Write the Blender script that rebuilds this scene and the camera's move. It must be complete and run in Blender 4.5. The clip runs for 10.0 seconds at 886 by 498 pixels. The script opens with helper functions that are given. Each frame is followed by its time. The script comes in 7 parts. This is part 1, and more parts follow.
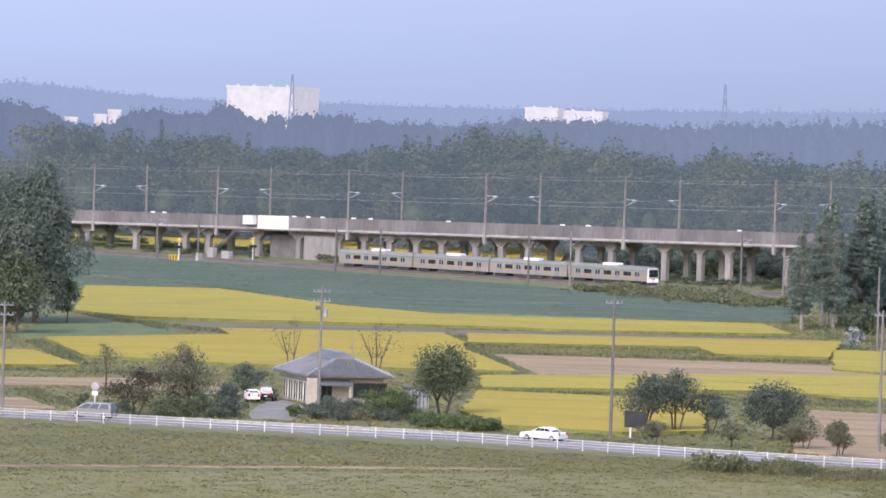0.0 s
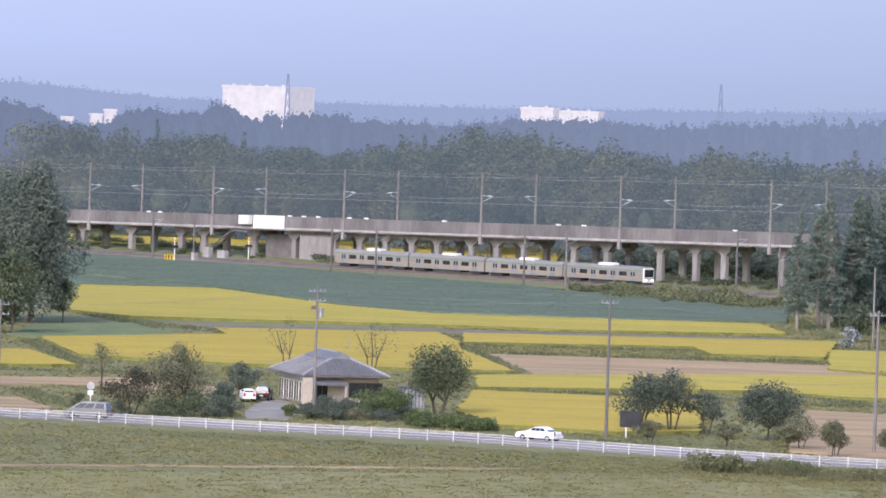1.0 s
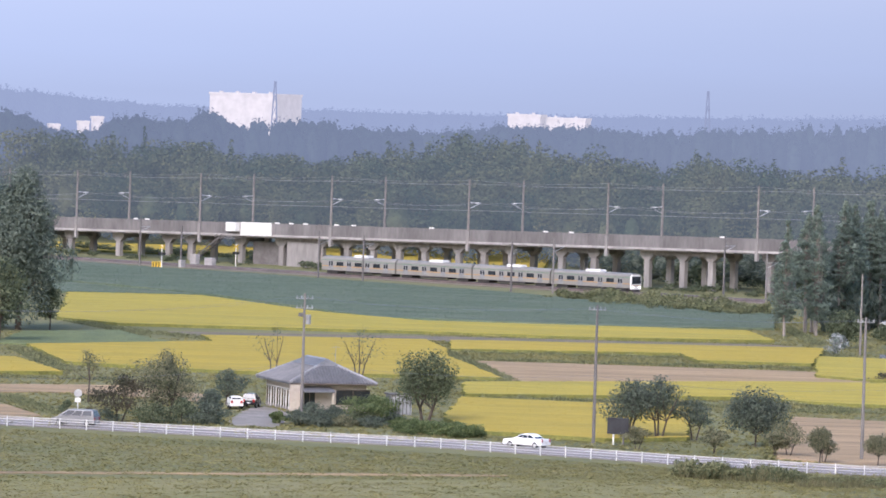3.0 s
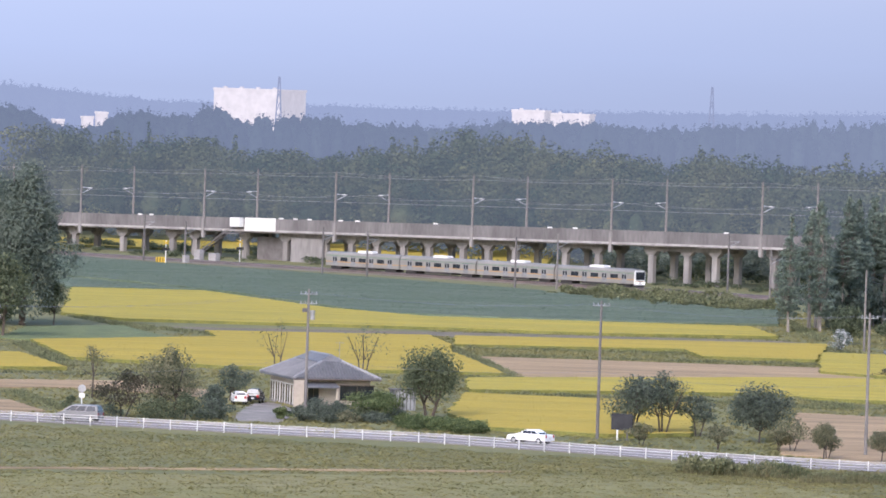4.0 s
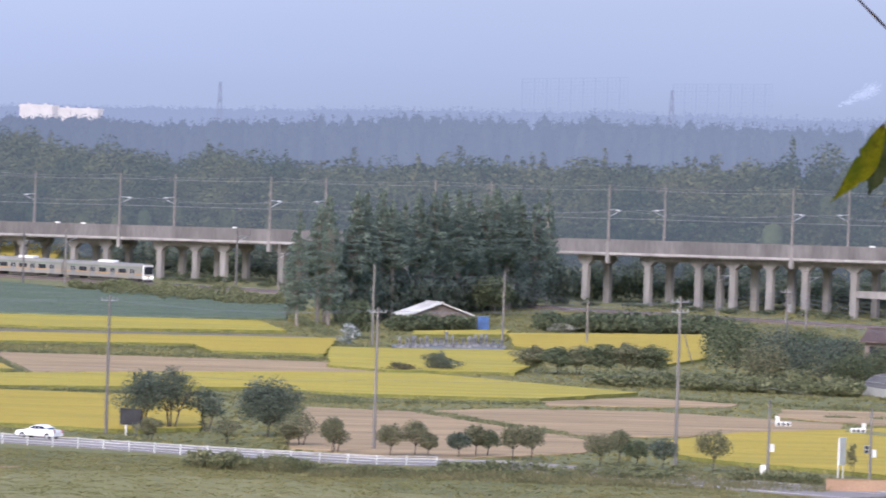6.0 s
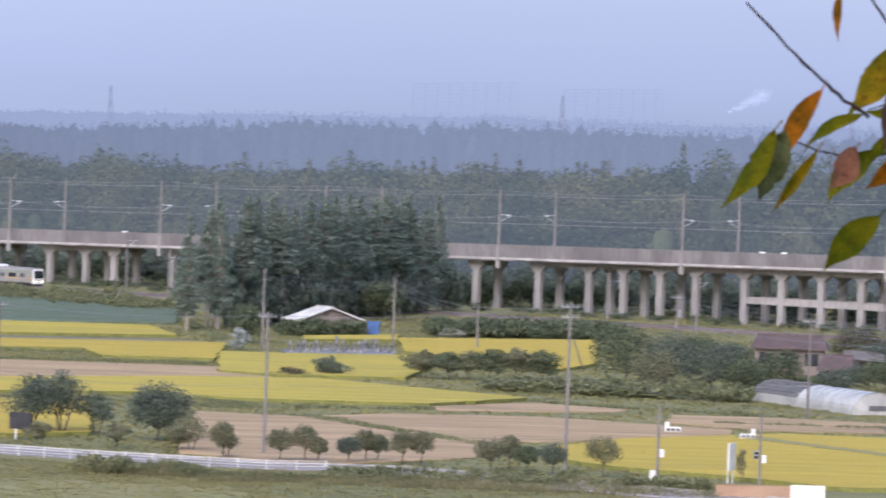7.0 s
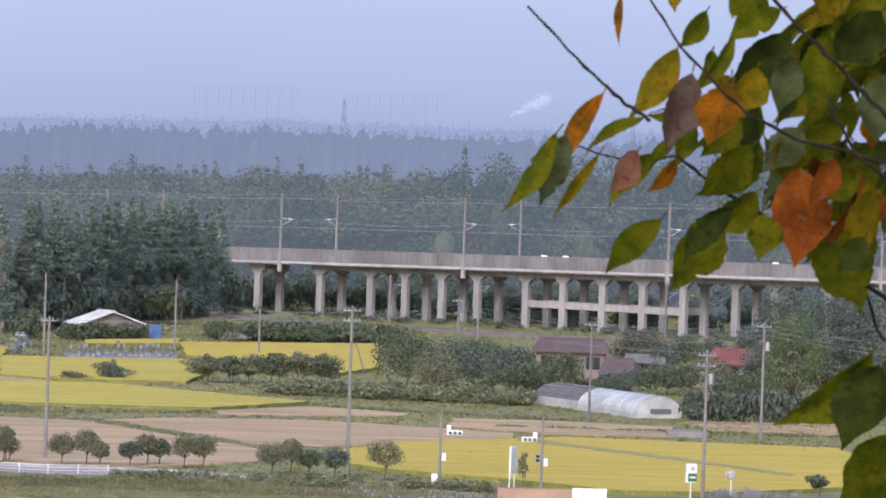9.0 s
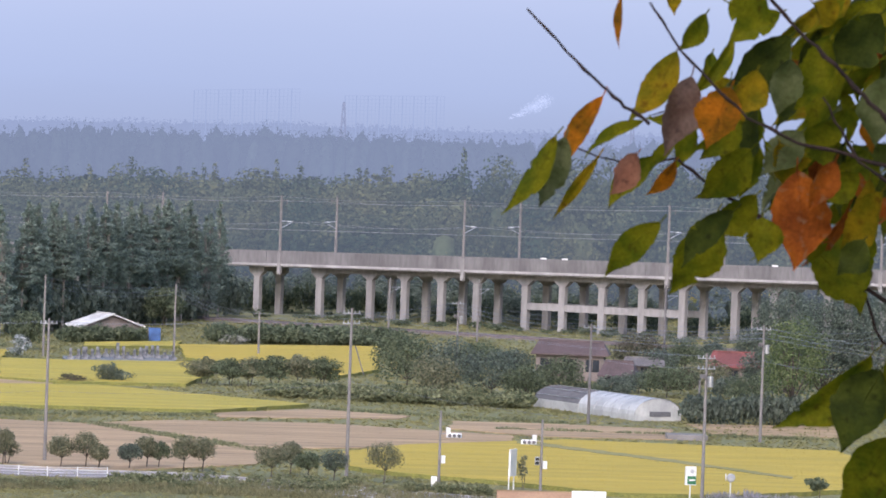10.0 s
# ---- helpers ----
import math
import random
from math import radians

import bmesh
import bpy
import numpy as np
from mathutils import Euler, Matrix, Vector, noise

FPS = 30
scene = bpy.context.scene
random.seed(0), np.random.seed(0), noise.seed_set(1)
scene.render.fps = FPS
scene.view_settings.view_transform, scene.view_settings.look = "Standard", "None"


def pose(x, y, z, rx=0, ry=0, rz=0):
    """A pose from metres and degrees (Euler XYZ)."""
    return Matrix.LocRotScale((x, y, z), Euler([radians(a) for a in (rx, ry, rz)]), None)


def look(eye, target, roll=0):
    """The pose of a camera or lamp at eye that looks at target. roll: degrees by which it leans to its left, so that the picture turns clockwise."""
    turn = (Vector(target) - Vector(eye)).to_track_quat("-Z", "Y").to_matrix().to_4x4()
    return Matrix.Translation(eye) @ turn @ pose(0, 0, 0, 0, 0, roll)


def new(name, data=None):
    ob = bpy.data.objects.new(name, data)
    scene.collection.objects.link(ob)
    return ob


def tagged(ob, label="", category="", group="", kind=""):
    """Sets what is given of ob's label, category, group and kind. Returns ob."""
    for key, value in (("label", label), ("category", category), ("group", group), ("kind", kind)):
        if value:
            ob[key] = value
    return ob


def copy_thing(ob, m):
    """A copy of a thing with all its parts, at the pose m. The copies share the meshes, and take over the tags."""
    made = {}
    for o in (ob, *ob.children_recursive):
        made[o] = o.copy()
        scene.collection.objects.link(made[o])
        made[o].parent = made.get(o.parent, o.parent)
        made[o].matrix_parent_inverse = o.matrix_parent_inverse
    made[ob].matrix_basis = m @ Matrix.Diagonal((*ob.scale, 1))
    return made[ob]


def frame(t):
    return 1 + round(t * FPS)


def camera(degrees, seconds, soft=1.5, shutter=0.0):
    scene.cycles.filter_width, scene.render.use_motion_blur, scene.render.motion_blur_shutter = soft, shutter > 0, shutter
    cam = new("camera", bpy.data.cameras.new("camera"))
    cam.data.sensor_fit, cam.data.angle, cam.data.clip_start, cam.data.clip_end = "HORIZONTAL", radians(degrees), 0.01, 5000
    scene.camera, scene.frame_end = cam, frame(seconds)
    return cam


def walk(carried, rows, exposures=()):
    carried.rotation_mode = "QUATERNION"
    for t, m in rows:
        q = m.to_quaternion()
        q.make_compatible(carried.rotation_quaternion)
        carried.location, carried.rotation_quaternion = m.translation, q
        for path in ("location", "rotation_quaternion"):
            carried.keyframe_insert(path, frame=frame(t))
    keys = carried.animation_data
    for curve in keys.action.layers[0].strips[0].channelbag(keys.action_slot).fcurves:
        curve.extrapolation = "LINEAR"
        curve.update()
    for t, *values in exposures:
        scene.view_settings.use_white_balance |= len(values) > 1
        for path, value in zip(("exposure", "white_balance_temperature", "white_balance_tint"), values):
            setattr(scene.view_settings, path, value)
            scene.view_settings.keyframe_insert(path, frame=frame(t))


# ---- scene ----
EYE = (0.0, 0.0, 35.0)
cam = camera(8.153, 10.0, soft=1.7, shutter=0.5)
cam.data.dof.use_dof, cam.data.dof.focus_distance, cam.data.dof.aperture_fstop = True, 900.0, 75.0
walk(cam, [
    (0.0, look(EYE, (-0.00, 999.66, 9.00), 1.80)),
    (0.5, look(EYE, (0.43, 999.66, 8.95), 1.82)),
    (1.0, look(EYE, (0.70, 999.66, 8.98), 1.84)),
    (1.5, look(EYE, (1.07, 999.69, 9.99), 1.79)),
    (2.0, look(EYE, (1.95, 999.67, 9.30), 1.81)),
    (2.5, look(EYE, (2.93, 999.69, 10.19), 1.77)),
    (4.0, look(EYE, (2.09, 999.67, 9.44), 1.83)),
    (4.3, look(EYE, (2.38, 999.66, 9.03), 1.80)),
    (4.4, look(EYE, (4.32, 999.66, 9.13), 1.93)),
    (4.5, look(EYE, (28.49, 999.26, 9.18), 1.87)),
    (4.6, look(EYE, (42.52, 998.79, 10.19), 1.91)),
    (5.0, look(EYE, (51.65, 998.36, 10.21), 1.94)),
    (5.5, look(EYE, (67.35, 997.43, 10.71), 2.00)),
    (5.7, look(EYE, (73.69, 996.99, 10.78), 1.90)),
    (6.8, look(EYE, (94.45, 995.27, 12.18), 1.92)),
    (7.0, look(EYE, (98.57, 994.87, 12.42), 1.97)),
    (7.2, look(EYE, (106.31, 994.09, 12.85), 1.95)),
    (7.5, look(EYE, (119.48, 992.61, 13.63), 1.95)),
    (8.0, look(EYE, (131.96, 991.04, 14.31), 1.97)),
    (8.5, look(EYE, (133.10, 990.88, 14.07), 1.97)),
    (9.0, look(EYE, (133.41, 990.84, 14.21), 1.95)),
    (9.5, look(EYE, (133.43, 990.85, 14.47), 1.97)),
    (10.0, look(EYE, (133.48, 990.84, 14.64), 1.97)),
], exposures=[(0.0, 0.8, 5780, 18), (10.0, 0.8, 5780, 18)])

# world, sun: thin bright overcast with haze
SUN_EL, SUN_AZ = 36.0, 202.0
world = bpy.data.worlds.new("sky")
scene.world = world
world.use_nodes = True
wn = world.node_tree.nodes
sky = wn.new("ShaderNodeTexSky")
sky.sky_type, sky.sun_disc = "NISHITA", False
sky.sun_elevation, sky.sun_rotation = radians(SUN_EL), radians(SUN_AZ)
sky.dust_density, sky.air_density = 3.0, 1.2
world.node_tree.links.new(sky.outputs[0], wn["Background"].inputs[0])
wn["Background"].inputs[1].default_value = 0.15
lamp = bpy.data.lights.new("sun", "SUN")
lamp.energy, lamp.angle, lamp.color = 1.5, radians(30), (1.0, 0.95, 0.88)
sun = new("sun", lamp)
az = radians(SUN_AZ)
sun.matrix_world = look((0, 0, 200), (-200 * math.sin(az), -200 * math.cos(az), 200 - 200 * math.tan(radians(SUN_EL))))

# ---- building helpers ----
rng = np.random.default_rng(7)


class Geo:
    """Gathers vertices and faces of one mesh."""

    def __init__(self):
        self.v, self.f = [], []

    def add(self, verts, faces):
        o = len(self.v)
        self.v += [tuple(p) for p in verts]
        self.f += [tuple(i + o for i in q) for q in faces]
        return self

    def box(self, a, b, shear=0.0):
        """Axis box from corner a to corner b; shear lifts z by shear * x."""
        (x0, y0, z0), (x1, y1, z1) = a, b
        p = [(x, y, z + shear * x) for z in (z0, z1) for x, y in ((x0, y0), (x1, y0), (x1, y1), (x0, y1))]
        return self.add(p, [(3, 2, 1, 0), (4, 5, 6, 7), (0, 1, 5, 4), (1, 2, 6, 5), (2, 3, 7, 6), (3, 0, 4, 7)])

    def cbox(self, a, b, c):
        """Box with chamfered upright and top edges."""
        (x0, y0, z0), (x1, y1, z1) = a, b
        def ring(i, z):
            u0, v0, u1, v1 = x0 + i, y0 + i, x1 - i, y1 - i
            return [(u0 + c, v0, z), (u1 - c, v0, z), (u1, v0 + c, z), (u1, v1 - c, z), (u1 - c, v1, z), (u0 + c, v1, z), (u0, v1 - c, z), (u0, v0 + c, z)]
        return self.loft([ring(0, z0), ring(0, z1 - c), ring(c, z1)])

    def loft(self, rings, closed=True, caps=True):
        n = len(rings[0])
        fs = []
        for k in range(len(rings) - 1):
            for i in range(n if closed else n - 1):
                j = (i + 1) % n
                fs.append((k * n + i, k * n + j, (k + 1) * n + j, (k + 1) * n + i))
        if caps:
            fs += [tuple(range(n))[::-1], tuple(range((len(rings) - 1) * n, len(rings) * n))]
        return self.add([p for r in rings for p in r], fs)

    def tube(self, pts, radii, n=7):
        rings, s = [], None
        for k, p in enumerate(pts):
            a, b = Vector(pts[max(k - 1, 0)]), Vector(pts[min(k + 1, len(pts) - 1)])
            d = (b - a).normalized()
            s = d.orthogonal() if s is None else s - d * s.dot(d)
            s.normalize()
            t = d.cross(s)
            r = radii[k] if hasattr(radii, "__len__") else radii
            rings.append([Vector(p) + r * (math.cos(2 * math.pi * i / n) * s + math.sin(2 * math.pi * i / n) * t) for i in range(n)])
        return self.loft(rings)

    def prism(self, pts, z0, z1):
        """Upright prism over a plan polygon."""
        return self.loft([[(x, y, z0) for x, y in pts], [(x, y, z1) for x, y in pts]])

    def bars(self, quads):
        for q in quads:
            self.add(q, [(0, 1, 2, 3)])
        return self

    def mesh(self, name, material, smooth=False):
        me = bpy.data.meshes.new(name)
        me.from_pydata(self.v, [], self.f)
        bm = bmesh.new()
        bm.from_mesh(me)
        if len(bm.faces) < 4000:
            bmesh.ops.recalc_face_normals(bm, faces=bm.faces)
        bm.to_mesh(me)
        bm.free()
        me.materials.append(material)
        if smooth:
            me.polygons.foreach_set("use_smooth", [True] * len(me.polygons))
        return me


def part(name, geo, material, parent=None, label="", smooth=False, m=None):
    """One mesh object under a thing or under a part."""
    data = geo.mesh(name, material, smooth) if isinstance(geo, Geo) else geo
    ob = new(name, data)
    ob.parent = parent
    if m is not None:
        ob.matrix_basis = m
    return tagged(ob, label)


def thing(name, label, category, x=0.0, y=0.0, z=0.0, turn=0.0, group="", kind=""):
    """An empty at the base of a thing."""
    ob = new(name)
    ob.matrix_basis = pose(x, y, z, 0, 0, turn)
    return tagged(ob, label, category, group, kind)


# ---- materials ----
def material(name, base, rough=0.8, metal=0.0, vary=0.25, scale=1.0, tint=None, fine=12.0, bump=0.0, island=0.0, stretch=(1, 1, 1), spec=0.3):
    """Principled surface whose colour wanders at two scales between base and tint; island varies it piece by piece."""
    mt = bpy.data.materials.new(name)
    mt.use_nodes = True
    nt = mt.node_tree
    n, l = nt.nodes, nt.links
    p = n["Principled BSDF"]
    p.inputs["Roughness"].default_value, p.inputs["Metallic"].default_value = rough, metal
    p.inputs["Specular IOR Level"].default_value = spec
    tc, mp = n.new("ShaderNodeTexCoord"), n.new("ShaderNodeMapping")
    mp.inputs["Scale"].default_value = stretch
    l.new(tc.outputs["Object"], mp.inputs[0])
    big, small = n.new("ShaderNodeTexNoise"), n.new("ShaderNodeTexNoise")
    for t, s in ((big, scale), (small, scale * fine)):
        t.inputs["Scale"].default_value, t.inputs["Detail"].default_value = s, 4.0
        l.new(mp.outputs[0], t.inputs["Vector"])
    tint = tint or tuple(c * 0.6 for c in base)
    ramp = n.new("ShaderNodeValToRGB")
    ramp.color_ramp.elements[0].position, ramp.color_ramp.elements[1].position = 0.36, 0.64
    ramp.color_ramp.elements[0].color, ramp.color_ramp.elements[1].color = (*tint, 1), (*base, 1)
    l.new(big.outputs[0], ramp.inputs[0])
    hsv = n.new("ShaderNodeHueSaturation")
    l.new(ramp.outputs[0], hsv.inputs["Color"])
    mr = n.new("ShaderNodeMapRange")
    mr.inputs[1].default_value, mr.inputs[2].default_value = 0.3, 0.7
    mr.inputs[3].default_value, mr.inputs[4].default_value = 1 - vary, 1 + vary
    l.new(small.outputs[0], mr.inputs[0])
    value = mr.outputs[0]
    if island:
        ge, mi, mu = n.new("ShaderNodeNewGeometry"), n.new("ShaderNodeMapRange"), n.new("ShaderNodeMath")
        mi.inputs[3].default_value, mi.inputs[4].default_value = 1 - island, 1 + island
        l.new(ge.outputs["Random Per Island"], mi.inputs[0])
        mu.operation = "MULTIPLY"
        l.new(mi.outputs[0], mu.inputs[0])
        l.new(mr.outputs[0], mu.inputs[1])
        value = mu.outputs[0]
        mh = n.new("ShaderNodeMapRange")
        mh.inputs[3].default_value, mh.inputs[4].default_value = 0.5 + 0.03 * island, 0.5 - 0.05 * island
        l.new(ge.outputs["Random Per Island"], mh.inputs[0])
        l.new(mh.outputs[0], hsv.inputs["Hue"])
    l.new(value, hsv.inputs["Value"])
    l.new(hsv.outputs[0], p.inputs["Base Color"])
    if bump:
        b = n.new("ShaderNodeBump")
        b.inputs["Strength"].default_value, b.inputs["Distance"].default_value = 0.6, bump
        l.new(small.outputs[0], b.inputs["Height"])
        l.new(b.outputs[0], p.inputs["Normal"])
    return mt


def foliage(name, base, tint, scale=0.3, island=0.45):
    mt = material(name, base, 0.6, tint=tint, scale=scale, fine=9, vary=0.2, island=island, spec=0.2)
    n, l = mt.node_tree.nodes, mt.node_tree.links
    p = n["Principled BSDF"]
    tr, mx = n.new("ShaderNodeBsdfTranslucent"), n.new("ShaderNodeMixShader")
    l.new(p.inputs["Base Color"].links[0].from_socket, tr.inputs[0])
    mx.inputs[0].default_value = 0.5
    l.new(p.outputs[0], mx.inputs[1])
    l.new(tr.outputs[0], mx.inputs[2])
    l.new(mx.outputs[0], n["Material Output"].inputs[0])
    return mt


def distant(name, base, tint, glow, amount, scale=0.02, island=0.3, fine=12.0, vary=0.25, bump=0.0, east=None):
    """Far backdrop: its own colour mixed with emission that stands for haze, paler to the east if so told."""
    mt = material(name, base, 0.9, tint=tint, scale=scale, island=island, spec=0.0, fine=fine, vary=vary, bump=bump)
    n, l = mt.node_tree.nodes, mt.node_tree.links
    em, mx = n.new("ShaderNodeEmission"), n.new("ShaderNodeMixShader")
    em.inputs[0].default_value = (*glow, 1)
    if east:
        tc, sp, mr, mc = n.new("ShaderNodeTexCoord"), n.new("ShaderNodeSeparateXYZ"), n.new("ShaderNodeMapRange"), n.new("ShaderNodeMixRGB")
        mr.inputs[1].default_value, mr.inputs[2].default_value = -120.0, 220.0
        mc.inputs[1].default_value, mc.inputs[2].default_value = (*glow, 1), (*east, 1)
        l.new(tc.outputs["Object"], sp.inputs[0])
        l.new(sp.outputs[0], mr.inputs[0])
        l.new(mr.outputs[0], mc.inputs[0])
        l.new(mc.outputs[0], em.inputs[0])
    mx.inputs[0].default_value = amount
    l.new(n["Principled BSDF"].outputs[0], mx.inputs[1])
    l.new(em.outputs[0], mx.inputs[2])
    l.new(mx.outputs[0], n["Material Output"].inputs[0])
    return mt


grass = material("grass", (0.19, 0.178, 0.08), tint=(0.145, 0.148, 0.066), scale=0.08, fine=30, vary=0.2, bump=0.03, stretch=(0.3, 1, 1), spec=0.16)
dry_grass = material("dry_grass", (0.235, 0.212, 0.1), tint=(0.2, 0.19, 0.075), scale=0.1, fine=20, bump=0.1, stretch=(0.35, 1, 1), spec=0.16)
rice = material("ripe_rice", (0.42, 0.31, 0.048), tint=(0.34, 0.265, 0.048), scale=0.25, fine=8, vary=0.14, bump=0.15, stretch=(0.07, 1, 1), spec=0.16)
rice_stalk = material("rice_stalks", (0.2, 0.19, 0.05), tint=(0.14, 0.145, 0.045), scale=0.6, fine=8, spec=0.16)
rice_green = material("greenish_rice", (0.41, 0.32, 0.052), tint=(0.31, 0.265, 0.055), scale=0.25, fine=8, vary=0.16, bump=0.15, stretch=(0.07, 1, 1), spec=0.16)
stubble = material("stubble", (0.385, 0.272, 0.155), tint=(0.265, 0.19, 0.11), scale=0.2, fine=6, vary=0.32, bump=0.1, stretch=(0.06, 1, 1), spec=0.16)
soil = material("soil", (0.20, 0.16, 0.12), tint=(0.14, 0.13, 0.09), scale=0.15, fine=14, bump=0.1, spec=0.16)
leek = material("leek_rows", (0.13, 0.155, 0.105), tint=(0.10, 0.13, 0.08), scale=0.1, fine=14, vary=0.25, bump=0.15, stretch=(0.4, 1, 1), spec=0.16)
bank = material("bank_grass", (0.16, 0.185, 0.085), tint=(0.12, 0.145, 0.07), scale=0.3, fine=12, vary=0.3, bump=0.1, spec=0.16)
asphalt = material("asphalt", (0.26, 0.235, 0.235), tint=(0.215, 0.195, 0.195), scale=0.2, fine=20, vary=0.1, stretch=(0.2, 1, 1), spec=0.16)
gravel = material("gravel", (0.30, 0.27, 0.24), tint=(0.2, 0.18, 0.16), scale=0.3, fine=20, spec=0.16)
ballast = material("ballast", (0.16, 0.12, 0.11), tint=(0.11, 0.085, 0.08), scale=0.4, fine=20, bump=0.05, spec=0.16)
concrete = material("concrete", (0.27, 0.252, 0.247), tint=(0.19, 0.177, 0.173), scale=0.16, fine=9, vary=0.14, stretch=(1, 1, 0.3))
parapet_mat = material("stained_concrete", (0.172, 0.16, 0.16), tint=(0.118, 0.109, 0.11), scale=0.22, fine=7, vary=0.13, stretch=(1, 1, 0.3))
ledge_mat = material("pale_ledge", (0.37, 0.35, 0.34), tint=(0.26, 0.245, 0.24), scale=0.3, fine=8, vary=0.12)
pole_mat = material("pole_concrete", (0.2, 0.183, 0.175), tint=(0.15, 0.138, 0.133), scale=0.6, vary=0.12)
dark_pole = material("weathered_pole", (0.15, 0.14, 0.14), tint=(0.11, 0.1, 0.1), scale=0.6)
steel = material("galvanised_steel", (0.45, 0.45, 0.46), 0.45, 0.6, vary=0.1)
wire_mat = material("wire", (0.27, 0.27, 0.29), 0.6)
white = material("white_paint", (0.7, 0.69, 0.67), 0.5, tint=(0.58, 0.565, 0.54), scale=0.5, vary=0.06)
black = material("black_rubber", (0.02, 0.02, 0.022), 0.7)
glass_dark = material("dark_glass", (0.03, 0.035, 0.045), 0.12, spec=0.6, vary=0.1)
cedar_bark = material("cedar_bark", (0.28, 0.245, 0.215), tint=(0.21, 0.18, 0.16), scale=1.5, fine=6, stretch=(1, 1, 0.2))
bark = material("bark", (0.11, 0.085, 0.07), tint=(0.07, 0.055, 0.045), scale=2, fine=6, bump=0.03, stretch=(1, 1, 0.3))
LEAF = foliage("broadleaf", (0.145, 0.168, 0.098), (0.112, 0.134, 0.08))
LEAF_DARK = foliage("dark_evergreen", (0.145, 0.168, 0.13), (0.115, 0.138, 0.107))
LEAF_OLIVE = foliage("olive_leaf", (0.225, 0.22, 0.13), (0.18, 0.184, 0.112))
LEAF_BRIGHT = foliage("bright_leaf", (0.16, 0.2, 0.085), (0.115, 0.15, 0.065))
LEAF_BROWN = foliage("browning_leaf", (0.13, 0.11, 0.075), (0.09, 0.09, 0.06))
CEDAR = foliage("cedar_leaf", (0.245, 0.29, 0.24), (0.205, 0.25, 0.21), scale=0.15, island=0.18)
EVERGREEN = foliage("evergreen_leaf", (0.17, 0.2, 0.16), (0.135, 0.165, 0.135), scale=0.15, island=0.2)
CEDAR.node_tree.nodes["Mix Shader"].inputs[0].default_value = 0.62
GRASS_BLADE = foliage("grass_blade", (0.3, 0.266, 0.112), (0.235, 0.222, 0.095), scale=0.05, island=0.08)
WEED = foliage("weed", (0.23, 0.235, 0.125), (0.175, 0.19, 0.1), scale=0.2)
TALL_WEED = foliage("tall_weed", (0.25, 0.225, 0.115), (0.17, 0.165, 0.085), scale=0.3, island=0.25)
line_mat = material("power_cable", (0.2, 0.22, 0.28), 0.7)
RICE_EAR = foliage("rice_ear", (0.46, 0.34, 0.058), (0.36, 0.275, 0.056), scale=0.1, island=0.15)
RICE_PALE = foliage("greenish_rice_ear", (0.45, 0.35, 0.062), (0.34, 0.285, 0.06), scale=0.13, island=0.15)
STRAW = foliage("straw", (0.44, 0.325, 0.19), (0.25, 0.185, 0.105), scale=0.15, island=0.3)
LEEK_LEAF = foliage("leek_leaf", (0.145, 0.175, 0.12), (0.11, 0.145, 0.095), scale=0.1, island=0.2)


# ---- plants ----
def cards(points, normals, size, rnd):
    """Loose leaf cards: bent quads round the points."""
    n = len(points)
    s = size * rnd.uniform(0.55, 1.35, (n, 1))
    a = np.cross(normals, rnd.normal(size=(n, 3)))
    a /= np.linalg.norm(a, axis=1, keepdims=True) + 1e-9
    b = np.cross(normals, a)
    v = np.stack([points - a * s * 0.6, points + b * s * 0.36, points + a * s * 0.6, points - b * s * 0.36], 1).reshape(-1, 3)
    f = np.arange(4 * n).reshape(n, 4)
    return v, f


def crown_points(lobes, n, rnd, shell=0.55):
    """Points and outward normals in ellipsoid lobes (x, y, z, rx, ry, rz), denser near their skin."""
    lobes = np.array(lobes, float)
    w = (lobes[:, 3] * lobes[:, 5]) ** 0.9
    k = rnd.choice(len(lobes), n, p=w / w.sum())
    d = rnd.normal(size=(n, 3))
    d /= np.linalg.norm(d, axis=1, keepdims=True)
    r = shell + (1.04 - shell) * rnd.random((n, 1)) ** 0.6
    p = lobes[k, :3] + d * lobes[k, 3:] * r
    nn = d + 0.42 * rnd.normal(size=(n, 3))
    nn[:, 2] += 0.3
    nn /= np.linalg.norm(nn, axis=1, keepdims=True)
    return p, nn


def tri_cards(points, normals, size, rnd):
    """Loose leaf sprays: one small triangle round each point."""
    n = len(points)
    s = size * rnd.uniform(0.55, 1.4, (n, 1))
    a = np.cross(normals, rnd.normal(size=(n, 3)))
    a /= np.linalg.norm(a, axis=1, keepdims=True) + 1e-9
    b = np.cross(normals, a)
    v = np.stack([points - a * s * 0.6 - b * s * 0.3, points + a * s * 0.6 - b * s * 0.3, points + b * s * 0.55], 1).reshape(-1, 3)
    return v, np.arange(3 * n).reshape(n, 3)


def unit_ball(rings=4, spokes=7):
    """Directions and triangles of a coarse closed ball."""
    d = [(0.0, 0.0, 1.0)]
    for i in range(1, rings):
        for k in range(spokes):
            a, e = 2 * math.pi * (k + 0.5 * (i % 2)) / spokes, math.pi * i / rings
            d.append((math.sin(e) * math.cos(a), math.sin(e) * math.sin(a), math.cos(e)))
    d.append((0.0, 0.0, -1.0))
    f, last = [], len(d) - 1
    for k in range(spokes):
        j = (k + 1) % spokes
        f.append((0, 1 + k, 1 + j))
        for i in range(rings - 2):
            p, q = 1 + i * spokes, 1 + (i + 1) * spokes
            f += [(p + k, q + k, q + j), (p + k, q + j, p + j)]
        f.append((last, 1 + (rings - 2) * spokes + j, 1 + (rings - 2) * spokes + k))
    return np.array(d), np.array(f)


BALL_V, BALL_F = unit_ball()


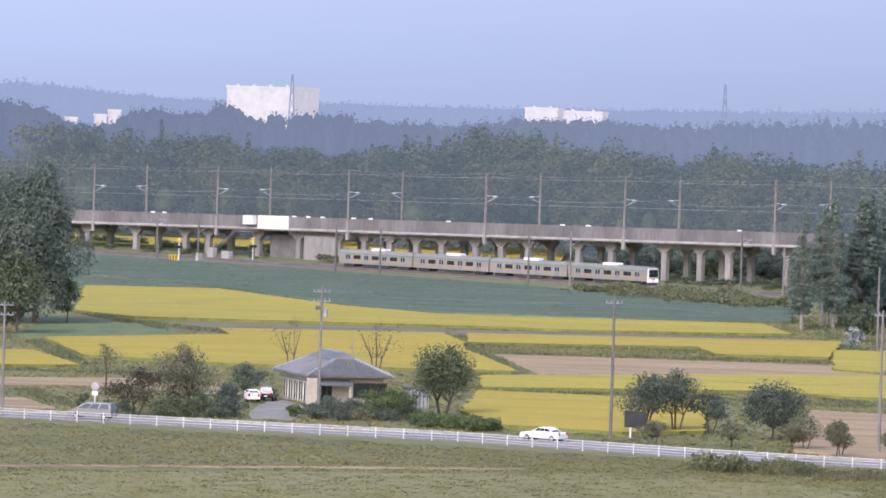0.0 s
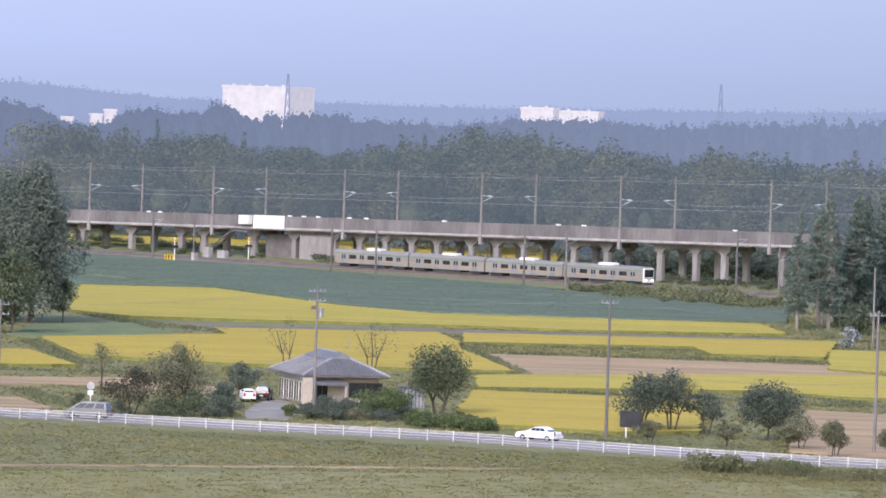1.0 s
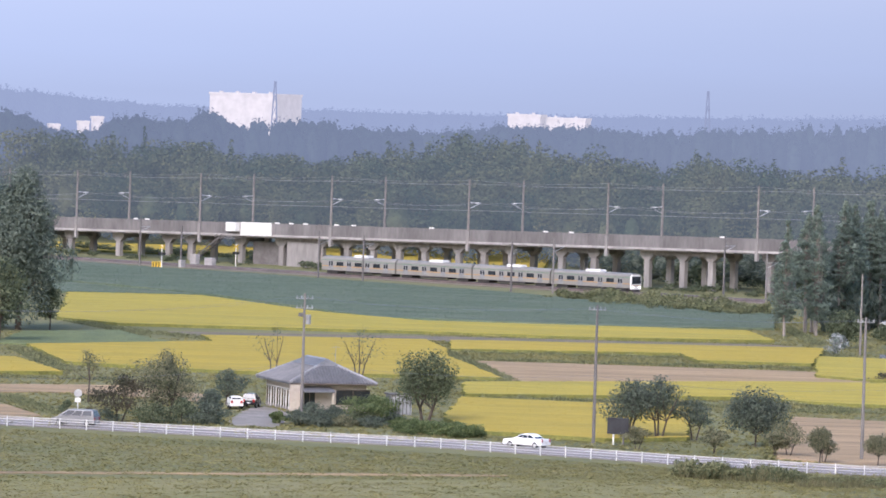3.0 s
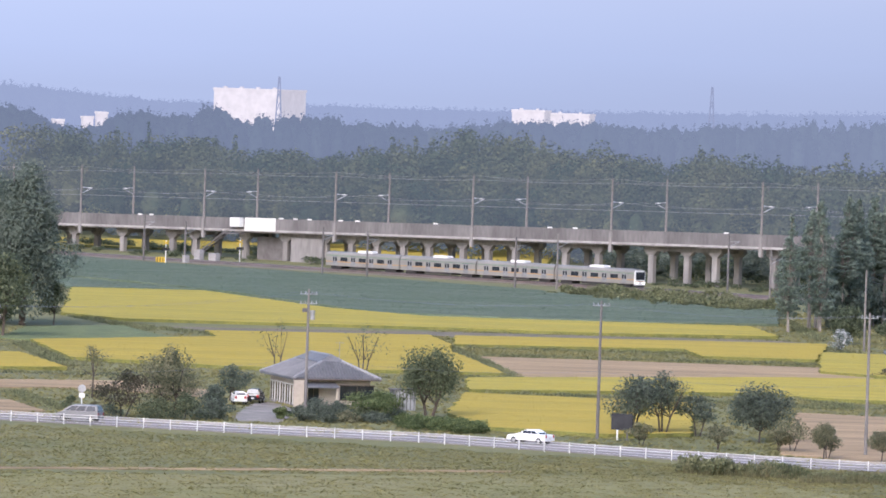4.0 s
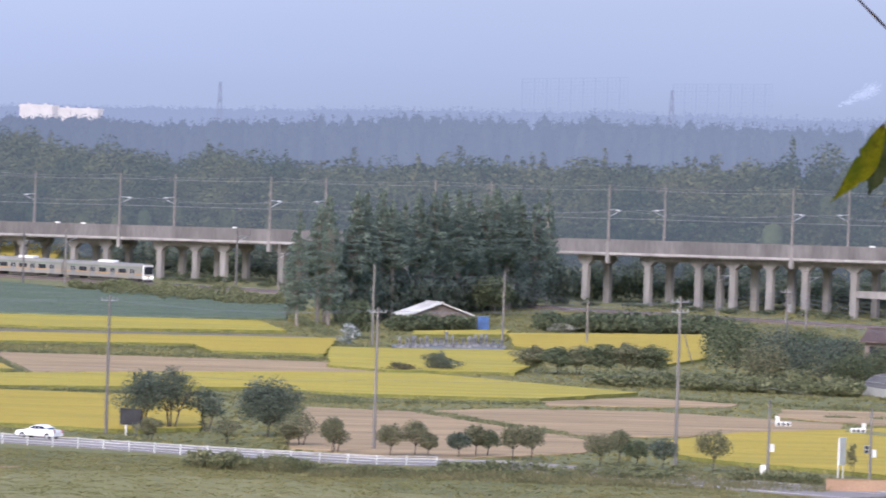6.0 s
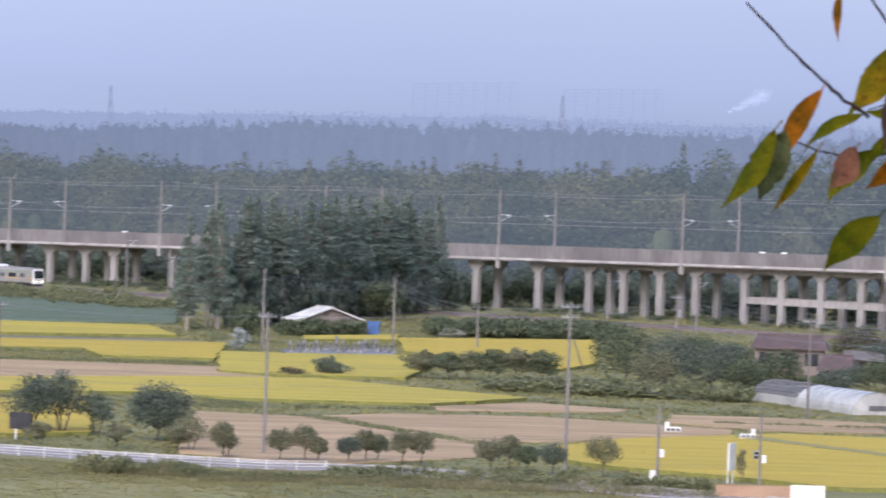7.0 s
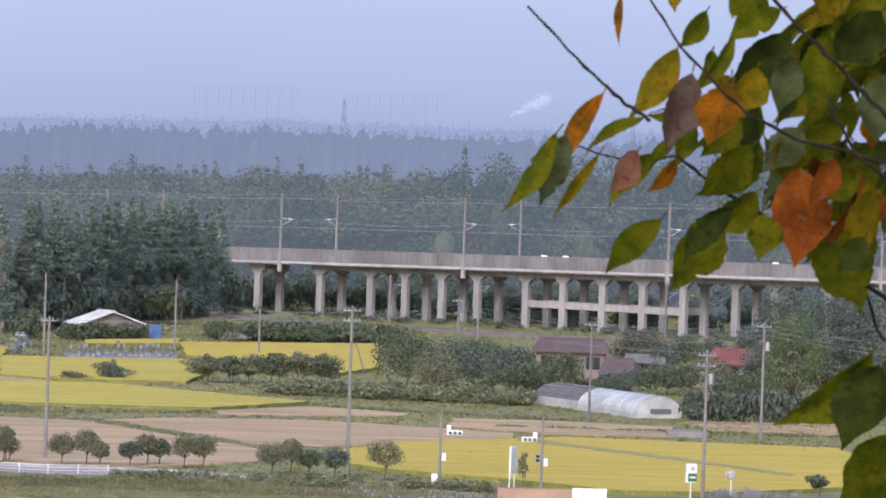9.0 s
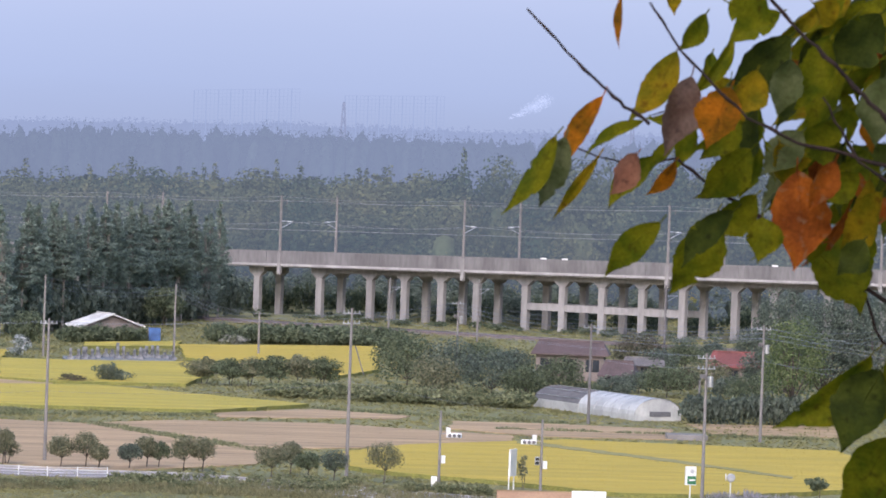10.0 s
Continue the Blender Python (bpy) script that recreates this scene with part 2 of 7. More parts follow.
def lumps(lobes, rnd, k=0.6):
    """Uneven closed masses of foliage inside the lobes, under the loose leaves."""
    vs, fs, ns = [], [], []
    for i, (x, y, z, a, b, c) in enumerate(lobes):
        r = k * rnd.uniform(0.8, 1.15, (len(BALL_V), 1))
        vs.append(np.array([x, y, z]) + BALL_V * np.array([a, b, c]) * r)
        fs.append(BALL_F + i * len(BALL_V))
        ns.append(BALL_V + np.array([0, 0, 0.2]))
    return np.concatenate(vs), np.concatenate(fs), np.concatenate(ns)


def leafy(lobes, n, size, rnd, shell, solid=1, core=0.46):
    """Leaf sprays round the lobes, with masses inside the first of them; vertices, faces and soft normals."""
    p, nn = crown_points(lobes, n, rnd, shell)
    v, f = tri_cards(p, nn, size, rnd)
    vn = np.repeat(nn, 3, 0)
    if solid:
        v2, f2, n2 = lumps(lobes[:solid], rnd, core)
        f = np.concatenate([f, f2 + len(v)])
        v, vn = np.concatenate([v, v2]), np.concatenate([vn, n2])
    return v, f, vn


def raw_mesh(name, v, f, mat, vn=None):
    me = bpy.data.meshes.new(name)
    v = np.asarray(v, float)
    f = np.asarray(f, int)
    me.vertices.add(len(v))
    me.vertices.foreach_set("co", v.ravel())
    k = f.shape[1]
    me.loops.add(f.size)
    me.loops.foreach_set("vertex_index", f.ravel().astype(np.int32))
    me.polygons.add(len(f))
    me.polygons.foreach_set("loop_start", (np.arange(len(f)) * k).astype(np.int32))
    me.update(calc_edges=True)
    me.materials.append(mat)
    if vn is not None:
        vn = np.asarray(vn, float)
        me.normals_split_custom_set_from_vertices((vn / (np.linalg.norm(vn, axis=1, keepdims=True) + 1e-9)).tolist())
    return me


def random_lobes(h, w, low, count, rnd, cone=0.0):
    """Lobes that fill a crown from height low to h, w wide; cone narrows the top."""
    out = []
    for i in range(count):
        q = (i + 0.5) / count
        z = low + (h - low) * (0.12 + 0.76 * q)
        room = w * 0.5 * ((1 - q) ** 0.8 * cone + (1 - cone) * math.sqrt(max(0.12, 1 - (2 * q - 0.85) ** 2)))
        a, rr = rnd.uniform(0, 6.28), room * rnd.uniform(0.25, 0.75)
        s = room * rnd.uniform(0.45, 0.7)
        out.append((rr * math.cos(a), rr * math.sin(a), z, s, s, min((h - low) * rnd.uniform(0.14, 0.24), s * 1.3)))
    top = w * 0.16 * (1.3 - cone)
    out.append((0, 0, h - top, top * 1.2, top * 1.2, top))
    if cone:
        for q, m in ((0.9, 1.1), (0.8, 1.9), (0.68, 2.5)):
            out.append((rnd.uniform(-0.3, 0.3) * top, rnd.uniform(-0.3, 0.3) * top, low + (h - low) * q, top * m, top * m, (h - low) * 0.1))
    return out


def ball_lobes(h, w, low, count, rnd):
    """Lobes of a full round crown: one heart, and smaller clumps over its skin."""
    c, rz = (h + low) / 2, (h - low) / 2
    out = [(0, 0, c, w * 0.36, w * 0.36, rz * 0.8)]
    for k in range(count):
        q = (k + 0.5) / count
        u = 1 - 1.7 * q
        a = k * 2.4 + rnd.uniform(-0.4, 0.4)
        s = math.sqrt(1 - u * u) * w * 0.3 * rnd.uniform(0.85, 1.2)
        r = w * rnd.uniform(0.14, 0.21)
        out.append((s * math.cos(a), s * math.sin(a), c + u * rz * 0.68, r, r, min(r, rz * 0.5)))
    return out


def tier_lobes(h, w, low, tiers, boughs, rnd):
    """Drooping boughs of a conifer, tier over tier, narrowing to the tip."""
    out = []
    for i in range(tiers):
        q = (i + 0.3 * rnd.random()) / tiers
        z = low + (h - low) * q
        reach = 0.5 * w * (1 - q) ** 0.75 * min(1.0, 0.55 + 2.5 * q)
        turn = rnd.uniform(0, 6.28)
        for k in range(max(3, int(boughs * (1 - 0.5 * q)))):
            a = turn + 6.28 * k / boughs + rnd.uniform(-0.3, 0.3)
            r = reach * rnd.uniform(0.6, 1.1)
            out.append((0.58 * r * math.cos(a), 0.58 * r * math.sin(a), z - 0.18 * r, 0.46 * r + 0.02 * w, 0.46 * r + 0.02 * w, (h - low) / tiers * rnd.uniform(0.5, 0.8)))
    out.append((0, 0, h * 0.975, w * 0.05, w * 0.05, h * 0.035))
    return out


def tree(name, label, category, x, y, h, w, low=None, n=1500, size=0.45, leaf=None, lobes=12, cone=0.0, seed=0, trunk=None, stems=1, z=0.0, group="", shell=0.5, ball=False, tiers=0):
    """A tree or bush: tapered trunk with limbs, and a crown of leaf clumps."""
    rnd = np.random.default_rng(seed + 11)
    low = h * 0.25 if low is None else low
    n, size = int(n * 2.0), size * 0.64
    ob = thing(name, label, category, x, y, z, group=group)
    lb = tier_lobes(h, w, low, tiers, 6, rnd) if tiers else ball_lobes(h, w * 1.1, low, lobes, rnd) if ball else random_lobes(h, w * (1.0 if cone else 1.22), low, lobes, rnd, cone)
    g = Geo()
    r = trunk or max(0.06, h * 0.018)
    for s in range(stems):
        a = 6.28 * s / max(1, stems) + seed
        off = 0.0 if stems == 1 else w * 0.13
        top = (off * 2.4 * math.cos(a), off * 2.4 * math.sin(a), low + (h - low) * (0.7 if tiers else 0.6))
        mid = (off * 0.8 * math.cos(a) + 0.1, off * 0.8 * math.sin(a), max(low, h * 0.2))
        g.tube([(off * 0.3 * math.cos(a), off * 0.3 * math.sin(a), -0.2), mid, top], [r, r * 0.75, r * 0.25], 7)
        for k in range(s, len(lb), stems * 2):
            e = lb[k]
            if e[2] > mid[2]:
                g.tube([mid, ((mid[0] + e[0]) / 2, (mid[1] + e[1]) / 2, (mid[2] * 0.6 + e[2] * 0.4)), e[:3]], [r * 0.45, r * 0.3, r * 0.1], 5)
    part("trunk", g, bark, ob)
    p, nn = crown_points(lb, n, rnd, shell)
    v, f = cards(p, nn, size, rnd)
    part("crown", raw_mesh("crown", v, f, leaf or LEAF), None, ob)
    return ob


def join_trees(name, label, category, spots, variants, mat, seed=1, kind="stuff", far=False):
    """Many far trees as one uncountable wood. spots: x, y, height, width."""
    rnd = np.random.default_rng(seed)
    vs, fs, ns, o = [], [], [], 0
    for x, y, h, w in spots:
        v, f, vn = variants[rnd.integers(len(variants))]
        c, s = math.cos(rnd.uniform(0, 6.28)), math.sin(rnd.uniform(0, 6.28))
        k = math.hypot(c, s)
        c, s = c / k, s / k
        q = np.stack([(v[:, 0] * c - v[:, 1] * s) * w + x, (v[:, 0] * s + v[:, 1] * c) * w + y, v[:, 2] * h], 1)
        vs.append(q)
        ns.append(np.stack([vn[:, 0] * c - vn[:, 1] * s, vn[:, 0] * s + vn[:, 1] * c, vn[:, 2]], 1))
        fs.append(f + o)
        o += len(v)
    ob = new(name, raw_mesh(name, np.concatenate(vs), np.concatenate(fs), mat, np.concatenate(ns) if far else None))
    return tagged(ob, label, category, kind=kind)


def wood_variant(n, size, seed, cone=0.0, low=0.12, asp=1.7, solid=1, count=14, heart=0.4, core=0.46):
    """A tree of leaf clumps scaled to height 1 and width 1; asp is its true height over width."""
    rnd = np.random.default_rng(seed)
    if cone > 0.5:
        lb = tier_lobes(asp, 1.0, low * asp, 9, 5, rnd)
    else:
        lb = [(0, 0, asp * 0.45, heart, heart, asp * 0.42)]
        for k in range(count):
            d = rnd.normal(size=3)
            d /= np.linalg.norm(d)
            d[2] = abs(d[2]) * (1 if k % 4 else -0.6)
            r = rnd.uniform(0.15, 0.23)
            lb.append((d[0] * 0.38, d[1] * 0.38, asp * 0.56 + d[2] * asp * 0.3, r, r, min(r, asp * 0.3)))
    v, f, vn = leafy(lb, n, size, rnd, 0.8, solid, core)
    v[:, 2] = np.maximum(v[:, 2], 0) / asp
    return v, f, vn


def scatter(name, label, category, polys, per_m2, height, width, mat, seed, lean=0.35, z=0.0, blades=3):
    """Tufts of upright blades over plan quads."""
    rnd = np.random.default_rng(seed)
    pts = []
    for a, b, c, d in polys:
        a, b, c, d = (np.array(q, float) for q in (a, b, c, d))
        area = 0.5 * abs(np.cross(c - a, d - b))
        n = int(area * per_m2)
        s, t = rnd.random((n, 1)), rnd.random((n, 1))
        pts.append((a * (1 - s) + b * s) * (1 - t) + (d * (1 - s) + c * s) * t)
    p = np.concatenate(pts)
    if name == "valley_grass":
        for poly in FIELDS:
            p = p[~inside(p, poly)]
    p = np.repeat(p, blades, 0)
    n = len(p)
    p = p + rnd.normal(size=(n, 2)) * width * 0.8
    a = rnd.uniform(0, 6.28, n)
    patch = 0.8 + 0.45 * np.sin(p[:, 0] * 1.1 + 2 * np.sin(p[:, 1] * 0.31)) * np.sin(p[:, 0] * 0.43 + p[:, 1] * 0.53)
    hh = height * rnd.uniform(0.3, 1.3, n) * patch
    ww = width * rnd.uniform(0.5, 1.3, n)
    dx, dy = np.cos(a) * ww, np.sin(a) * ww
    lx, ly = rnd.normal(size=n) * lean * hh, rnd.normal(size=n) * lean * hh
    zz = np.full(n, z)
    v = np.stack([np.stack([p[:, 0] - dx, p[:, 1] - dy, zz], 1), np.stack([p[:, 0] + dx, p[:, 1] + dy, zz], 1), np.stack([p[:, 0] + lx, p[:, 1] + ly, zz + hh], 1)], 1).reshape(-1, 3)
    ob = new(name, raw_mesh(name, v, np.arange(3 * n).reshape(n, 3), mat))
    return tagged(ob, label, category, kind="stuff")


def edge_steps(pts, step, rough, rnd):
    out = []
    for k, a in enumerate(pts):
        b = pts[(k + 1) % len(pts)]
        n = max(1, int(math.dist(a, b) / step))
        for i in range(n):
            t = i / n
            j = rnd.normal(size=2) * rough * (0 if i == 0 else 1)
            out.append((a[0] + (b[0] - a[0]) * t + j[0], a[1] + (b[1] - a[1]) * t + j[1]))
    return out


FIELDS = []


def inside(p, poly):
    """Which of the points lie in the polygon."""
    r = np.zeros(len(p), bool)
    for (ax, ay), (bx, by) in zip(poly, poly[1:] + poly[:1]):
        c = (ay > p[:, 1]) != (by > p[:, 1])
        r ^= c & (p[:, 0] < (bx - ax) * (p[:, 1] - ay) / (by - ay + 1e-12) + ax)
    return r


def crop_top(name, label, category, poly, per_m2, height, width, mat, z):
    """Short uneven blades that roughen the top of a crop."""
    rnd = np.random.default_rng(int(abs(poly[0][0]) * 7) + 3)
    q = np.array(poly)
    lo, hi = q.min(0), q.max(0)
    p = lo + (hi - lo) * rnd.random((int((hi - lo).prod() * per_m2), 2))
    p = p[inside(p, poly)]
    n = len(p)
    a = rnd.uniform(0, 6.28, n)
    hh, ww = height * rnd.uniform(0.3, 1.2, n), width * rnd.uniform(0.5, 1.3, n)
    o = np.stack([np.cos(a) * ww, np.sin(a) * ww, np.zeros(n)], 1)
    b = np.column_stack([p, np.full(n, z - 0.03)])
    t = b + np.column_stack([rnd.normal(size=(n, 2)) * height * 3.0, hh])
    v = np.stack([b - o, b + o, t], 1).reshape(-1, 3)
    return tagged(new(name, raw_mesh(name, v, np.arange(3 * n).reshape(n, 3), mat)), label, category, kind="stuff")


def field(name, label, category, pts, top, mat, step=1.6, rough=0.18, z=0.0):
    """A crop or bare field: a slab with an uneven edge."""
    rnd = np.random.default_rng(int(abs(pts[0][0] * 10 + pts[0][1])))
    q = edge_steps(pts, step, rough, rnd)
    g = Geo().prism(q, z, top)
    ob = new(name, g.mesh(name, mat))
    if name == "rice_field":
        ob.data.materials.append(rice_stalk)
        for q in ob.data.polygons:
            q.material_index = int(abs(q.normal.z) < 0.5)
    FIELDS.append(list(pts))
    if name == "rice_field":
        crop_top("rice_ears", "ripe drooping rice ears on the crop", "rice", list(pts), 3.0, 0.07, 0.12, RICE_EAR if mat == rice else RICE_PALE, top)
    if name == "stubble_field":
        crop_top("straw", "loose cut straw on the stubble", "straw", list(pts), 1.6, 0.06, 0.14, STRAW, top)
    if name == "leek_field":
        crop_top("leek_leaves", "upright blue-green leek leaves in rows", "leeks", list(pts), 2.2, 0.14, 0.12, LEEK_LEAF, top)
    return tagged(ob, label, category, kind="structure")


# ---- ground, hill under the camera, sky backdrop ----
def ground_height(x, y):
    d = math.hypot(x * 0.6, max(y, 0.0))
    return max(0.0, 33.2 - 0.105 * d - 0.00004 * d * d)


g = Geo()
xs = [-2600, -900, -400, -250, -150, -100, -60, -30, -12, 0, 12, 30, 60, 100, 150, 250, 400, 900, 2600]
ys = [-900, -300, -100, -30, 0, 10, 20, 40, 70, 100, 140, 180, 220, 250, 270, 290, 320, 420, 700, 1200, 2000, 3200, 4850]
g.add([(x, y, ground_height(x, y)) for y in ys for x in xs],
      [(j * len(xs) + i, j * len(xs) + i + 1, (j + 1) * len(xs) + i + 1, (j + 1) * len(xs) + i) for j in range(len(ys) - 1) for i in range(len(xs) - 1)])
tagged(new("ground", g.mesh("ground", grass, True)), "flat grassy valley floor rising to a hill", "ground", kind="structure")

mt = bpy.data.materials.new("hazy_sky")
mt.use_nodes = True
n, l = mt.node_tree.nodes, mt.node_tree.links
n.remove(n["Principled BSDF"])
tc, sp, rp, em = n.new("ShaderNodeTexCoord"), n.new("ShaderNodeSeparateXYZ"), n.new("ShaderNodeValToRGB"), n.new("ShaderNodeEmission")
nz, ad, mr = n.new("ShaderNodeTexNoise"), n.new("ShaderNodeMath"), n.new("ShaderNodeMapRange")
l.new(tc.outputs["Object"], sp.inputs[0])
mp = n.new("ShaderNodeMapping")
mp.inputs["Scale"].default_value = (0.0016, 0.0016, 0.012)
l.new(tc.outputs["Object"], mp.inputs[0])
l.new(mp.outputs[0], nz.inputs["Vector"])
nz.inputs["Scale"].default_value, nz.inputs["Detail"].default_value = 1.0, 5.0
mr.inputs[1].default_value, mr.inputs[2].default_value = 0.0, 240.0
l.new(sp.outputs[2], mr.inputs[0])
mu = n.new("ShaderNodeMath")
mu.operation, mu.inputs[1].default_value = "MULTIPLY_ADD", 0.16
l.new(nz.outputs[0], mu.inputs[0])
l.new(mr.outputs[0], mu.inputs[2])
ad.operation, ad.inputs[1].default_value = "SUBTRACT", 0.08
l.new(mu.outputs[0], ad.inputs[0])
l.new(ad.outputs[0], rp.inputs[0])
cr = rp.color_ramp
cr.elements[0].position, cr.elements[0].color = 0.12, (0.26, 0.294, 0.378, 1)
cr.elements[1].position, cr.elements[1].color = 0.55, (0.335, 0.37, 0.455, 1)
for pos, col in ((0.24, (0.283, 0.322, 0.415, 1)), (0.36, (0.3, 0.339, 0.43, 1))):
    e = cr.elements.new(pos)
    e.color = col
l.new(rp.outputs[0], em.inputs[0])
side = n.new("ShaderNodeMapRange")
side.inputs[1].default_value, side.inputs[2].default_value, side.inputs[3].default_value, side.inputs[4].default_value = -350.0, 450.0, 1.1, 0.95
l.new(sp.outputs[0], side.inputs[0])
l.new(side.outputs[0], em.inputs[1])
l.new(em.outputs[0], n["Material Output"].inputs[0])
g = Geo()
arc = [(4800 * math.sin(radians(a)), 4800 * math.cos(radians(a))) for a in range(-30, 41, 2)]
g.loft([[(x, y, z) for x, y in arc] for z in (-5, 60, 140, 500)], closed=False, caps=False)
tagged(new("backdrop_sky", g.mesh("backdrop_sky", mt, True)), "pale lavender hazy sky over distant mountains", "sky", kind="structure")

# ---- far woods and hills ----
# woods and ridge emit a blue that stands for the air haze
far_leaf_hazed = distant("far_wood", (0.05, 0.07, 0.055), (0.03, 0.05, 0.04), (0.13, 0.151, 0.203), 0.82, island=0.3, scale=0.03, fine=14, east=(0.165, 0.19, 0.252))
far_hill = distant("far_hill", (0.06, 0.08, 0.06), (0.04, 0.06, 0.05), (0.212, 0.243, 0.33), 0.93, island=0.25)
VAR_FAR = [wood_variant(110, 0.12, s, cone=0.1, count=0, asp=(2.0, 2.6)[s % 2], heart=0.5, core=0.93) for s in range(1, 7)]
VAR_THICKET = [wood_variant(420, 0.07, s + 50, cone=0.1, count=6) for s in range(4)]
VAR_BACK = [wood_variant(1050, 0.044, s + 30, cone=0.1, count=11) for s in range(5)]
VAR_WOOD = [wood_variant(1900, 0.04, s + 20, cone=c) for s, c in ((1, 0.1), (2, 0.3), (3, 0.05), (4, 0.2), (5, 0.45))]
VAR_CEDAR = [wood_variant(900, 0.07, s + 40, cone=0.85, low=0.05, asp=3.2, solid=0) for s in range(3)]
# haze over the wood behind the viaduct, put in as part emission
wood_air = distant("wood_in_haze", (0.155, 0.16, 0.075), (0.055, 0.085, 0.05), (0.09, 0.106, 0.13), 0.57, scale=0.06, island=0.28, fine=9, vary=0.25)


def polar(deg, r):
    return r * math.sin(radians(deg)), r * math.cos(radians(deg))


spots = []
for row, r in enumerate((2300, 2440, 2620)):
    for a in np.arange(-5.2, 13, 0.065):
        x, y = polar(a + rng.normal() * 0.03, r + rng.normal() * 25)
        left = max(0.0, 1 - abs(a + 4.2) / 0.9) * 5 - max(0.0, 1 - abs(a + 3.25) / 0.5) * 7
        bump = 4.0 * noise.noise(Vector((a * 1.3, row * 3.1, 0))) + 2.8 * noise.noise(Vector((a * 4.5, row * 2.3, 5))) + left + max(0.0, 1 - abs(a + 2.05) / 0.22) * 7 + 3.0 * max(0.0, 1 - abs(a - 1.1) / 0.9)
        q = max(0.0, min(1.0, (a - 0.5) / 5))
        right = 8.5 * q * q * (3 - 2 * q)
        spots.append((x, y, (24.6 if a < 0.4 else 24.9) + bump + right + rng.normal() * 0.8, 7.5 + rng.normal() * 1.5))
join_trees("far_wood", "hazy blue-green forest on the distant plain", "forest", spots, VAR_FAR, far_leaf_hazed, 3, far=True)
spots = []
for r in (3900, 4250):
    for a in np.arange(-5.2, 13, 0.065):
        x, y = polar(a, r + rng.normal() * 30)
        hh = 28 + 9 * max(0.0, 1 - abs(a + 3.9) / 1.3) + 3.5 * noise.noise(Vector((a * 0.5, r * 0.01, 4))) + 9 * max(0.0, min(1, (a - 1) / 5))
        spots.append((x, y, hh + rng.normal() * 0.4, 13))
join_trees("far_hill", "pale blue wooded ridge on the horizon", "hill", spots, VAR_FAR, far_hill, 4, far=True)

# ---- viaduct: local x runs along it, y away from the camera ----
VIA_Y, VIA_TURN, GRADE = 1203.30, -44.92, 0.0149
TOP0 = 8.95
viaduct = thing("railway_viaduct", "long stained grey concrete high-speed railway viaduct", "viaduct", 0, VIA_Y, 0, VIA_TURN, kind="structure")
S0, S1 = -190.0, 330.0
W = 11.5


def on_viaduct(s, across, z):
    return (Matrix.Translation((0, VIA_Y, 0)) @ pose(0, 0, 0, 0, 0, VIA_TURN) @ Vector((s, across, z))).to_tuple()


g = Geo()
g.box((S0, 0.25, TOP0 - 2.45), (S1, W - 0.25, TOP0 - 2.05), GRADE)
part("deck", g, concrete, viaduct)
part("ledge", Geo().box((S0, 0.0, TOP0 - 2.62), (S1, 0.25, TOP0 - 2.2), GRADE), ledge_mat, viaduct)
part("fascia", Geo().box((S0, 0.3, TOP0 - 2.85), (S1, 0.7, TOP0 - 2.46), GRADE), concrete, viaduct)
# parapet panels, near and far
step = 6.3
k = 0
s = S0
while s < S1 - 1:
    e = min(S1, s + step)
    part("parapet_panel", Geo().box((s + 0.03, 0.06, TOP0 - 2.2), (e - 0.03, 0.24, TOP0), GRADE), parapet_mat, viaduct)
    s = e
part("parapet_far", Geo().box((S0, W - 0.24, TOP0 - 2.2), (S1, W - 0.06, TOP0 - 0.1), GRADE), parapet_mat, viaduct)

# columns in pairs with haunched cross heads
cols = [-104.77, -90.05, -75.14, -68.24, -53.66, -41.86, -30.56,
        -23.23, -16.12, -8.73, -1.71, 7.53, 14.39, 21.67, 34.97,
        43.52, 57.36, 66.40, 73.53, 88.01,
        103.14, 118.07, 130.09, 144.56, 160.06, 174.07, 185.32,
        192.94, 200.93, 208.60, 219.01, 226.89, 235.18,
        243.51, 251.88, 262.57, 270.39, 281.05, 292.13]
cols = sorted(cols)
first = [cols[0] - 9.5 * k for k in range(1, 7)]
cols = [c - 1.1 for c in cols]
for s in sorted(first + cols):
    top = TOP0 - 2.55 + GRADE * s
    for across in (2.2, W - 3.2):
        g = Geo()
        g.cbox((s - 0.66, across, -0.5), (s + 0.66, across + 1.0, top - 2.0), 0.08)
        g.loft([[(s - 0.66, across, top - 2.0), (s + 0.66, across, top - 2.0), (s + 0.66, across + 1, top - 2.0), (s - 0.66, across + 1, top - 2.0)],
                [(s - 1.7, across, top - 1.15), (s + 1.7, across, top - 1.15), (s + 1.7, across + 1, top - 1.15), (s - 1.7, across + 1, top - 1.15)],
                [(s - 1.7, across, top + 0.09), (s + 1.7, across, top + 0.09), (s + 1.7, across + 1, top + 0.09), (s - 1.7, across + 1, top + 0.09)]])
        part("column", g, concrete, viaduct)
    part("cross_head", Geo().box((s - 0.45, 3.21, top - 1.2), (s + 0.45, W - 3.21, top - 0.02)), concrete, viaduct)
# long beams that frame the columns, and the low tie beams of the tall frames
for a, b in zip(cols[:-1], cols[1:]):
    if b - a < 11.5:
        for across in (2.26, W - 3.14):
            part("beam", Geo().box((a + 1.71, across, TOP0 - 3.68), (b - 1.71, across + 0.86, TOP0 - 2.46), GRADE), concrete, viaduct)
tall = [c for c in cols if 217.93 - 1.1 <= c <= 252.69 + 0.5]
for a, b in zip(tall[:-1], tall[1:]):
    for across in (2.3, W - 3.1):
        part("tie_beam", Geo().box((a + 0.66, across, 3.5), (b - 0.66, across + 0.8, 4.7)), concrete, viaduct)
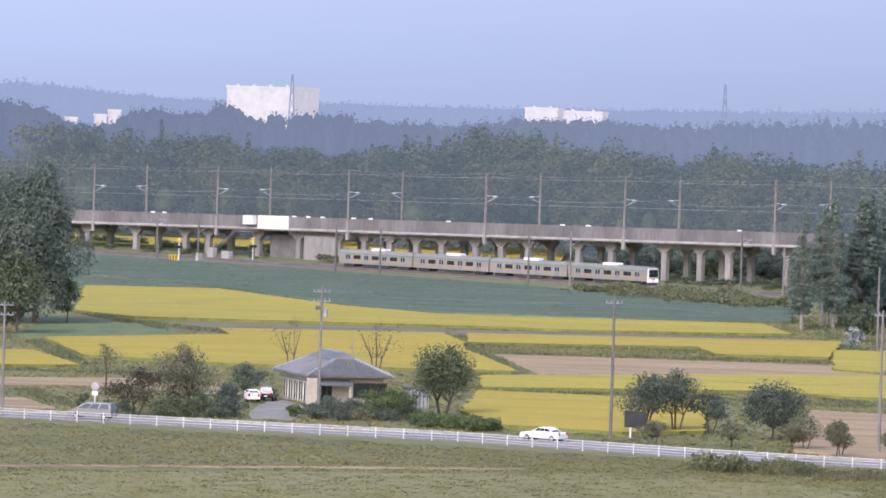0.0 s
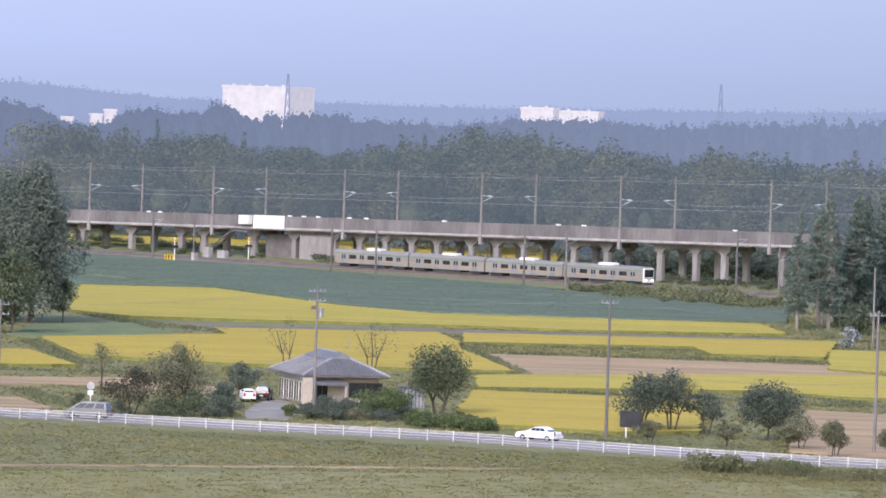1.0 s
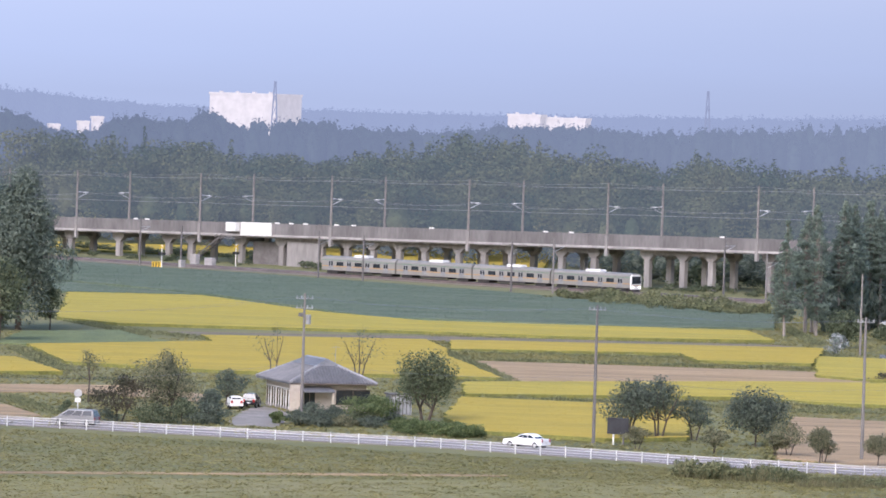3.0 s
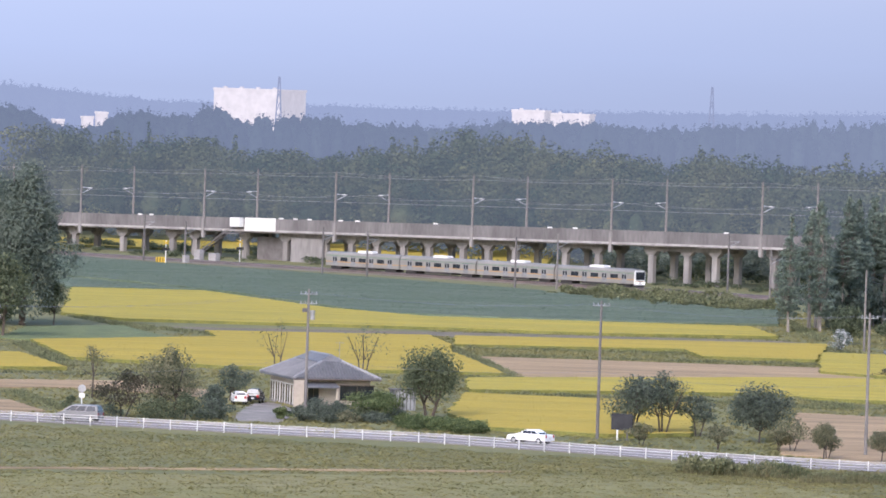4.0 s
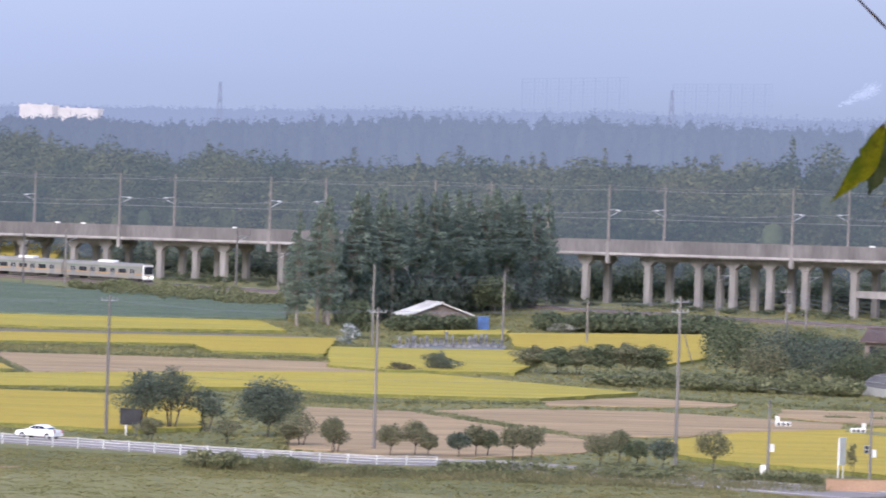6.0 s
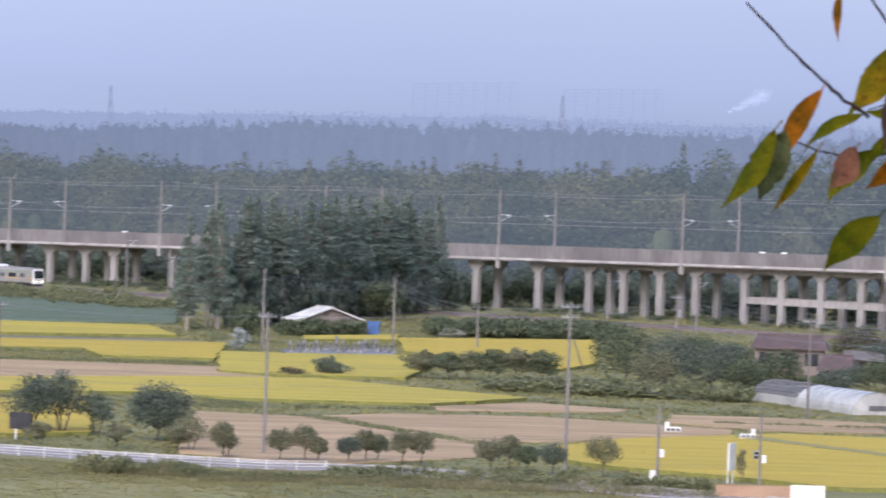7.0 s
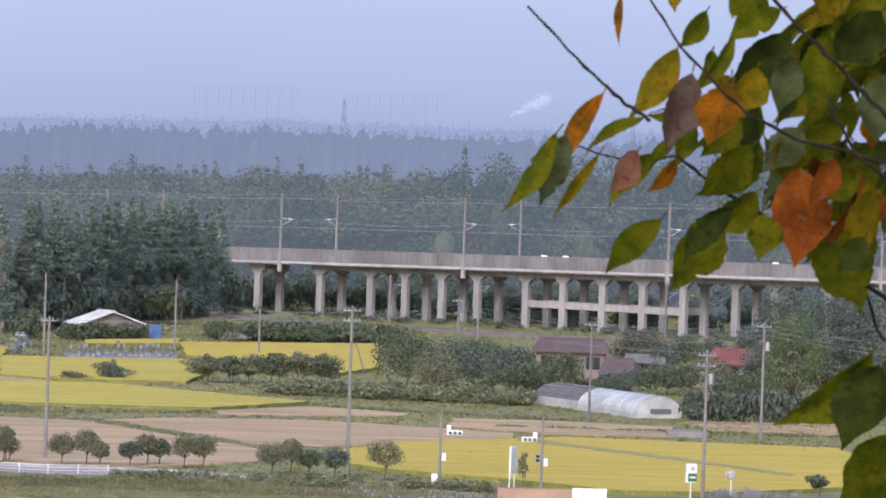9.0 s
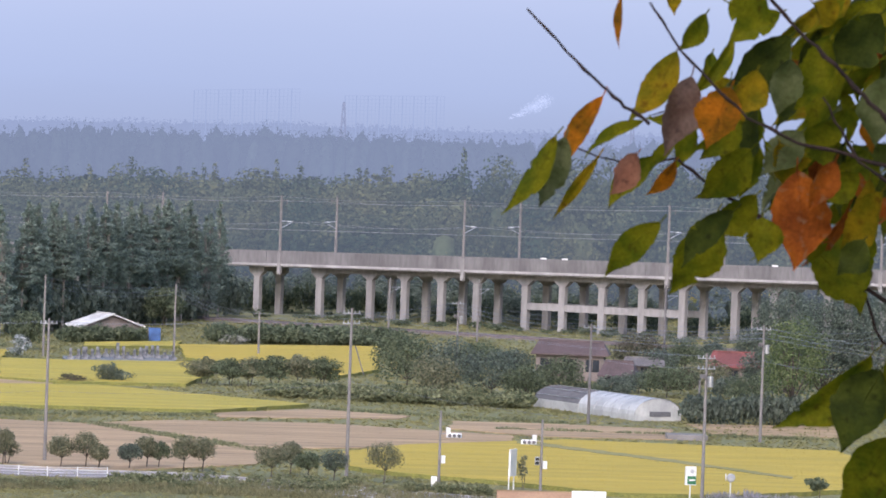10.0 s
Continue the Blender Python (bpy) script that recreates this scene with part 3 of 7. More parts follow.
# small box rooms and the stair by the white panel
part("abutment_wall", Geo().box((-40.29, 1.3, -0.3), (-31.43, 2.2, TOP0 - 4.2)), concrete, viaduct)
part("abutment_wall", Geo().box((-52.18, 3.4, -0.3), (-42.07, 3.8, TOP0 - 4.4)), dark_pole, viaduct)
sa, sb = -52.32, -43.51
part("noise_panel", Geo().box((sa, -0.12, TOP0 - 2.5), (sb, 0.055, TOP0 + 0.15), GRADE), white, viaduct, "blank white panel on the parapet")
part("stair_landing", Geo().box((sa - 4.6, -1.6, TOP0 - 3.2), (sa - 0.1, -0.02, TOP0 - 3.0), GRADE), dark_pole, viaduct)
part("stair_booth", Geo().box((sa - 3.2, -1.2, TOP0 - 1.7), (sa - 0.4, -0.02, TOP0 + 0.1), GRADE), white, viaduct, "small white stair booth")
g = Geo()
for k in range(14):
    g.box((sa - 4.6 - k * 0.62, -1.5, TOP0 - 3.8 - k * 0.38), (sa - 3.9 - k * 0.62, -0.3, TOP0 - 3.68 - k * 0.38))
for y in (-1.6, -0.25):
    g.tube([(sa - 4.2, y, TOP0 - 3.6), (sa - 13.0, y, 0.0)], 0.12, 6)
    g.tube([(sa - 4.2, y, TOP0 - 2.6), (sa - 13.0, y, 1.0)], 0.05, 5)
part("steel_stair", g, dark_pole, viaduct)

# catenary masts along both parapets
near_masts = [-101.62, -64.56, -26.76, 11.14, 47.85, 85.80, 125.62, 165.74, 206.14, 249.15, 291.83]
near_masts = [near_masts[0] - 37.5, near_masts[0] - 75] + near_masts
near_masts.sort()


def mast(s, across, side, tall_by):
    base = on_viaduct(s, across, TOP0 - 3.2 + GRADE * s)
    ob = thing("catenary_mast", "weathered grey concrete catenary mast with steel bracket arms", "mast", *base, VIA_TURN, group="viaduct masts")
    h = tall_by
    part("mast", Geo().tube([(0, 0, 0), (0, 0, h)], [0.29, 0.2], 9), pole_mat, ob)
    part("foot_block", Geo().cbox((-0.36, -0.3 if side > 0 else -0.32, -0.9), (0.36, 0.32, 2.9), 0.05), concrete, ob)
    g = Geo()
    d = side
    for z in (h - 4.4,):
        g.tube([(0, 0, z), (d * 0.9, d * 2.3, z - 0.1)], 0.08, 6)
        g.tube([(0, 0, z - 1.3), (d * 0.9, d * 2.3, z - 0.1)], 0.085, 6)
        g.tube([(0, 0, z + 0.1), (d * 0.45, d * 1.1, z)], 0.05, 6)
    part("bracket_arm", g, steel, ob)
    g = Geo().tube([(0, 0, h - 0.8), (d * 0.4, d * 1.1, h - 0.8)], 0.05, 6).tube([(d * 0.4, d * 1.1, h - 1.5), (d * 0.4, d * 1.1, h - 0.5)], 0.06, 6)
    part("feeder_arm", g, dark_pole, ob)
    part("insulator", Geo().tube([(d * 0.5, d * 1.25, h - 4.5), (d * 0.75, d * 1.9, h - 4.48)], 0.11, 8), white, ob)
    part("lightning_rod", Geo().tube([(0, 0, h - 0.05), (0, 0, h + 0.5)], [0.05, 0.02], 5), dark_pole, ob)


MAST_H = 12.9
for s in near_masts:
    mast(s, 0.12, 1, MAST_H)
    mast(s + 3.6, W - 0.12, -1, MAST_H)


def wire(points, sag, radius, cuts=8):
    """A hanging wire through the points, sagging between them."""
    p = []
    for a, b in zip(points[:-1], points[1:]):
        for i in range(cuts):
            t = i / cuts
            p.append(tuple(a[j] + (b[j] - a[j]) * t - (sag * 4 * t * (1 - t) if j == 2 else 0) for j in range(3)))
    p.append(points[-1])
    return Geo().tube(p, radius, 4)


WIRES = ((1.0, MAST_H - 0.8, 0.35), (2.6, MAST_H - 4.5, 0.8), (2.6, MAST_H - 6.0, 0.05), (0.15, MAST_H - 0.1, 0.5), (W - 1.0, MAST_H - 0.8, 0.35), (W - 2.6, MAST_H - 4.5, 0.8), (W - 2.6, MAST_H - 6.0, 0.05))
for across, z, sag in WIRES:
    pts = [on_viaduct(s, across, TOP0 - 3.2 + z + GRADE * s) for s in near_masts]
    ob = new("catenary_wire", wire(pts, sag, 0.022, 6).mesh("catenary_wire", wire_mat))
    tagged(ob, "thin grey overhead catenary wire between viaduct masts", "wire", "catenary wires")
# small white lamps along the parapet
for s in (-42.06, -38.01, -33.98, -25.18, -20.41, 1.16, 31.79, 38.47, 77.12, 223.25, 227.78, 270.87, -80.21, -83.61):
    ob = thing("parapet_sign", "small white strip on the viaduct parapet", "sign", *on_viaduct(s, 0.15, TOP0 + GRADE * s), VIA_TURN, group="parapet strips")
    part("plate", Geo().box((-0.6, -0.05, 0.0), (0.6, 0.05, 0.28)), white, ob)

# ---- local railway track in front of the viaduct ----
TRK_Y, TRK_TURN = 1162.35, -46.13
track = thing("railway_track", "single railway track on brown ballast", "railway", 0, TRK_Y, 0, TRK_TURN, kind="structure")
g = Geo()
g.loft([[(x, -2.6, -0.05), (x, 2.6, -0.05), (x, 1.6, 0.35), (x, -1.6, 0.35)] for x in (-220, 360)])
part("ballast_bed", g, ballast, track)
for y in (-0.53, 0.53):
    part("rail", Geo().box((-220, y - 0.04, 0.36), (360, y + 0.04, 0.5)), dark_pole, track)
g = Geo().prism([(-220, -9), (360, -6), (360, -2.4), (-220, -2.4)], -0.05, 0.05)
part("cess", g, soil, track)


# ---- fields (plan corners in metres) ----
R1 = 0.45
field("rice_field", "ripe yellow rice field", "rice field", [(-59.04, 1029.43), (-37.17, 1033.26), (-15.98, 972.48), (0.33, 947.99), (49.25, 949.84), (51.62, 912.88), (26.34, 903.32), (0.36, 905.59), (-27.07, 902.41), (-44.41, 901.01), (-54.25, 917.36)], R1, rice_green)
field("rice_field", "ripe golden rice field with faint rows", "rice field", [(-52.35, 820.20), (-28.47, 848.18), (-31.05, 867.78), (0.38, 876.70), (3.33, 844.35), (3.28, 824.45), (9.86, 763.93), (-3.06, 762.65), (-24.84, 759.79), (-44.18, 771.24)], R1, rice)
field("rice_field", "narrow strip of golden ripe rice", "rice field", [(3.90, 877.46), (57.60, 889.30), (52.18, 833.81), (36.98, 833.29), (35.44, 855.53), (3.80, 846.56)], R1, rice)
field("rice_field", "small yellow rice field by the big trees", "rice field", [(-65.06, 778.97), (-51.01, 781.00), (-43.00, 744.09), (-61.27, 734.34)], R1, rice)
field("stubble_field", "harvested pale brown rice stubble field", "stubble field", [(6.69, 818.21), (27.22, 817.64), (52.93, 815.74), (57.80, 796.55), (55.43, 778.06), (11.12, 758.80)], 0.12, stubble)
field("rice_field", "greenish yellow rice field", "rice field", [(5.19, 750.46), (46.44, 778.48), (61.72, 782.75), (84.86, 746.23), (70.82, 724.32), (49.50, 724.11), (37.75, 732.64), (5.02, 719.62)], R1, rice_green)
field("rice_field", "deep golden ripe rice field beside the road", "rice field", [(4.47, 712.51), (18.32, 708.25), (30.40, 704.32), (27.47, 640.74), (18.82, 633.81), (5.59, 640.97), (2.44, 666.85)], R1, rice)
field("stubble_field", "harvested brown rice stubble field with straw", "stubble field", [(41.68, 696.55), (52.83, 692.36), (64.69, 704.26), (81.85, 707.13), (101.56, 690.15), (98.40, 668.39), (73.10, 651.41), (65.00, 619.25), (47.54, 599.20), (35.21, 614.13)], 0.12, stubble)
field("soil_patch", "dry brownish bare patch at a field edge", "bare soil", [(71.17, 724.53), (85.02, 740.95), (95.24, 730.17), (92.90, 722.40), (70.83, 714.15)], 0.1, stubble)
field("rice_field", "bright yellow ripe rice field", "rice field", [(74.12, 636.33), (85.58, 659.29), (105.73, 678.76), (134.59, 670.35), (133.13, 638.76), (121.08, 596.76), (107.30, 582.76), (96.21, 581.69), (86.40, 596.55), (77.68, 606.31), (73.26, 616.46)], R1, rice)
field("rice_field", "yellow rice field beside the graves", "rice field", [(54.42, 858.89), (63.72, 857.80), (81.56, 864.14), (81.50, 830.68), (74.14, 792.19), (57.32, 789.81), (50.66, 798.31)], R1, rice_green)
field("rice_field", "yellow rice field behind the bushes", "rice field", [(85.60, 927.64), (117.49, 944.01), (106.89, 855.42), (98.36, 831.12), (81.99, 877.42)], R1, rice)
field("rice_field", "yellow rice strip behind the graveyard", "rice field", [(71.21, 925.71), (86.84, 941.31), (84.99, 920.96), (70.04, 910.35)], R1, rice_green)
field("leek_field", "wide blue-green leek field in rows", "vegetable field", [(-77.11, 1222.68), (-52.16, 1187.23), (-34.33, 1169.29), (14.83, 1101.58), (27.20, 1074.17), (58.01, 1030.13), (54.30, 963.08), (32.09, 953.88), (10.42, 956.59), (-7.90, 959.93), (-33.07, 1034.33), (-51.91, 1072.81), (-69.29, 1100.33)], 0.4, leek)
field("leek_field", "narrow green vegetable strip", "vegetable field", [(-67.95, 1095.05), (-52.54, 1065.93), (-36.10, 1040.08), (-60.34, 1034.01)], 0.35, leek)
field("grass_field", "dark green grass patch among rice", "grass field", [(-56.01, 867.92), (-43.32, 882.54), (-37.26, 854.86), (-29.76, 841.44), (-51.54, 822.67), (-57.13, 827.63)], 0.2, bank)
field("soil_strip", "brown bare strip between two rice fields", "bare soil", [(-37.03, 885.62), (0.37, 897.15), (51.06, 904.23), (57.18, 896.88), (0.38, 882.73), (-31.58, 869.37)], 0.06, soil)
field("stubble_field", "brown stubble strip beside the road", "stubble field", [(-54.29, 713.24), (-35.88, 721.43), (-22.81, 704.21), (-24.84, 689.98), (-39.94, 701.02), (-52.89, 695.19)], 0.1, stubble)
field("stubble_field", "orange-brown stubble corner", "stubble field", [(-51.00, 670.92), (-44.91, 671.09), (-39.59, 649.59), (-48.91, 643.95)], 0.1, stubble)
field("rice_field", "yellow rice field behind the viaduct", "rice field", [(-81.64, 1351.20), (-41.27, 1357.74), (28.45, 1385.09), (22.47, 1223.17), (-16.67, 1276.55), (-39.01, 1285.20), (-78.03, 1292.23)], R1, rice)
field("rice_field", "yellow rice patch far behind the viaduct", "rice field", [(223.13, 1306.63), (250.27, 1320.68), (238.53, 1252.14), (214.30, 1247.80)], 0.6, rice)
field("gravel_yard", "pale gravel yard before the house", "yard", [(-20.14, 653.35), (-18.86, 678.81), (-17.17, 684.79), (-14.02, 669.77), (-14.88, 643.12), (-19.85, 644.58)], 0.05, gravel)

# ---- road and guard fence ----
ROAD = [(-56.31, 635.01), (-44.14, 631.33), (-18.30, 621.08), (0.60, 614.62), (25.26, 597.64), (41.67, 589.22), (49.30, 590.64), (81.77, 556.82)]


def offset(line, d):
    out = []
    for k, p in enumerate(line):
        a, b = line[max(0, k - 1)], line[min(len(line) - 1, k + 1)]
        n = math.dist(a, b)
        out.append((p[0] - (b[1] - a[1]) / n * d, p[1] + (b[0] - a[0]) / n * d))
    return out


g = Geo()
near, far = offset(ROAD, 0.8), offset(ROAD, 11.5)
g.loft([[(*a, -0.2), (*b, -0.2), (*b, 0.12), (*a, 0.12)] for a, b in zip(near, far)])
tagged(new("road", g.mesh("road", asphalt)), "pale grey two-lane asphalt country road", "road", kind="structure")
for d0, d1 in ((1.7, 1.85), (9.6, 9.75)):
    a, b = offset(ROAD, d0), offset(ROAD, d1)
    g = Geo().loft([[(*p, 0.122), (*q, 0.122), (*q, 0.127), (*p, 0.127)] for p, q in zip(a, b)])
    tagged(new("road_line", g.mesh("road_line", white)), "white painted road edge line", "road marking", kind="structure")
# kerb on the far side
g = Geo().loft([[(*p, 0.0), (*q, 0.0), (*q, 0.25), (*p, 0.25)] for p, q in zip(offset(ROAD, 11.5), offset(ROAD, 11.7))])
tagged(new("kerb", g.mesh("kerb", ledge_mat)), "low concrete kerb along the road", "kerb", kind="structure")


def along(line, s):
    for a, b in zip(line[:-1], line[1:]):
        d = math.dist(a, b)
        if s <= d:
            return a[0] + (b[0] - a[0]) * s / d, a[1] + (b[1] - a[1]) * s / d, math.degrees(math.atan2(b[1] - a[1], b[0] - a[0]))
        s -= d
    return None


rail_mat = material("fence_rail", (0.55, 0.54, 0.53), 0.5, tint=(0.45, 0.44, 0.43), scale=0.5)
fence = thing("guard_fence", "long white pipe guard fence along the road", "fence")
length = sum(math.dist(a, b) for a, b in zip(ROAD[:7], ROAD[1:7]))
post = Geo().cbox((-0.042, -0.042, -0.2), (0.042, 0.042, 1.1), 0.012).mesh("post", white)
s, STEP = 0.3, 2.95
while s < length:
    x, y, t = along(ROAD, s)
    part("post", post, None, fence, m=pose(x, y, 0, 0, 0, t))
    if s + STEP < length:
        x1, y1, _ = along(ROAD, s + STEP)
        for z in (1.0, 0.74, 0.48):
            part("rail", Geo().tube([(x, y - 0.05, z), (x1, y1 - 0.05, z)], 0.03, 6), rail_mat, fence)
    s += STEP

field("dry_plot", "dry brownish fallow plot before the greenhouse", "bare soil", [(98.77, 720.59), (112.06, 719.91), (123.96, 714.79), (119.93, 691.33), (104.85, 689.74), (96.25, 702.00)], 0.12, stubble)
# dirt path in the foreground meadow
g = Geo().prism(edge_steps([(-41.99, 554.71), (0.63, 571.65), (8.26, 573.86), (8.23, 571.72), (0.63, 568.69), (-41.78, 551.92)], 2.0, 0.15, rng), -0.1, 0.05)
tagged(new("footpath", g.mesh("footpath", stubble)), "narrow dirt path through the meadow", "path", kind="structure")
field("dry_meadow", "yellowish dry meadow in front of the path", "meadow", [(-47.91, 541.88), (0.64, 563.27), (17.08, 571.59), (36.87, 555.53), (65.36, 520.38), (-40.52, 460.08)], 0.03, dry_grass, 3.0, 0.8)


# ---- wood behind the viaduct ----
front, behind = [], []
for row, across in enumerate((78, 96, 116, 138, 165, 200, 240)):
    for s in np.arange(-230, 420, 6.0):
        a = s + rng.normal() * 2.2
        x, y, _ = on_viaduct(a, across + rng.normal() * 5, 0)
        az_deg = math.degrees(math.atan2(x, y))
        if not -5.0 < az_deg < 12.8:
            continue
        h = 21.9 + 4.4 * max(0.0, min(1.0, (a + 20) / 190)) + 6.3 * max(0.0, min(1.0, (a - 90) / 120)) + 2.4 * noise.noise(Vector((a * 0.02, row * 0.6, 1.7)))
        h += 4.2 * max(0.0, 1 - abs(az_deg - 0.5) / 0.8) * (row > 2) + 3.0 * max(0.0, 1 - abs(az_deg + 3.9) / 1.6)
        h -= 2.5 * max(0.0, 1 - abs(az_deg + 1.1) / 0.6)
        h *= 0.8 if row == 0 else 1.0
        (front if row < 4 else behind).append((x, y, h + rng.normal() * 1.2, 14.5 + rng.normal() * 2.4))
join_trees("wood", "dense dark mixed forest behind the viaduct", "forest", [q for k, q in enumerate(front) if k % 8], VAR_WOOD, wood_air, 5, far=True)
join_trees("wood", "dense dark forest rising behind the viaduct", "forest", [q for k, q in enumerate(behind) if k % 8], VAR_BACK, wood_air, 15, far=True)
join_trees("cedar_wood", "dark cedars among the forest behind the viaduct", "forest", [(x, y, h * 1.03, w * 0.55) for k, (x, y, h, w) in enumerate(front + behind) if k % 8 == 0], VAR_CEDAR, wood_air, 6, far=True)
# shrubs along the foot of the viaduct and the line
spots = []
for s in np.arange(-180, 330, 2.2):
    if rng.random() < 0.75:
        x, y, _ = on_viaduct(s + rng.normal(), 15 + rng.random() * 10 + (0 if s > 110 else 3), 0)
        spots.append((x, y, (1.4 if s < 40 else 4.0) * rng.uniform(0.5, 1.4), 4.5 * rng.uniform(0.6, 1.3)))
    x, y, _ = on_viaduct(s + rng.normal(), -4 - rng.random() * 8, 0)
    if rng.random() < (0.5 if s < 60 else 0.85):
        spots.append((x, y, rng.uniform(0.5, 1.6), rng.uniform(2, 4)))
# dark trees and thicket in the shade behind the piers
under = []
for s in np.arange(54, 330, 4.4):
    for across, lo, hi in ((24, 3.0, 6.0), (34, 5.0, 8.5), (47, 6.0, 9.5)):
        x, y, _ = on_viaduct(s - across + rng.normal() * 1.5, across + rng.normal() * 3, 0)
        if not 254 < s < 278:
            under.append((x, y, rng.uniform(lo, hi), rng.uniform(6, 9)))
join_trees("thicket", "dark green thicket in the shade behind the viaduct", "thicket", under, VAR_THICKET, LEAF_DARK, 21, far=True)
VAR_BUSH = [wood_variant(200, 0.115, s + 70, cone=0.0, low=0.0, asp=0.6, solid=0) for s in range(4)]
join_trees("viaduct_scrub", "low green scrub along the viaduct foot", "scrub", spots, VAR_BUSH, LEAF, 7)
spots = []
for k in range(150):
    t = rng.random()
    x0, y0 = (26.96, 1094.66)
    x1, y1 = (58.22, 1029.56)
    w = rng.normal() * 5
    spots.append((x0 + (x1 - x0) * t + w * 0.6, y0 + (y1 - y0) * t + w * 1.6 + 2, rng.uniform(0.6, 1.9), rng.uniform(2, 3.6)))
join_trees("trackside_weeds", "overgrown green and yellowish weeds beside the track", "weeds", spots, VAR_BUSH, WEED, 8)


# ---- groves ----
def cedar_tree(seed, h=24.0):
    ob = tree("cedar_tree", "tall dark green cedar with bare lower trunk", "tree", 0, 0, h, 7.6, low=h * (0.16, 0.5, 0.44, 0.48)[seed], n=1900, size=0.66, leaf=CEDAR, seed=seed, trunk=0.26, group="cedar grove", shell=0.3, tiers=15)
    for c in ob.children:
        if c.name.startswith("trunk"):
            c.data.materials[0] = cedar_bark
    return ob


masters = [cedar_tree(s) for s in range(4)]
gx0, gy0 = (53.6, 938.41)
gx1, gy1 = (95.6, 1044.28)
k = 0
for row in range(5):
    for i in range(13):
        t = (i + 0.2 + 0.6 * rng.random()) / 13
        x = gx0 + (gx1 - gx0) * t + row * 2.6 + rng.normal() * 0.8
        y = gy0 + (gy1 - gy0) * t + row * 6.5 + rng.normal() * 1.5
        h = 19.6 * (0.86 + 0.2 * rng.random()) * (0.9 if i == 0 else 1.0)
        f = h / 24.0
        pick = 0 if (i < 4 and row < 2) or row == 4 else 1 + k % 3
        ob = masters[k] if k < 4 else copy_thing(masters[pick], Matrix())
        ob.matrix_basis = pose(x, y, 0, 0, 0, rng.uniform(0, 360)) @ Matrix.Diagonal((0.95, 0.95, f, 1))
        k += 1
spots = []
for k in range(90):
    t, b = rng.random(), rng.uniform(16, 44)
    spots.append((gx0 + (gx1 - gx0) * t + b * 0.4, gy0 + (gy1 - gy0) * t + b, rng.uniform(3.5, 8.0), rng.uniform(4, 7)))
join_trees("grove_undergrowth", "dark leafy undergrowth within the cedar grove", "undergrowth", spots, VAR_BUSH, LEAF_DARK, 22)
# dark evergreens at the end of the fields
tree("evergreen_tree", "huge dark evergreen tree at the field edge", "tree", -57.14, 875.32, 23.08, 14.75, low=2.0, n=11000, size=0.62, leaf=EVERGREEN, lobes=26, cone=0.35, seed=3, trunk=0.5)
tree("evergreen_tree", "tall dark evergreen behind the huge tree", "tree", -61.91, 884.11, 21.39, 12.09, low=2.0, n=7000, size=0.62, leaf=EVERGREEN, lobes=20, cone=0.3, seed=5, trunk=0.45)
tree("evergreen_tree", "tall dark evergreen behind the huge tree", "tree", -67.32, 871.06, 22.18, 12.71, low=2.0, n=5000, size=0.62, leaf=EVERGREEN, lobes=20, cone=0.3, seed=15, trunk=0.45)
tree("broadleaf_tree", "lighter green broadleaf tree before dark evergreens", "tree", -57.06, 835.27, 11.55, 7.61, low=1.0, n=2600, size=0.6, leaf=LEAF, lobes=14, seed=8)
tree("broadleaf_tree", "small drooping tree at the grove edge", "tree", -52.89, 878.84, 6.40, 6.40, low=1.5, n=900, size=0.5, leaf=LEAF, lobes=9, seed=9, shell=0.2)
tree("broadleaf_tree", "rounded green tree at the cedar grove foot", "tree", 90.78, 1014.45, 6.48, 7.41, low=0.8, n=1500, size=0.6, leaf=LEAF, lobes=14, seed=10, ball=True)
tree("broadleaf_tree", "green bushy tree at the cedar grove foot", "tree", 61.11, 900.78, 5.75, 6.16, low=0.4, n=1500, size=0.5, leaf=LEAF, lobes=12, seed=12, ball=True)
white_leaf = foliage("white_blossom", (0.55, 0.55, 0.56), (0.12, 0.16, 0.12), scale=1.2)
tree("flowering_bush", "bush with pale white blossom by the graves", "bush", 58.29, 875.21, 3.19, 3.19, low=0.1, n=500, size=0.4, leaf=white_leaf, lobes=8, seed=13)

# ---- trees beside the road and the house ----
tree("garden_tree", "brownish thin garden tree beside the road", "tree", -31.35, 644.41, 5.28, 6.16, low=1.1, n=1300, size=0.34, leaf=LEAF_BROWN, lobes=12, seed=21, stems=3, shell=0.15)
tree("garden_tree", "feathery olive-green garden tree", "tree", -26.57, 649.50, 7.51, 7.68, low=1.2, n=2600, size=0.36, leaf=LEAF_OLIVE, lobes=16, seed=22, stems=3, shell=0.25)
tree("sparse_tree", "sparse small tree with few leaves", "tree", -36.62, 682.51, 6.21, 4.35, low=2.4, n=260, size=0.34, leaf=LEAF_OLIVE, lobes=9, seed=23, shell=0.1)
tree("pruned_pine", "dark cloud-pruned garden pine", "tree", -21.56, 685.76, 3.93, 4.49, low=0.9, n=1200, size=0.3, leaf=LEAF_DARK, lobes=7, seed=24, trunk=0.12, shell=0.7)
tree("garden_shrub", "dark green clipped shrub beside the yard", "bush", -22.11, 645.45, 2.41, 4.99, low=0.0, n=1500, size=0.28, leaf=LEAF_DARK, lobes=10, seed=25)
tree("garden_shrub", "dark green rounded garden shrub", "bush", -22.44, 664.64, 2.78, 3.33, low=0.1, n=1300, size=0.28, leaf=LEAF_DARK, lobes=10, seed=26)
tree("garden_shrub", "olive shrub at the roadside", "bush", -27.77, 643.21, 2.23, 4.68, low=0.0, n=1000, size=0.28, leaf=LEAF, lobes=10, seed=27)
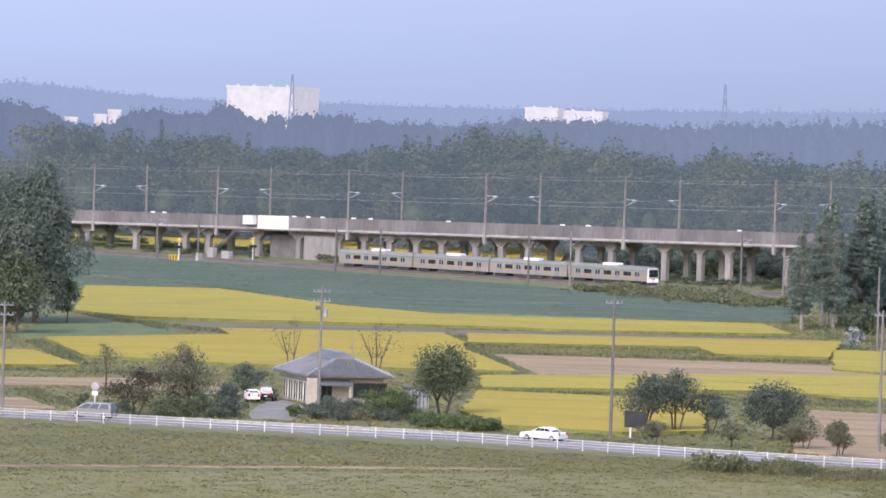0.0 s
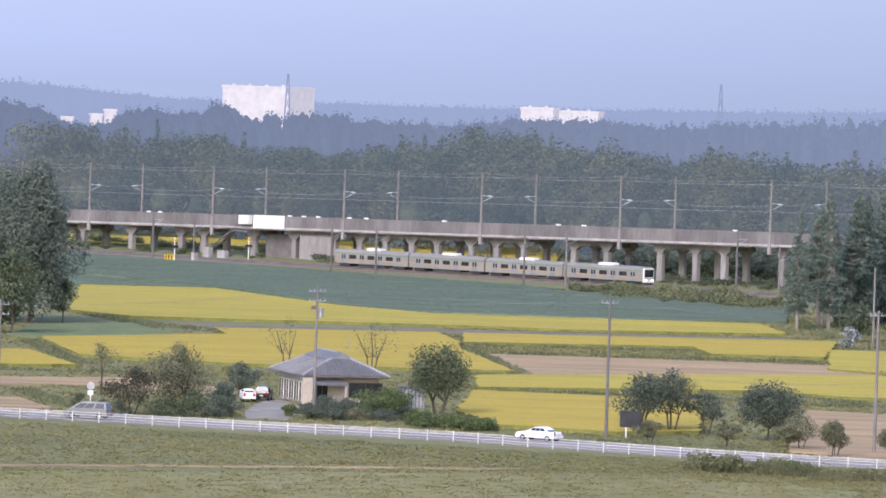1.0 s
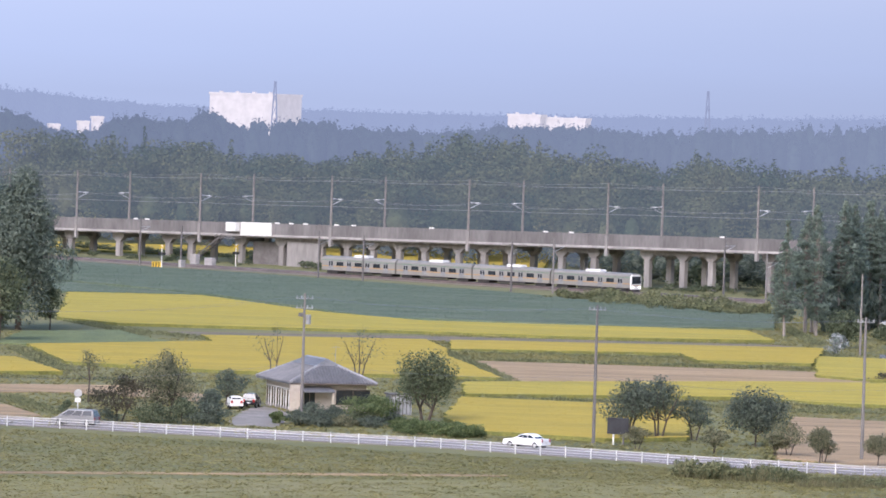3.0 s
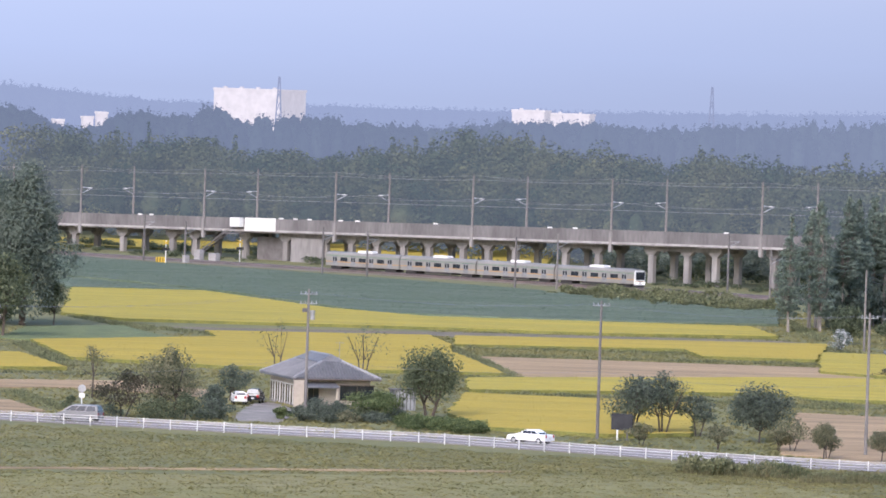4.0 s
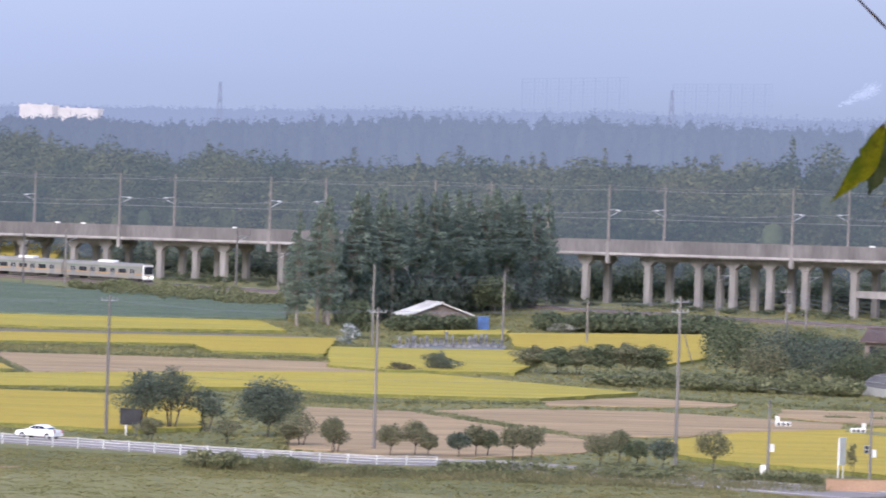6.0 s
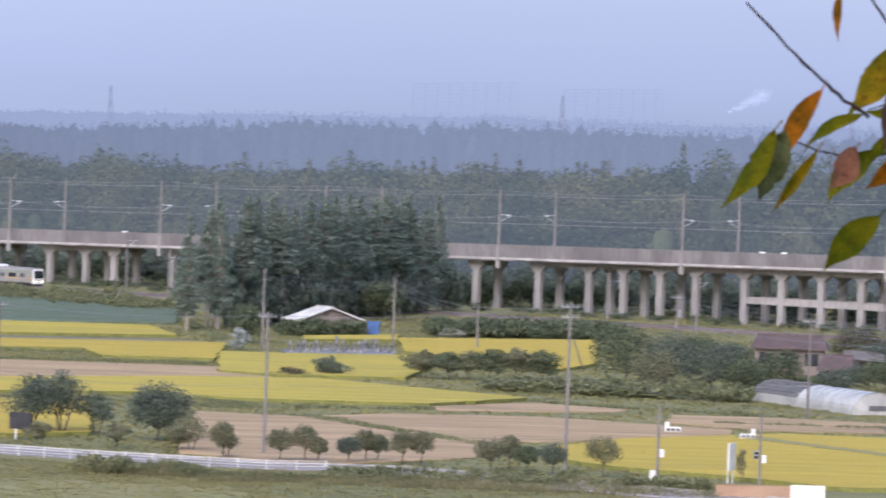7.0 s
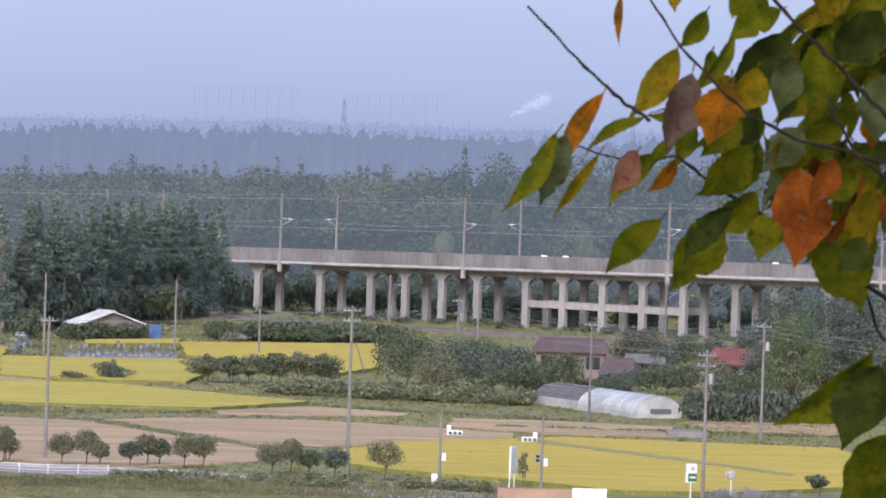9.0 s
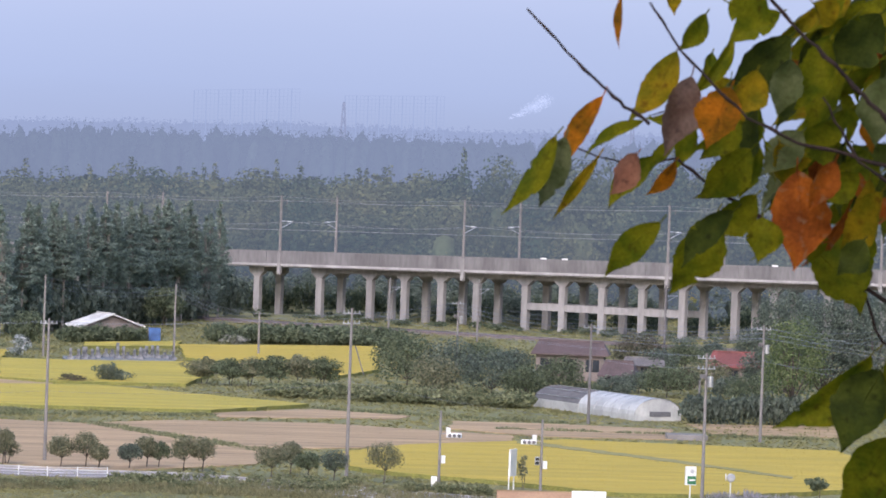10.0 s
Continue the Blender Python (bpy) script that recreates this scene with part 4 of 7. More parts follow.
tree("garden_shrub", "green shrub at the roadside", "bush", -24.91, 644.90, 2.82, 4.11, low=0.0, n=1000, size=0.28, leaf=LEAF, lobes=10, seed=28)
tree("garden_shrub", "small green roadside bush", "bush", -37.58, 657.73, 1.50, 1.80, low=0.0, n=400, size=0.25, leaf=LEAF, lobes=6, seed=29)
tree("garden_shrub", "brownish low roadside bush", "bush", -34.25, 643.79, 1.52, 2.64, low=0.0, n=400, size=0.25, leaf=LEAF_BROWN, lobes=6, seed=30)
tree("garden_shrub", "dark low roadside bush", "bush", -32.43, 642.66, 1.64, 2.34, low=0.0, n=400, size=0.25, leaf=LEAF_DARK, lobes=6, seed=31)
tree("bare_tree", "thin half-bare tree behind the house", "tree", -17.77, 737.85, 7.52, 4.43, low=2.6, n=80, size=0.3, leaf=LEAF_DARK, lobes=9, seed=32, trunk=0.1, stems=2, shell=0.1)
tree("bare_tree", "half-bare leaning tree behind the house", "tree", -7.61, 741.80, 7.29, 6.74, low=2.4, n=150, size=0.3, leaf=LEAF_DARK, lobes=13, seed=33, trunk=0.1, stems=3, shell=0.1)
tree("persimmon_tree", "full round dark green garden tree", "tree", 0.44, 659.94, 7.69, 7.32, low=1.3, n=3600, size=0.36, leaf=LEAF, lobes=20, seed=34, stems=2, trunk=0.2, shell=0.35, ball=True)
for k, (x, y, h, w, lf) in enumerate((
        (-10.89, 648.76, 2.60, 4.25, LEAF_DARK), (-7.12, 678.77, 2.35, 4.94, LEAF_BRIGHT),
        (-4.25, 675.73, 2.09, 3.38, LEAF_BRIGHT), (-12.87, 647.59, 1.77, 3.24, LEAF_DARK),
        (-7.93, 648.29, 1.30, 2.95, LEAF_OLIVE), (-4.98, 648.92, 1.24, 3.54, LEAF_DARK),
        (-14.96, 650.81, 1.36, 1.78, LEAF_BRIGHT), (-9.26, 657.57, 1.74, 2.99, LEAF_DARK), (-11.92, 655.99, 2.09, 3.28, LEAF_DARK), (-6.49, 651.35, 1.54, 2.96, LEAF), (-3.55, 655.32, 1.43, 2.68, LEAF_DARK), (-2.33, 650.47, 1.13, 2.37, LEAF_BRIGHT), (-9.96, 646.00, 1.24, 2.35, LEAF_DARK))):
    tree("garden_shrub", "clipped green shrub in the house garden", "bush", x, y, h, w, low=0.0, n=900, size=0.25, leaf=lf, lobes=9, seed=40 + k, group="house garden shrubs")
tree("garden_tree", "spreading light green shrub before the house", "tree", -5.6, 652.5, 3.3, 6.0, low=1.0, n=2000, size=0.26, leaf=LEAF_BRIGHT, lobes=14, seed=71, stems=3, shell=0.3)
spots = []
for k in range(110):
    t = rng.random()
    a, b = (-2.29, 642.85), (5.67, 635.73)
    spots.append((a[0] + (b[0] - a[0]) * t + rng.normal() * 0.5, a[1] + (b[1] - a[1]) * t + rng.normal() * 1.5, rng.uniform(0.4, 1.5), rng.uniform(0.9, 1.8)))
join_trees("vegetable_patch", "leafy green vegetable patch at the roadside", "plants", spots, VAR_BUSH, LEAF_BRIGHT, 9)
tree("roadside_tree", "spreading airy dark roadside tree", "tree", 21.30, 639.35, 6.46, 6.98, low=1.8, n=2000, size=0.34, leaf=LEAF_DARK, lobes=15, seed=51, stems=3, shell=0.2)
tree("roadside_tree", "spreading airy dark roadside tree", "tree", 24.57, 641.20, 6.77, 7.00, low=2.0, n=2100, size=0.34, leaf=LEAF_DARK, lobes=15, seed=52, stems=3, shell=0.2)
tree("roadside_tree", "smaller airy roadside tree", "tree", 28.34, 643.32, 4.57, 4.98, low=1.4, n=1100, size=0.32, leaf=LEAF_DARK, lobes=11, seed=53, stems=2, shell=0.2)
tree("roadside_tree", "dense dark round roadside tree", "tree", 34.19, 634.19, 6.00, 7.22, low=0.9, n=3800, size=0.34, leaf=LEAF_DARK, lobes=20, seed=54, shell=0.35, ball=True)
for k, (x, y, h, w) in enumerate(((21.69, 621.30, 2.49, 2.71), (29.31, 619.57, 2.65, 3.10), (36.76, 619.72, 3.44, 4.80), (39.64, 609.84, 3.33, 2.33), (35.37, 619.94, 2.54, 2.82))):
    tree("olive_bush", "olive-green bushy sapling beside the road", "bush", x, y, h, w, low=h * 0.25, n=900, size=0.27, leaf=LEAF_OLIVE, lobes=10, seed=60 + k, stems=2, group="roadside saplings", shell=0.25)
for k, (x, y, h, w, lf) in enumerate((
        (44.67, 605.76, 3.20, 2.65, LEAF_OLIVE), (47.19, 606.87, 3.65, 2.55, LEAF_OLIVE), (48.36, 605.54, 2.43, 1.99, LEAF_OLIVE),
        (51.46, 606.90, 2.55, 2.44, LEAF_DARK), (53.41, 609.61, 3.23, 2.23, LEAF_OLIVE), (54.63, 610.15, 2.62, 2.34, LEAF),
        (56.66, 605.48, 3.43, 2.43, LEAF_OLIVE), (58.63, 606.34, 3.44, 2.55, LEAF_OLIVE), (64.49, 597.98, 3.28, 2.95, LEAF_OLIVE),
        (66.86, 602.59, 3.48, 2.20, LEAF_OLIVE), (68.25, 599.57, 2.53, 2.41, LEAF), (70.38, 596.02, 3.00, 2.84, LEAF_DARK),
        (74.97, 593.54, 4.14, 3.48, LEAF_OLIVE), (39.07, 607.00, 3.76, 2.43, LEAF_OLIVE))):
    tree("street_tree", "small round clipped street tree", "tree", x, y, h, w * 1.12, low=h * 0.3, n=1300, size=0.24, leaf=lf, lobes=16, seed=80 + k, trunk=0.07, ball=True, group="row of street trees", shell=0.35)

# ---- bushes and trees of the middle ground ----
tree("dark_bush", "small dark green bush in the rice", "bush", 64.62, 797.37, 2.62, 4.51, low=0.2, n=1000, size=0.35, leaf=LEAF_DARK, lobes=10, seed=101)
tree("grey_bush", "greyish low bush in the rice", "bush", 59.32, 792.58, 1.37, 4.48, low=0.0, n=600, size=0.3, leaf=LEAF_BROWN, lobes=8, seed=102)
for k, (x, y, h, w) in enumerate(((77.40, 801.97, 3.52, 5.13), (80.50, 799.12, 3.72, 5.48), (82.99, 799.05, 3.87, 5.11), (86.09, 797.78, 4.23, 5.84), (89.18, 796.52, 4.52, 5.83), (91.95, 795.07, 4.37, 5.09))):
    tree("orchard_tree", "low spreading orchard tree with dense crown", "tree", x, y, h, w, low=h * 0.3, n=1300, size=0.4, leaf=LEAF if k % 2 else LEAF_OLIVE, lobes=11, seed=110 + k, stems=2, group="orchard row")
spots = []
for k in range(120):
    x0, y0 = (83.74, 766.44)
    x1, y1 = (113.65, 757.70)
    t = rng.random()
    spots.append((x0 + (x1 - x0) * t, y0 + (y1 - y0) * t + abs(rng.normal()) * 12, rng.uniform(0.5, 1.9), rng.uniform(2, 4.5)))
join_trees("hedge_scrub", "mixed green scrub along the field edge", "scrub", spots, VAR_BUSH, WEED, 10)
for k, (x, y, h, w, lf) in enumerate((
        (103.01, 795.43, 8.03, 9.48, LEAF), (108.51, 792.54, 7.20, 8.36, LEAF_DARK), (104.41, 778.23, 5.50, 6.42, LEAF_OLIVE),
        (112.26, 782.71, 6.47, 7.91, LEAF_DARK), (116.08, 778.99, 4.73, 6.44, LEAF), (119.78, 772.38, 6.40, 6.75, LEAF),
        (147.80, 881.50, 5.77, 8.13, LEAF_BROWN), (128.73, 787.62, 3.27, 5.80, LEAF_DARK), (137.90, 800.36, 4.43, 8.12, LEAF),
        (146.83, 821.12, 4.40, 6.82, LEAF_OLIVE), (141.97, 735.32, 13.81, 8.85, LEAF_BRIGHT), (147.93, 746.24, 16.71, 9.68, LEAF_DARK),
        (158.98, 828.25, 15.31, 9.20, LEAF_DARK), (153.72, 745.29, 17.60, 10.38, LEAF_DARK), (144.38, 774.53, 4.65, 7.88, LEAF),
        (136.03, 811.65, 2.99, 5.24, LEAF_DARK), (146.45, 857.48, 4.43, 5.93, LEAF_DARK), (155.22, 886.23, 4.66, 6.54, LEAF), (141.76, 811.85, 3.45, 5.62, LEAF_BROWN),
        (163.71, 910.58, 3.78, 5.05, LEAF_DARK), (146.49, 802.22, 2.96, 5.19, LEAF_DARK), (155.31, 826.09, 5.96, 6.50, LEAF_DARK), (172.88, 926.41, 5.56, 6.85, LEAF_DARK),
        (125.26, 854.74, 3.93, 6.68, LEAF_DARK), (122.37, 865.29, 4.37, 6.75, LEAF), (118.95, 789.51, 3.78, 5.44, LEAF_DARK), (123.33, 774.36, 2.85, 4.99, LEAF))):
    tree("village_tree", "bushy green tree among the farmhouses", "tree", x, y, h, w, low=h * 0.12, n=int(700 + 40 * h * w * 0.5), size=0.42, leaf=lf, lobes=18, seed=130 + k, ball=True, group="village trees")
spots = []
for k in range(170):
    x0, y0 = (92.83, 947.83)
    x1, y1 = (122.78, 949.91)
    t = rng.random()
    spots.append((x0 + (x1 - x0) * t, y0 + (y1 - y0) * t + abs(rng.normal()) * 9, rng.uniform(1.0, 3.0), rng.uniform(2, 4.5)))
for k in range(60):
    x0, y0 = (68.98, 931.84)
    x1, y1 = (80.95, 937.23)
    t = rng.random()
    spots.append((x0 + (x1 - x0) * t, y0 + (y1 - y0) * t + abs(rng.normal()) * 2, rng.uniform(1.2, 2.6), rng.uniform(2, 4)))
join_trees("green_hedge", "thick leafy green hedge before the railway", "hedge", spots, VAR_BUSH, LEAF, 11)
spots = [(*p, rng.uniform(2.8, 3.8), rng.uniform(2.5, 3.5)) for p in [( (129.21, 732.59)[0] + k * 0.62, (129.21, 732.59)[1] + rng.normal() * 0.4 + k * 0.05) for k in range(36)]]
join_trees("tall_hedge", "tall dark clipped hedge beside the greenhouse", "hedge", spots, VAR_BUSH, LEAF_DARK, 12)
# field margins: rough grass along the banks
MARG = [((4.35, 758.68), (32.72, 760.01)), ((4.52, 721.87), (21.87, 719.61)), ((21.20, 719.19), (47.15, 712.33)), ((40.67, 737.24), (49.78, 712.68)), ((42.35, 708.11), (70.65, 719.09)), ((53.11, 696.13), (68.83, 644.95)),
        ((3.33, 844.35), (35.69, 850.21)), ((6.71, 821.71), (51.95, 825.09)), ((3.32, 840.66), (11.24, 757.40)), ((-57.89, 935.33), (-38.72, 869.71)), ((-53.21, 814.07), (-43.07, 754.68)), ((-51.21, 733.94), (-19.88, 736.43)),
        ((-46.14, 689.14), (-37.86, 655.24)), ((-38.88, 693.83), (-33.37, 697.39)), ((55.82, 887.95), (61.04, 836.68)), ((101.22, 665.59), (118.49, 612.61)), ((-43.73, 890.71), (-28.04, 858.23)), ((85.22, 742.14), (112.69, 724.03)), ((101.87, 704.84), (140.78, 701.47)), ((56.24, 998.06), (57.98, 909.60))]
strips = []
for a, b in MARG:
    n = math.dist(a, b)
    ox, oy = 0.25 + 0.9 * abs(b[1] - a[1]) / n, 1.4
    strips.append(((a[0] - ox, a[1] - oy), (b[0] - ox, b[1] - oy), (b[0] + ox, b[1] + oy), (a[0] + ox, a[1] + oy)))
scatter("bank_weeds", "rough grass and weeds on the field banks", "weeds", strips, 9.0, 0.42, 0.1, WEED, 13, 0.6)
# roadside weeds in front of the fence, and the bank on the right
spots = []
for (a, b, n, lo, hi) in (((24.46, 580.43), (28.36, 579.00), 26, 0.5, 1.7), ((28.36, 579.00), (35.66, 577.60), 34, 0.4, 1.4), ((35.45, 574.15), (54.59, 579.93), 40, 0.3, 0.9), ((47.87, 582.24), (82.67, 577.95), 60, 0.4, 1.2), ((49.82, 586.50), (72.22, 588.92), 30, 0.4, 1.1)):
    for k in range(n):
        t = rng.random()
        spots.append((a[0] + (b[0] - a[0]) * t + rng.normal() * 0.3, a[1] + (b[1] - a[1]) * t + rng.normal() * 1.2, rng.uniform(lo, hi), rng.uniform(1.0, 2.2)))
join_trees("roadside_weeds", "tall rank weeds along the road", "weeds", spots, VAR_BUSH, WEED, 14)
# meadow tufts
scatter("meadow_grass", "long green meadow grass beside the road", "grass", [((-42.05, 555.51), (41.01, 565.46), (42.47, 586.16), (-47.69, 628.16)), ((-37.64, 498.55), (37.29, 512.64), (41.13, 567.13), (-41.68, 550.73))], 4.0, 0.14, 0.12, GRASS_BLADE, 31, 2.6)
scatter("meadow_grass", "long green meadow grass beside the road", "grass", [((36.26, 528.40), (92.84, 561.04), (85.21, 580.63), (39.65, 579.53))], 4.0, 0.14, 0.12, GRASS_BLADE, 32, 2.6)
scatter("roadside_grass", "tall rank grass along the road bank", "grass", [((34.61, 568.79), (52.31, 572.32), (53.73, 588.14), (35.32, 580.82)), ((45.82, 569.69), (81.85, 564.67), (84.83, 585.53), (47.19, 587.12))], 6.0, 0.6, 0.07, TALL_WEED, 33, 0.45)
scatter("tall_weeds", "tall feathery weeds overtopping the guard fence", "weeds", [((24.16, 576.87), (34.91, 573.88), (35.32, 580.82), (24.51, 585.66))], 6.0, 1.25, 0.06, TALL_WEED, 34, 0.3)
# rough grass over the open ground between the fields
scatter("valley_grass", "rough uneven grass between fields and railway", "grass", [((0.26, 812.17), (150.86, 724.62), (244.03, 1175.94), (0.10, 975.46)), ((31.25, 568.66), (85.47, 582.41), (115.11, 787.31), (41.34, 759.27)), ((-48.17, 634.38), (44.04, 608.43), (60.07, 835.99), (-66.57, 871.68)), ((95.58, 652.33), (140.75, 673.20), (171.03, 819.35), (115.11, 787.31))], 0.7, 0.26, 0.2, GRASS_BLADE, 35, 1.6, 0.0, 3)
lilac = foliage("lilac_flower", (0.40, 0.36, 0.42), (0.16, 0.18, 0.09), scale=1.0, island=0.4)
scatter("roadside_flowers", "pale lilac wild flowers at the roadside", "flowers", [((102.80, 572.80), (111.77, 574.66), (113.82, 585.34), (105.00, 585.19))], 16.0, 0.7, 0.07, lilac, 36, 0.25)
tree("palm_shrub", "drooping broad-leaved green shrub at the field edge", "bush", 116.21, 586.29, 2.17, 2.61, low=0.9, n=260, size=0.5, leaf=LEAF, lobes=6, seed=201, trunk=0.05)
tree("sunflower_clump", "thin tall withered plants beside a billboard", "plants", 88.03, 590.25, 3.37, 1.30, low=0.8, n=160, size=0.3, leaf=LEAF_OLIVE, lobes=6, seed=202, trunk=0.03, stems=3)
pale = foliage("pampas_plume", (0.36, 0.34, 0.31), (0.16, 0.18, 0.11), scale=0.8)
tree("pampas_clump", "pale plumed grass clump by the hedge", "bush", 95.50, 943.27, 1.72, 3.45, low=0.0, n=500, size=0.4, leaf=pale, lobes=7, seed=203)
field("field_ridge", "grassy ridge path through the rice", "field ridge", [(99.25, 671.21), (100.60, 671.85), (111.95, 641.35), (119.38, 615.73), (118.61, 612.66), (110.88, 636.89), (98.74, 667.68)], 0.5, dry_grass)


# ---- the local train ----
steel_body = material("train_steel", (0.25, 0.235, 0.215), 0.5, 0.1, tint=(0.21, 0.2, 0.185), scale=0.5, vary=0.08, stretch=(0.2, 1, 1))
roof_grey = material("train_roof", (0.22, 0.22, 0.225), 0.7, tint=(0.18, 0.18, 0.185), scale=0.5)
orange = material("orange_band", (0.36, 0.23, 0.1), 0.5, vary=0.06, tint=(0.33, 0.21, 0.1))
green_band = material("green_band", (0.12, 0.22, 0.14), 0.5, vary=0.06)
under = material("underframe", (0.06, 0.055, 0.055), 0.8)
glow = bpy.data.materials.new("headlight")
glow.use_nodes = True
glow.node_tree.nodes["Principled BSDF"].inputs["Emission Color"].default_value = (1.0, 0.9, 0.75, 1)
glow.node_tree.nodes["Principled BSDF"].inputs["Emission Strength"].default_value = 2.0
ts0, ts1 = -27.19, 55.02
PITCH = (ts1 - ts0) / 4
train = thing("train", "stainless steel four-car commuter train with orange band", "train", 0, TRK_Y, 0.5, TRK_TURN)
for c in range(4):
    x0, x1 = ts0 + c * PITCH + 0.2, ts0 + (c + 1) * PITCH - 0.2
    sec = [(-1.38, 0.55), (1.38, 0.55), (1.4, 2.2), (1.34, 2.75), (1.0, 3.08), (0, 3.2), (-1.0, 3.08), (-1.34, 2.75), (-1.4, 2.2)]
    body = part("car_body", Geo().loft([[(x, y, z) for y, z in sec] for x in (x0, x1)]), steel_body, train)
    sec = [(1.02, 3.075), (0.0, 3.2), (-1.02, 3.075), (-0.98, 3.14), (0, 3.27), (0.98, 3.14)]
    part("roof", Geo().loft([[(x, y, z) for y, z in sec] for x in (x0 + 0.1, x1 - 0.1)]), roof_grey, body)
    part("orange_stripe", Geo().box((x0 + 0.05, -1.412, 1.25), (x1 - 0.05, -1.385, 1.42)), orange, body)
    part("green_stripe", Geo().box((x0 + 0.05, -1.412, 2.42), (x1 - 0.05, -1.37, 2.52)), green_band, body)
    n_door = 4
    for d in range(n_door):
        xd = x0 + (x1 - x0) * (d + 0.5) / n_door
        door = part("door", Geo().box((xd - 0.62, -1.418, 0.62), (xd + 0.62, -1.39, 2.36)), roof_grey, body)
        for e in (-0.32, 0.32):
            part("door_window", Geo().box((xd + e - 0.2, -1.425, 1.45), (xd + e + 0.2, -1.417, 2.2)), glass_dark, door)
        if d < n_door - 1:
            xm = xd + (x1 - x0) / n_door / 2
            part("window", Geo().box((xm - 0.95, -1.42, 1.45), (xm + 0.95, -1.39, 2.2)), glass_dark, body)
    xa = (x0 + x1) / 2
    part("air_conditioner", Geo().cbox((xa - 1.9, -0.85, 3.1), (xa + 1.9, 0.85, 3.62), 0.12), white, body, "white roof air conditioner")
    for e in (x0 + 2.6, x1 - 2.6):
        part("bogie", Geo().cbox((e - 1.5, -1.1, 0.02), (e + 1.5, 1.1, 0.5), 0.08), under, body)
        for w in (-0.95, 0.95):
            part("wheel", Geo().tube([(e + w, -0.8, 0.4), (e + w, 0.8, 0.4)], 0.4, 12), under, body)
    part("underfloor_gear", Geo().cbox((xa - 3.6, -1.2, 0.14), (xa + 3.6, 1.2, 0.56), 0.06), under, body)
# cab front
xf = ts1 - 0.19
cab = part("cab_front", Geo().loft([[(x, y * k, z) for y, z in ((-1.38, 0.35), (1.38, 0.35), (1.38, 2.7), (1.0, 3.05), (-1.0, 3.05), (-1.38, 2.7))] for x, k in ((xf, 1.0), (xf + 0.22, 0.94))]), white, train, "white cab front")
part("windscreen", Geo().box((xf + 0.2, -1.12, 1.35), (xf + 0.25, 1.12, 2.72)), glass_dark, cab)
part("front_band", Geo().box((xf + 0.2, -1.15, 0.98), (xf + 0.24, 1.15, 1.12)), orange, cab)
for y in (-0.85, 0.85):
    part("headlight", Geo().box((xf + 0.2, y - 0.28, 0.68), (xf + 0.26, y + 0.28, 0.92)), glow, cab)
part("skirt", Geo().cbox((xf - 0.6, -1.2, -0.15), (xf + 0.1, 1.2, 0.35), 0.06), under, cab)

# masts of the local line
for k, (x, y, h, mt) in enumerate(((-55.56, 1206.87, 9.11, dark_pole), (-47.59, 1207.99, 7.91, dark_pole), (-19.81, 1148.97, 8.98, dark_pole), (-11.57, 1150.63, 8.47, dark_pole),
                                 (15.36, 1111.53, 9.20, dark_pole), (22.87, 1112.57, 9.91, pole_mat), (52.33, 1088.93, 11.58, dark_pole), (59.17, 1077.82, 9.11, pole_mat),
                                 (127.21, 1007.76, 9.33, pole_mat), (139.16, 988.45, 9.98, pole_mat), (152.83, 890.25, 12.48, dark_pole))):
    ob = thing("line_mast", "slim weathered mast of the local railway", "mast", x, y, 0, TRK_TURN, group="local line masts")
    part("mast", Geo().tube([(0, 0, -0.3), (0, 0, h)], [0.2, 0.15], 8), mt, ob)
    part("bracket_arm", Geo().tube([(0, 0, h - 1.6), (0.5, 2.2, h - 1.5)], 0.05, 5).tube([(0, 0, h - 2.5), (0.5, 2.2, h - 1.5)], 0.05, 5), steel, ob)
    part("cross_arm", Geo().box((-0.7, -0.05, h - 0.7), (0.7, 0.05, h - 0.58)), dark_pole, ob)
# level crossing gear and cabinets
yellow = material("crossing_yellow", (0.6, 0.4, 0.03), 0.5)
ob = thing("crossing_barrier", "yellow and black level crossing machine", "barrier", -51.60, 1191.71)
part("housing", Geo().cbox((-0.9, -0.5, 0), (0.9, 0.5, 1.3), 0.1), yellow, ob)
for k in range(3):
    part("black_band", Geo().box((-0.7 + k * 0.55, -0.52, 0.1), (-0.5 + k * 0.55, -0.49, 1.2)), black, ob)
for x, y in ((-50.51, 1189.07), (-37.05, 1211.98)):
    ob = thing("crossing_signal", "white level crossing signal post with lamps", "signal", x, y)
    part("post", Geo().tube([(0, 0, 0), (0, 0, 4.6)], 0.1, 8), white, ob)
    part("lamp_board", Geo().cbox((-0.7, -0.12, 2.6), (0.7, 0.12, 3.1), 0.05), black, ob)
    part("cross_sign", Geo().tube([(-0.6, -0.15, 3.7), (0.6, -0.15, 4.5)], 0.09, 5).tube([(0.6, -0.15, 3.7), (-0.6, -0.15, 4.5)], 0.09, 5), yellow, ob)
for x, y, w, h in ((-44.96, 1210.97, 1.6, 2.4), (-41.83, 1206.60, 2.2, 1.9), (-47.08, 1200.69, 0.8, 1.5)):
    ob = thing("relay_cabinet", "pale grey trackside relay cabinet", "cabinet", x, y, 0, TRK_TURN, group="relay cabinets")
    part("body", Geo().cbox((-w / 2, -0.6, 0), (w / 2, 0.6, h), 0.05), ledge_mat, ob)
    part("plinth", Geo().box((-w / 2 - 0.1, -0.7, -0.1), (w / 2 + 0.1, 0.7, 0.12)), concrete, ob)


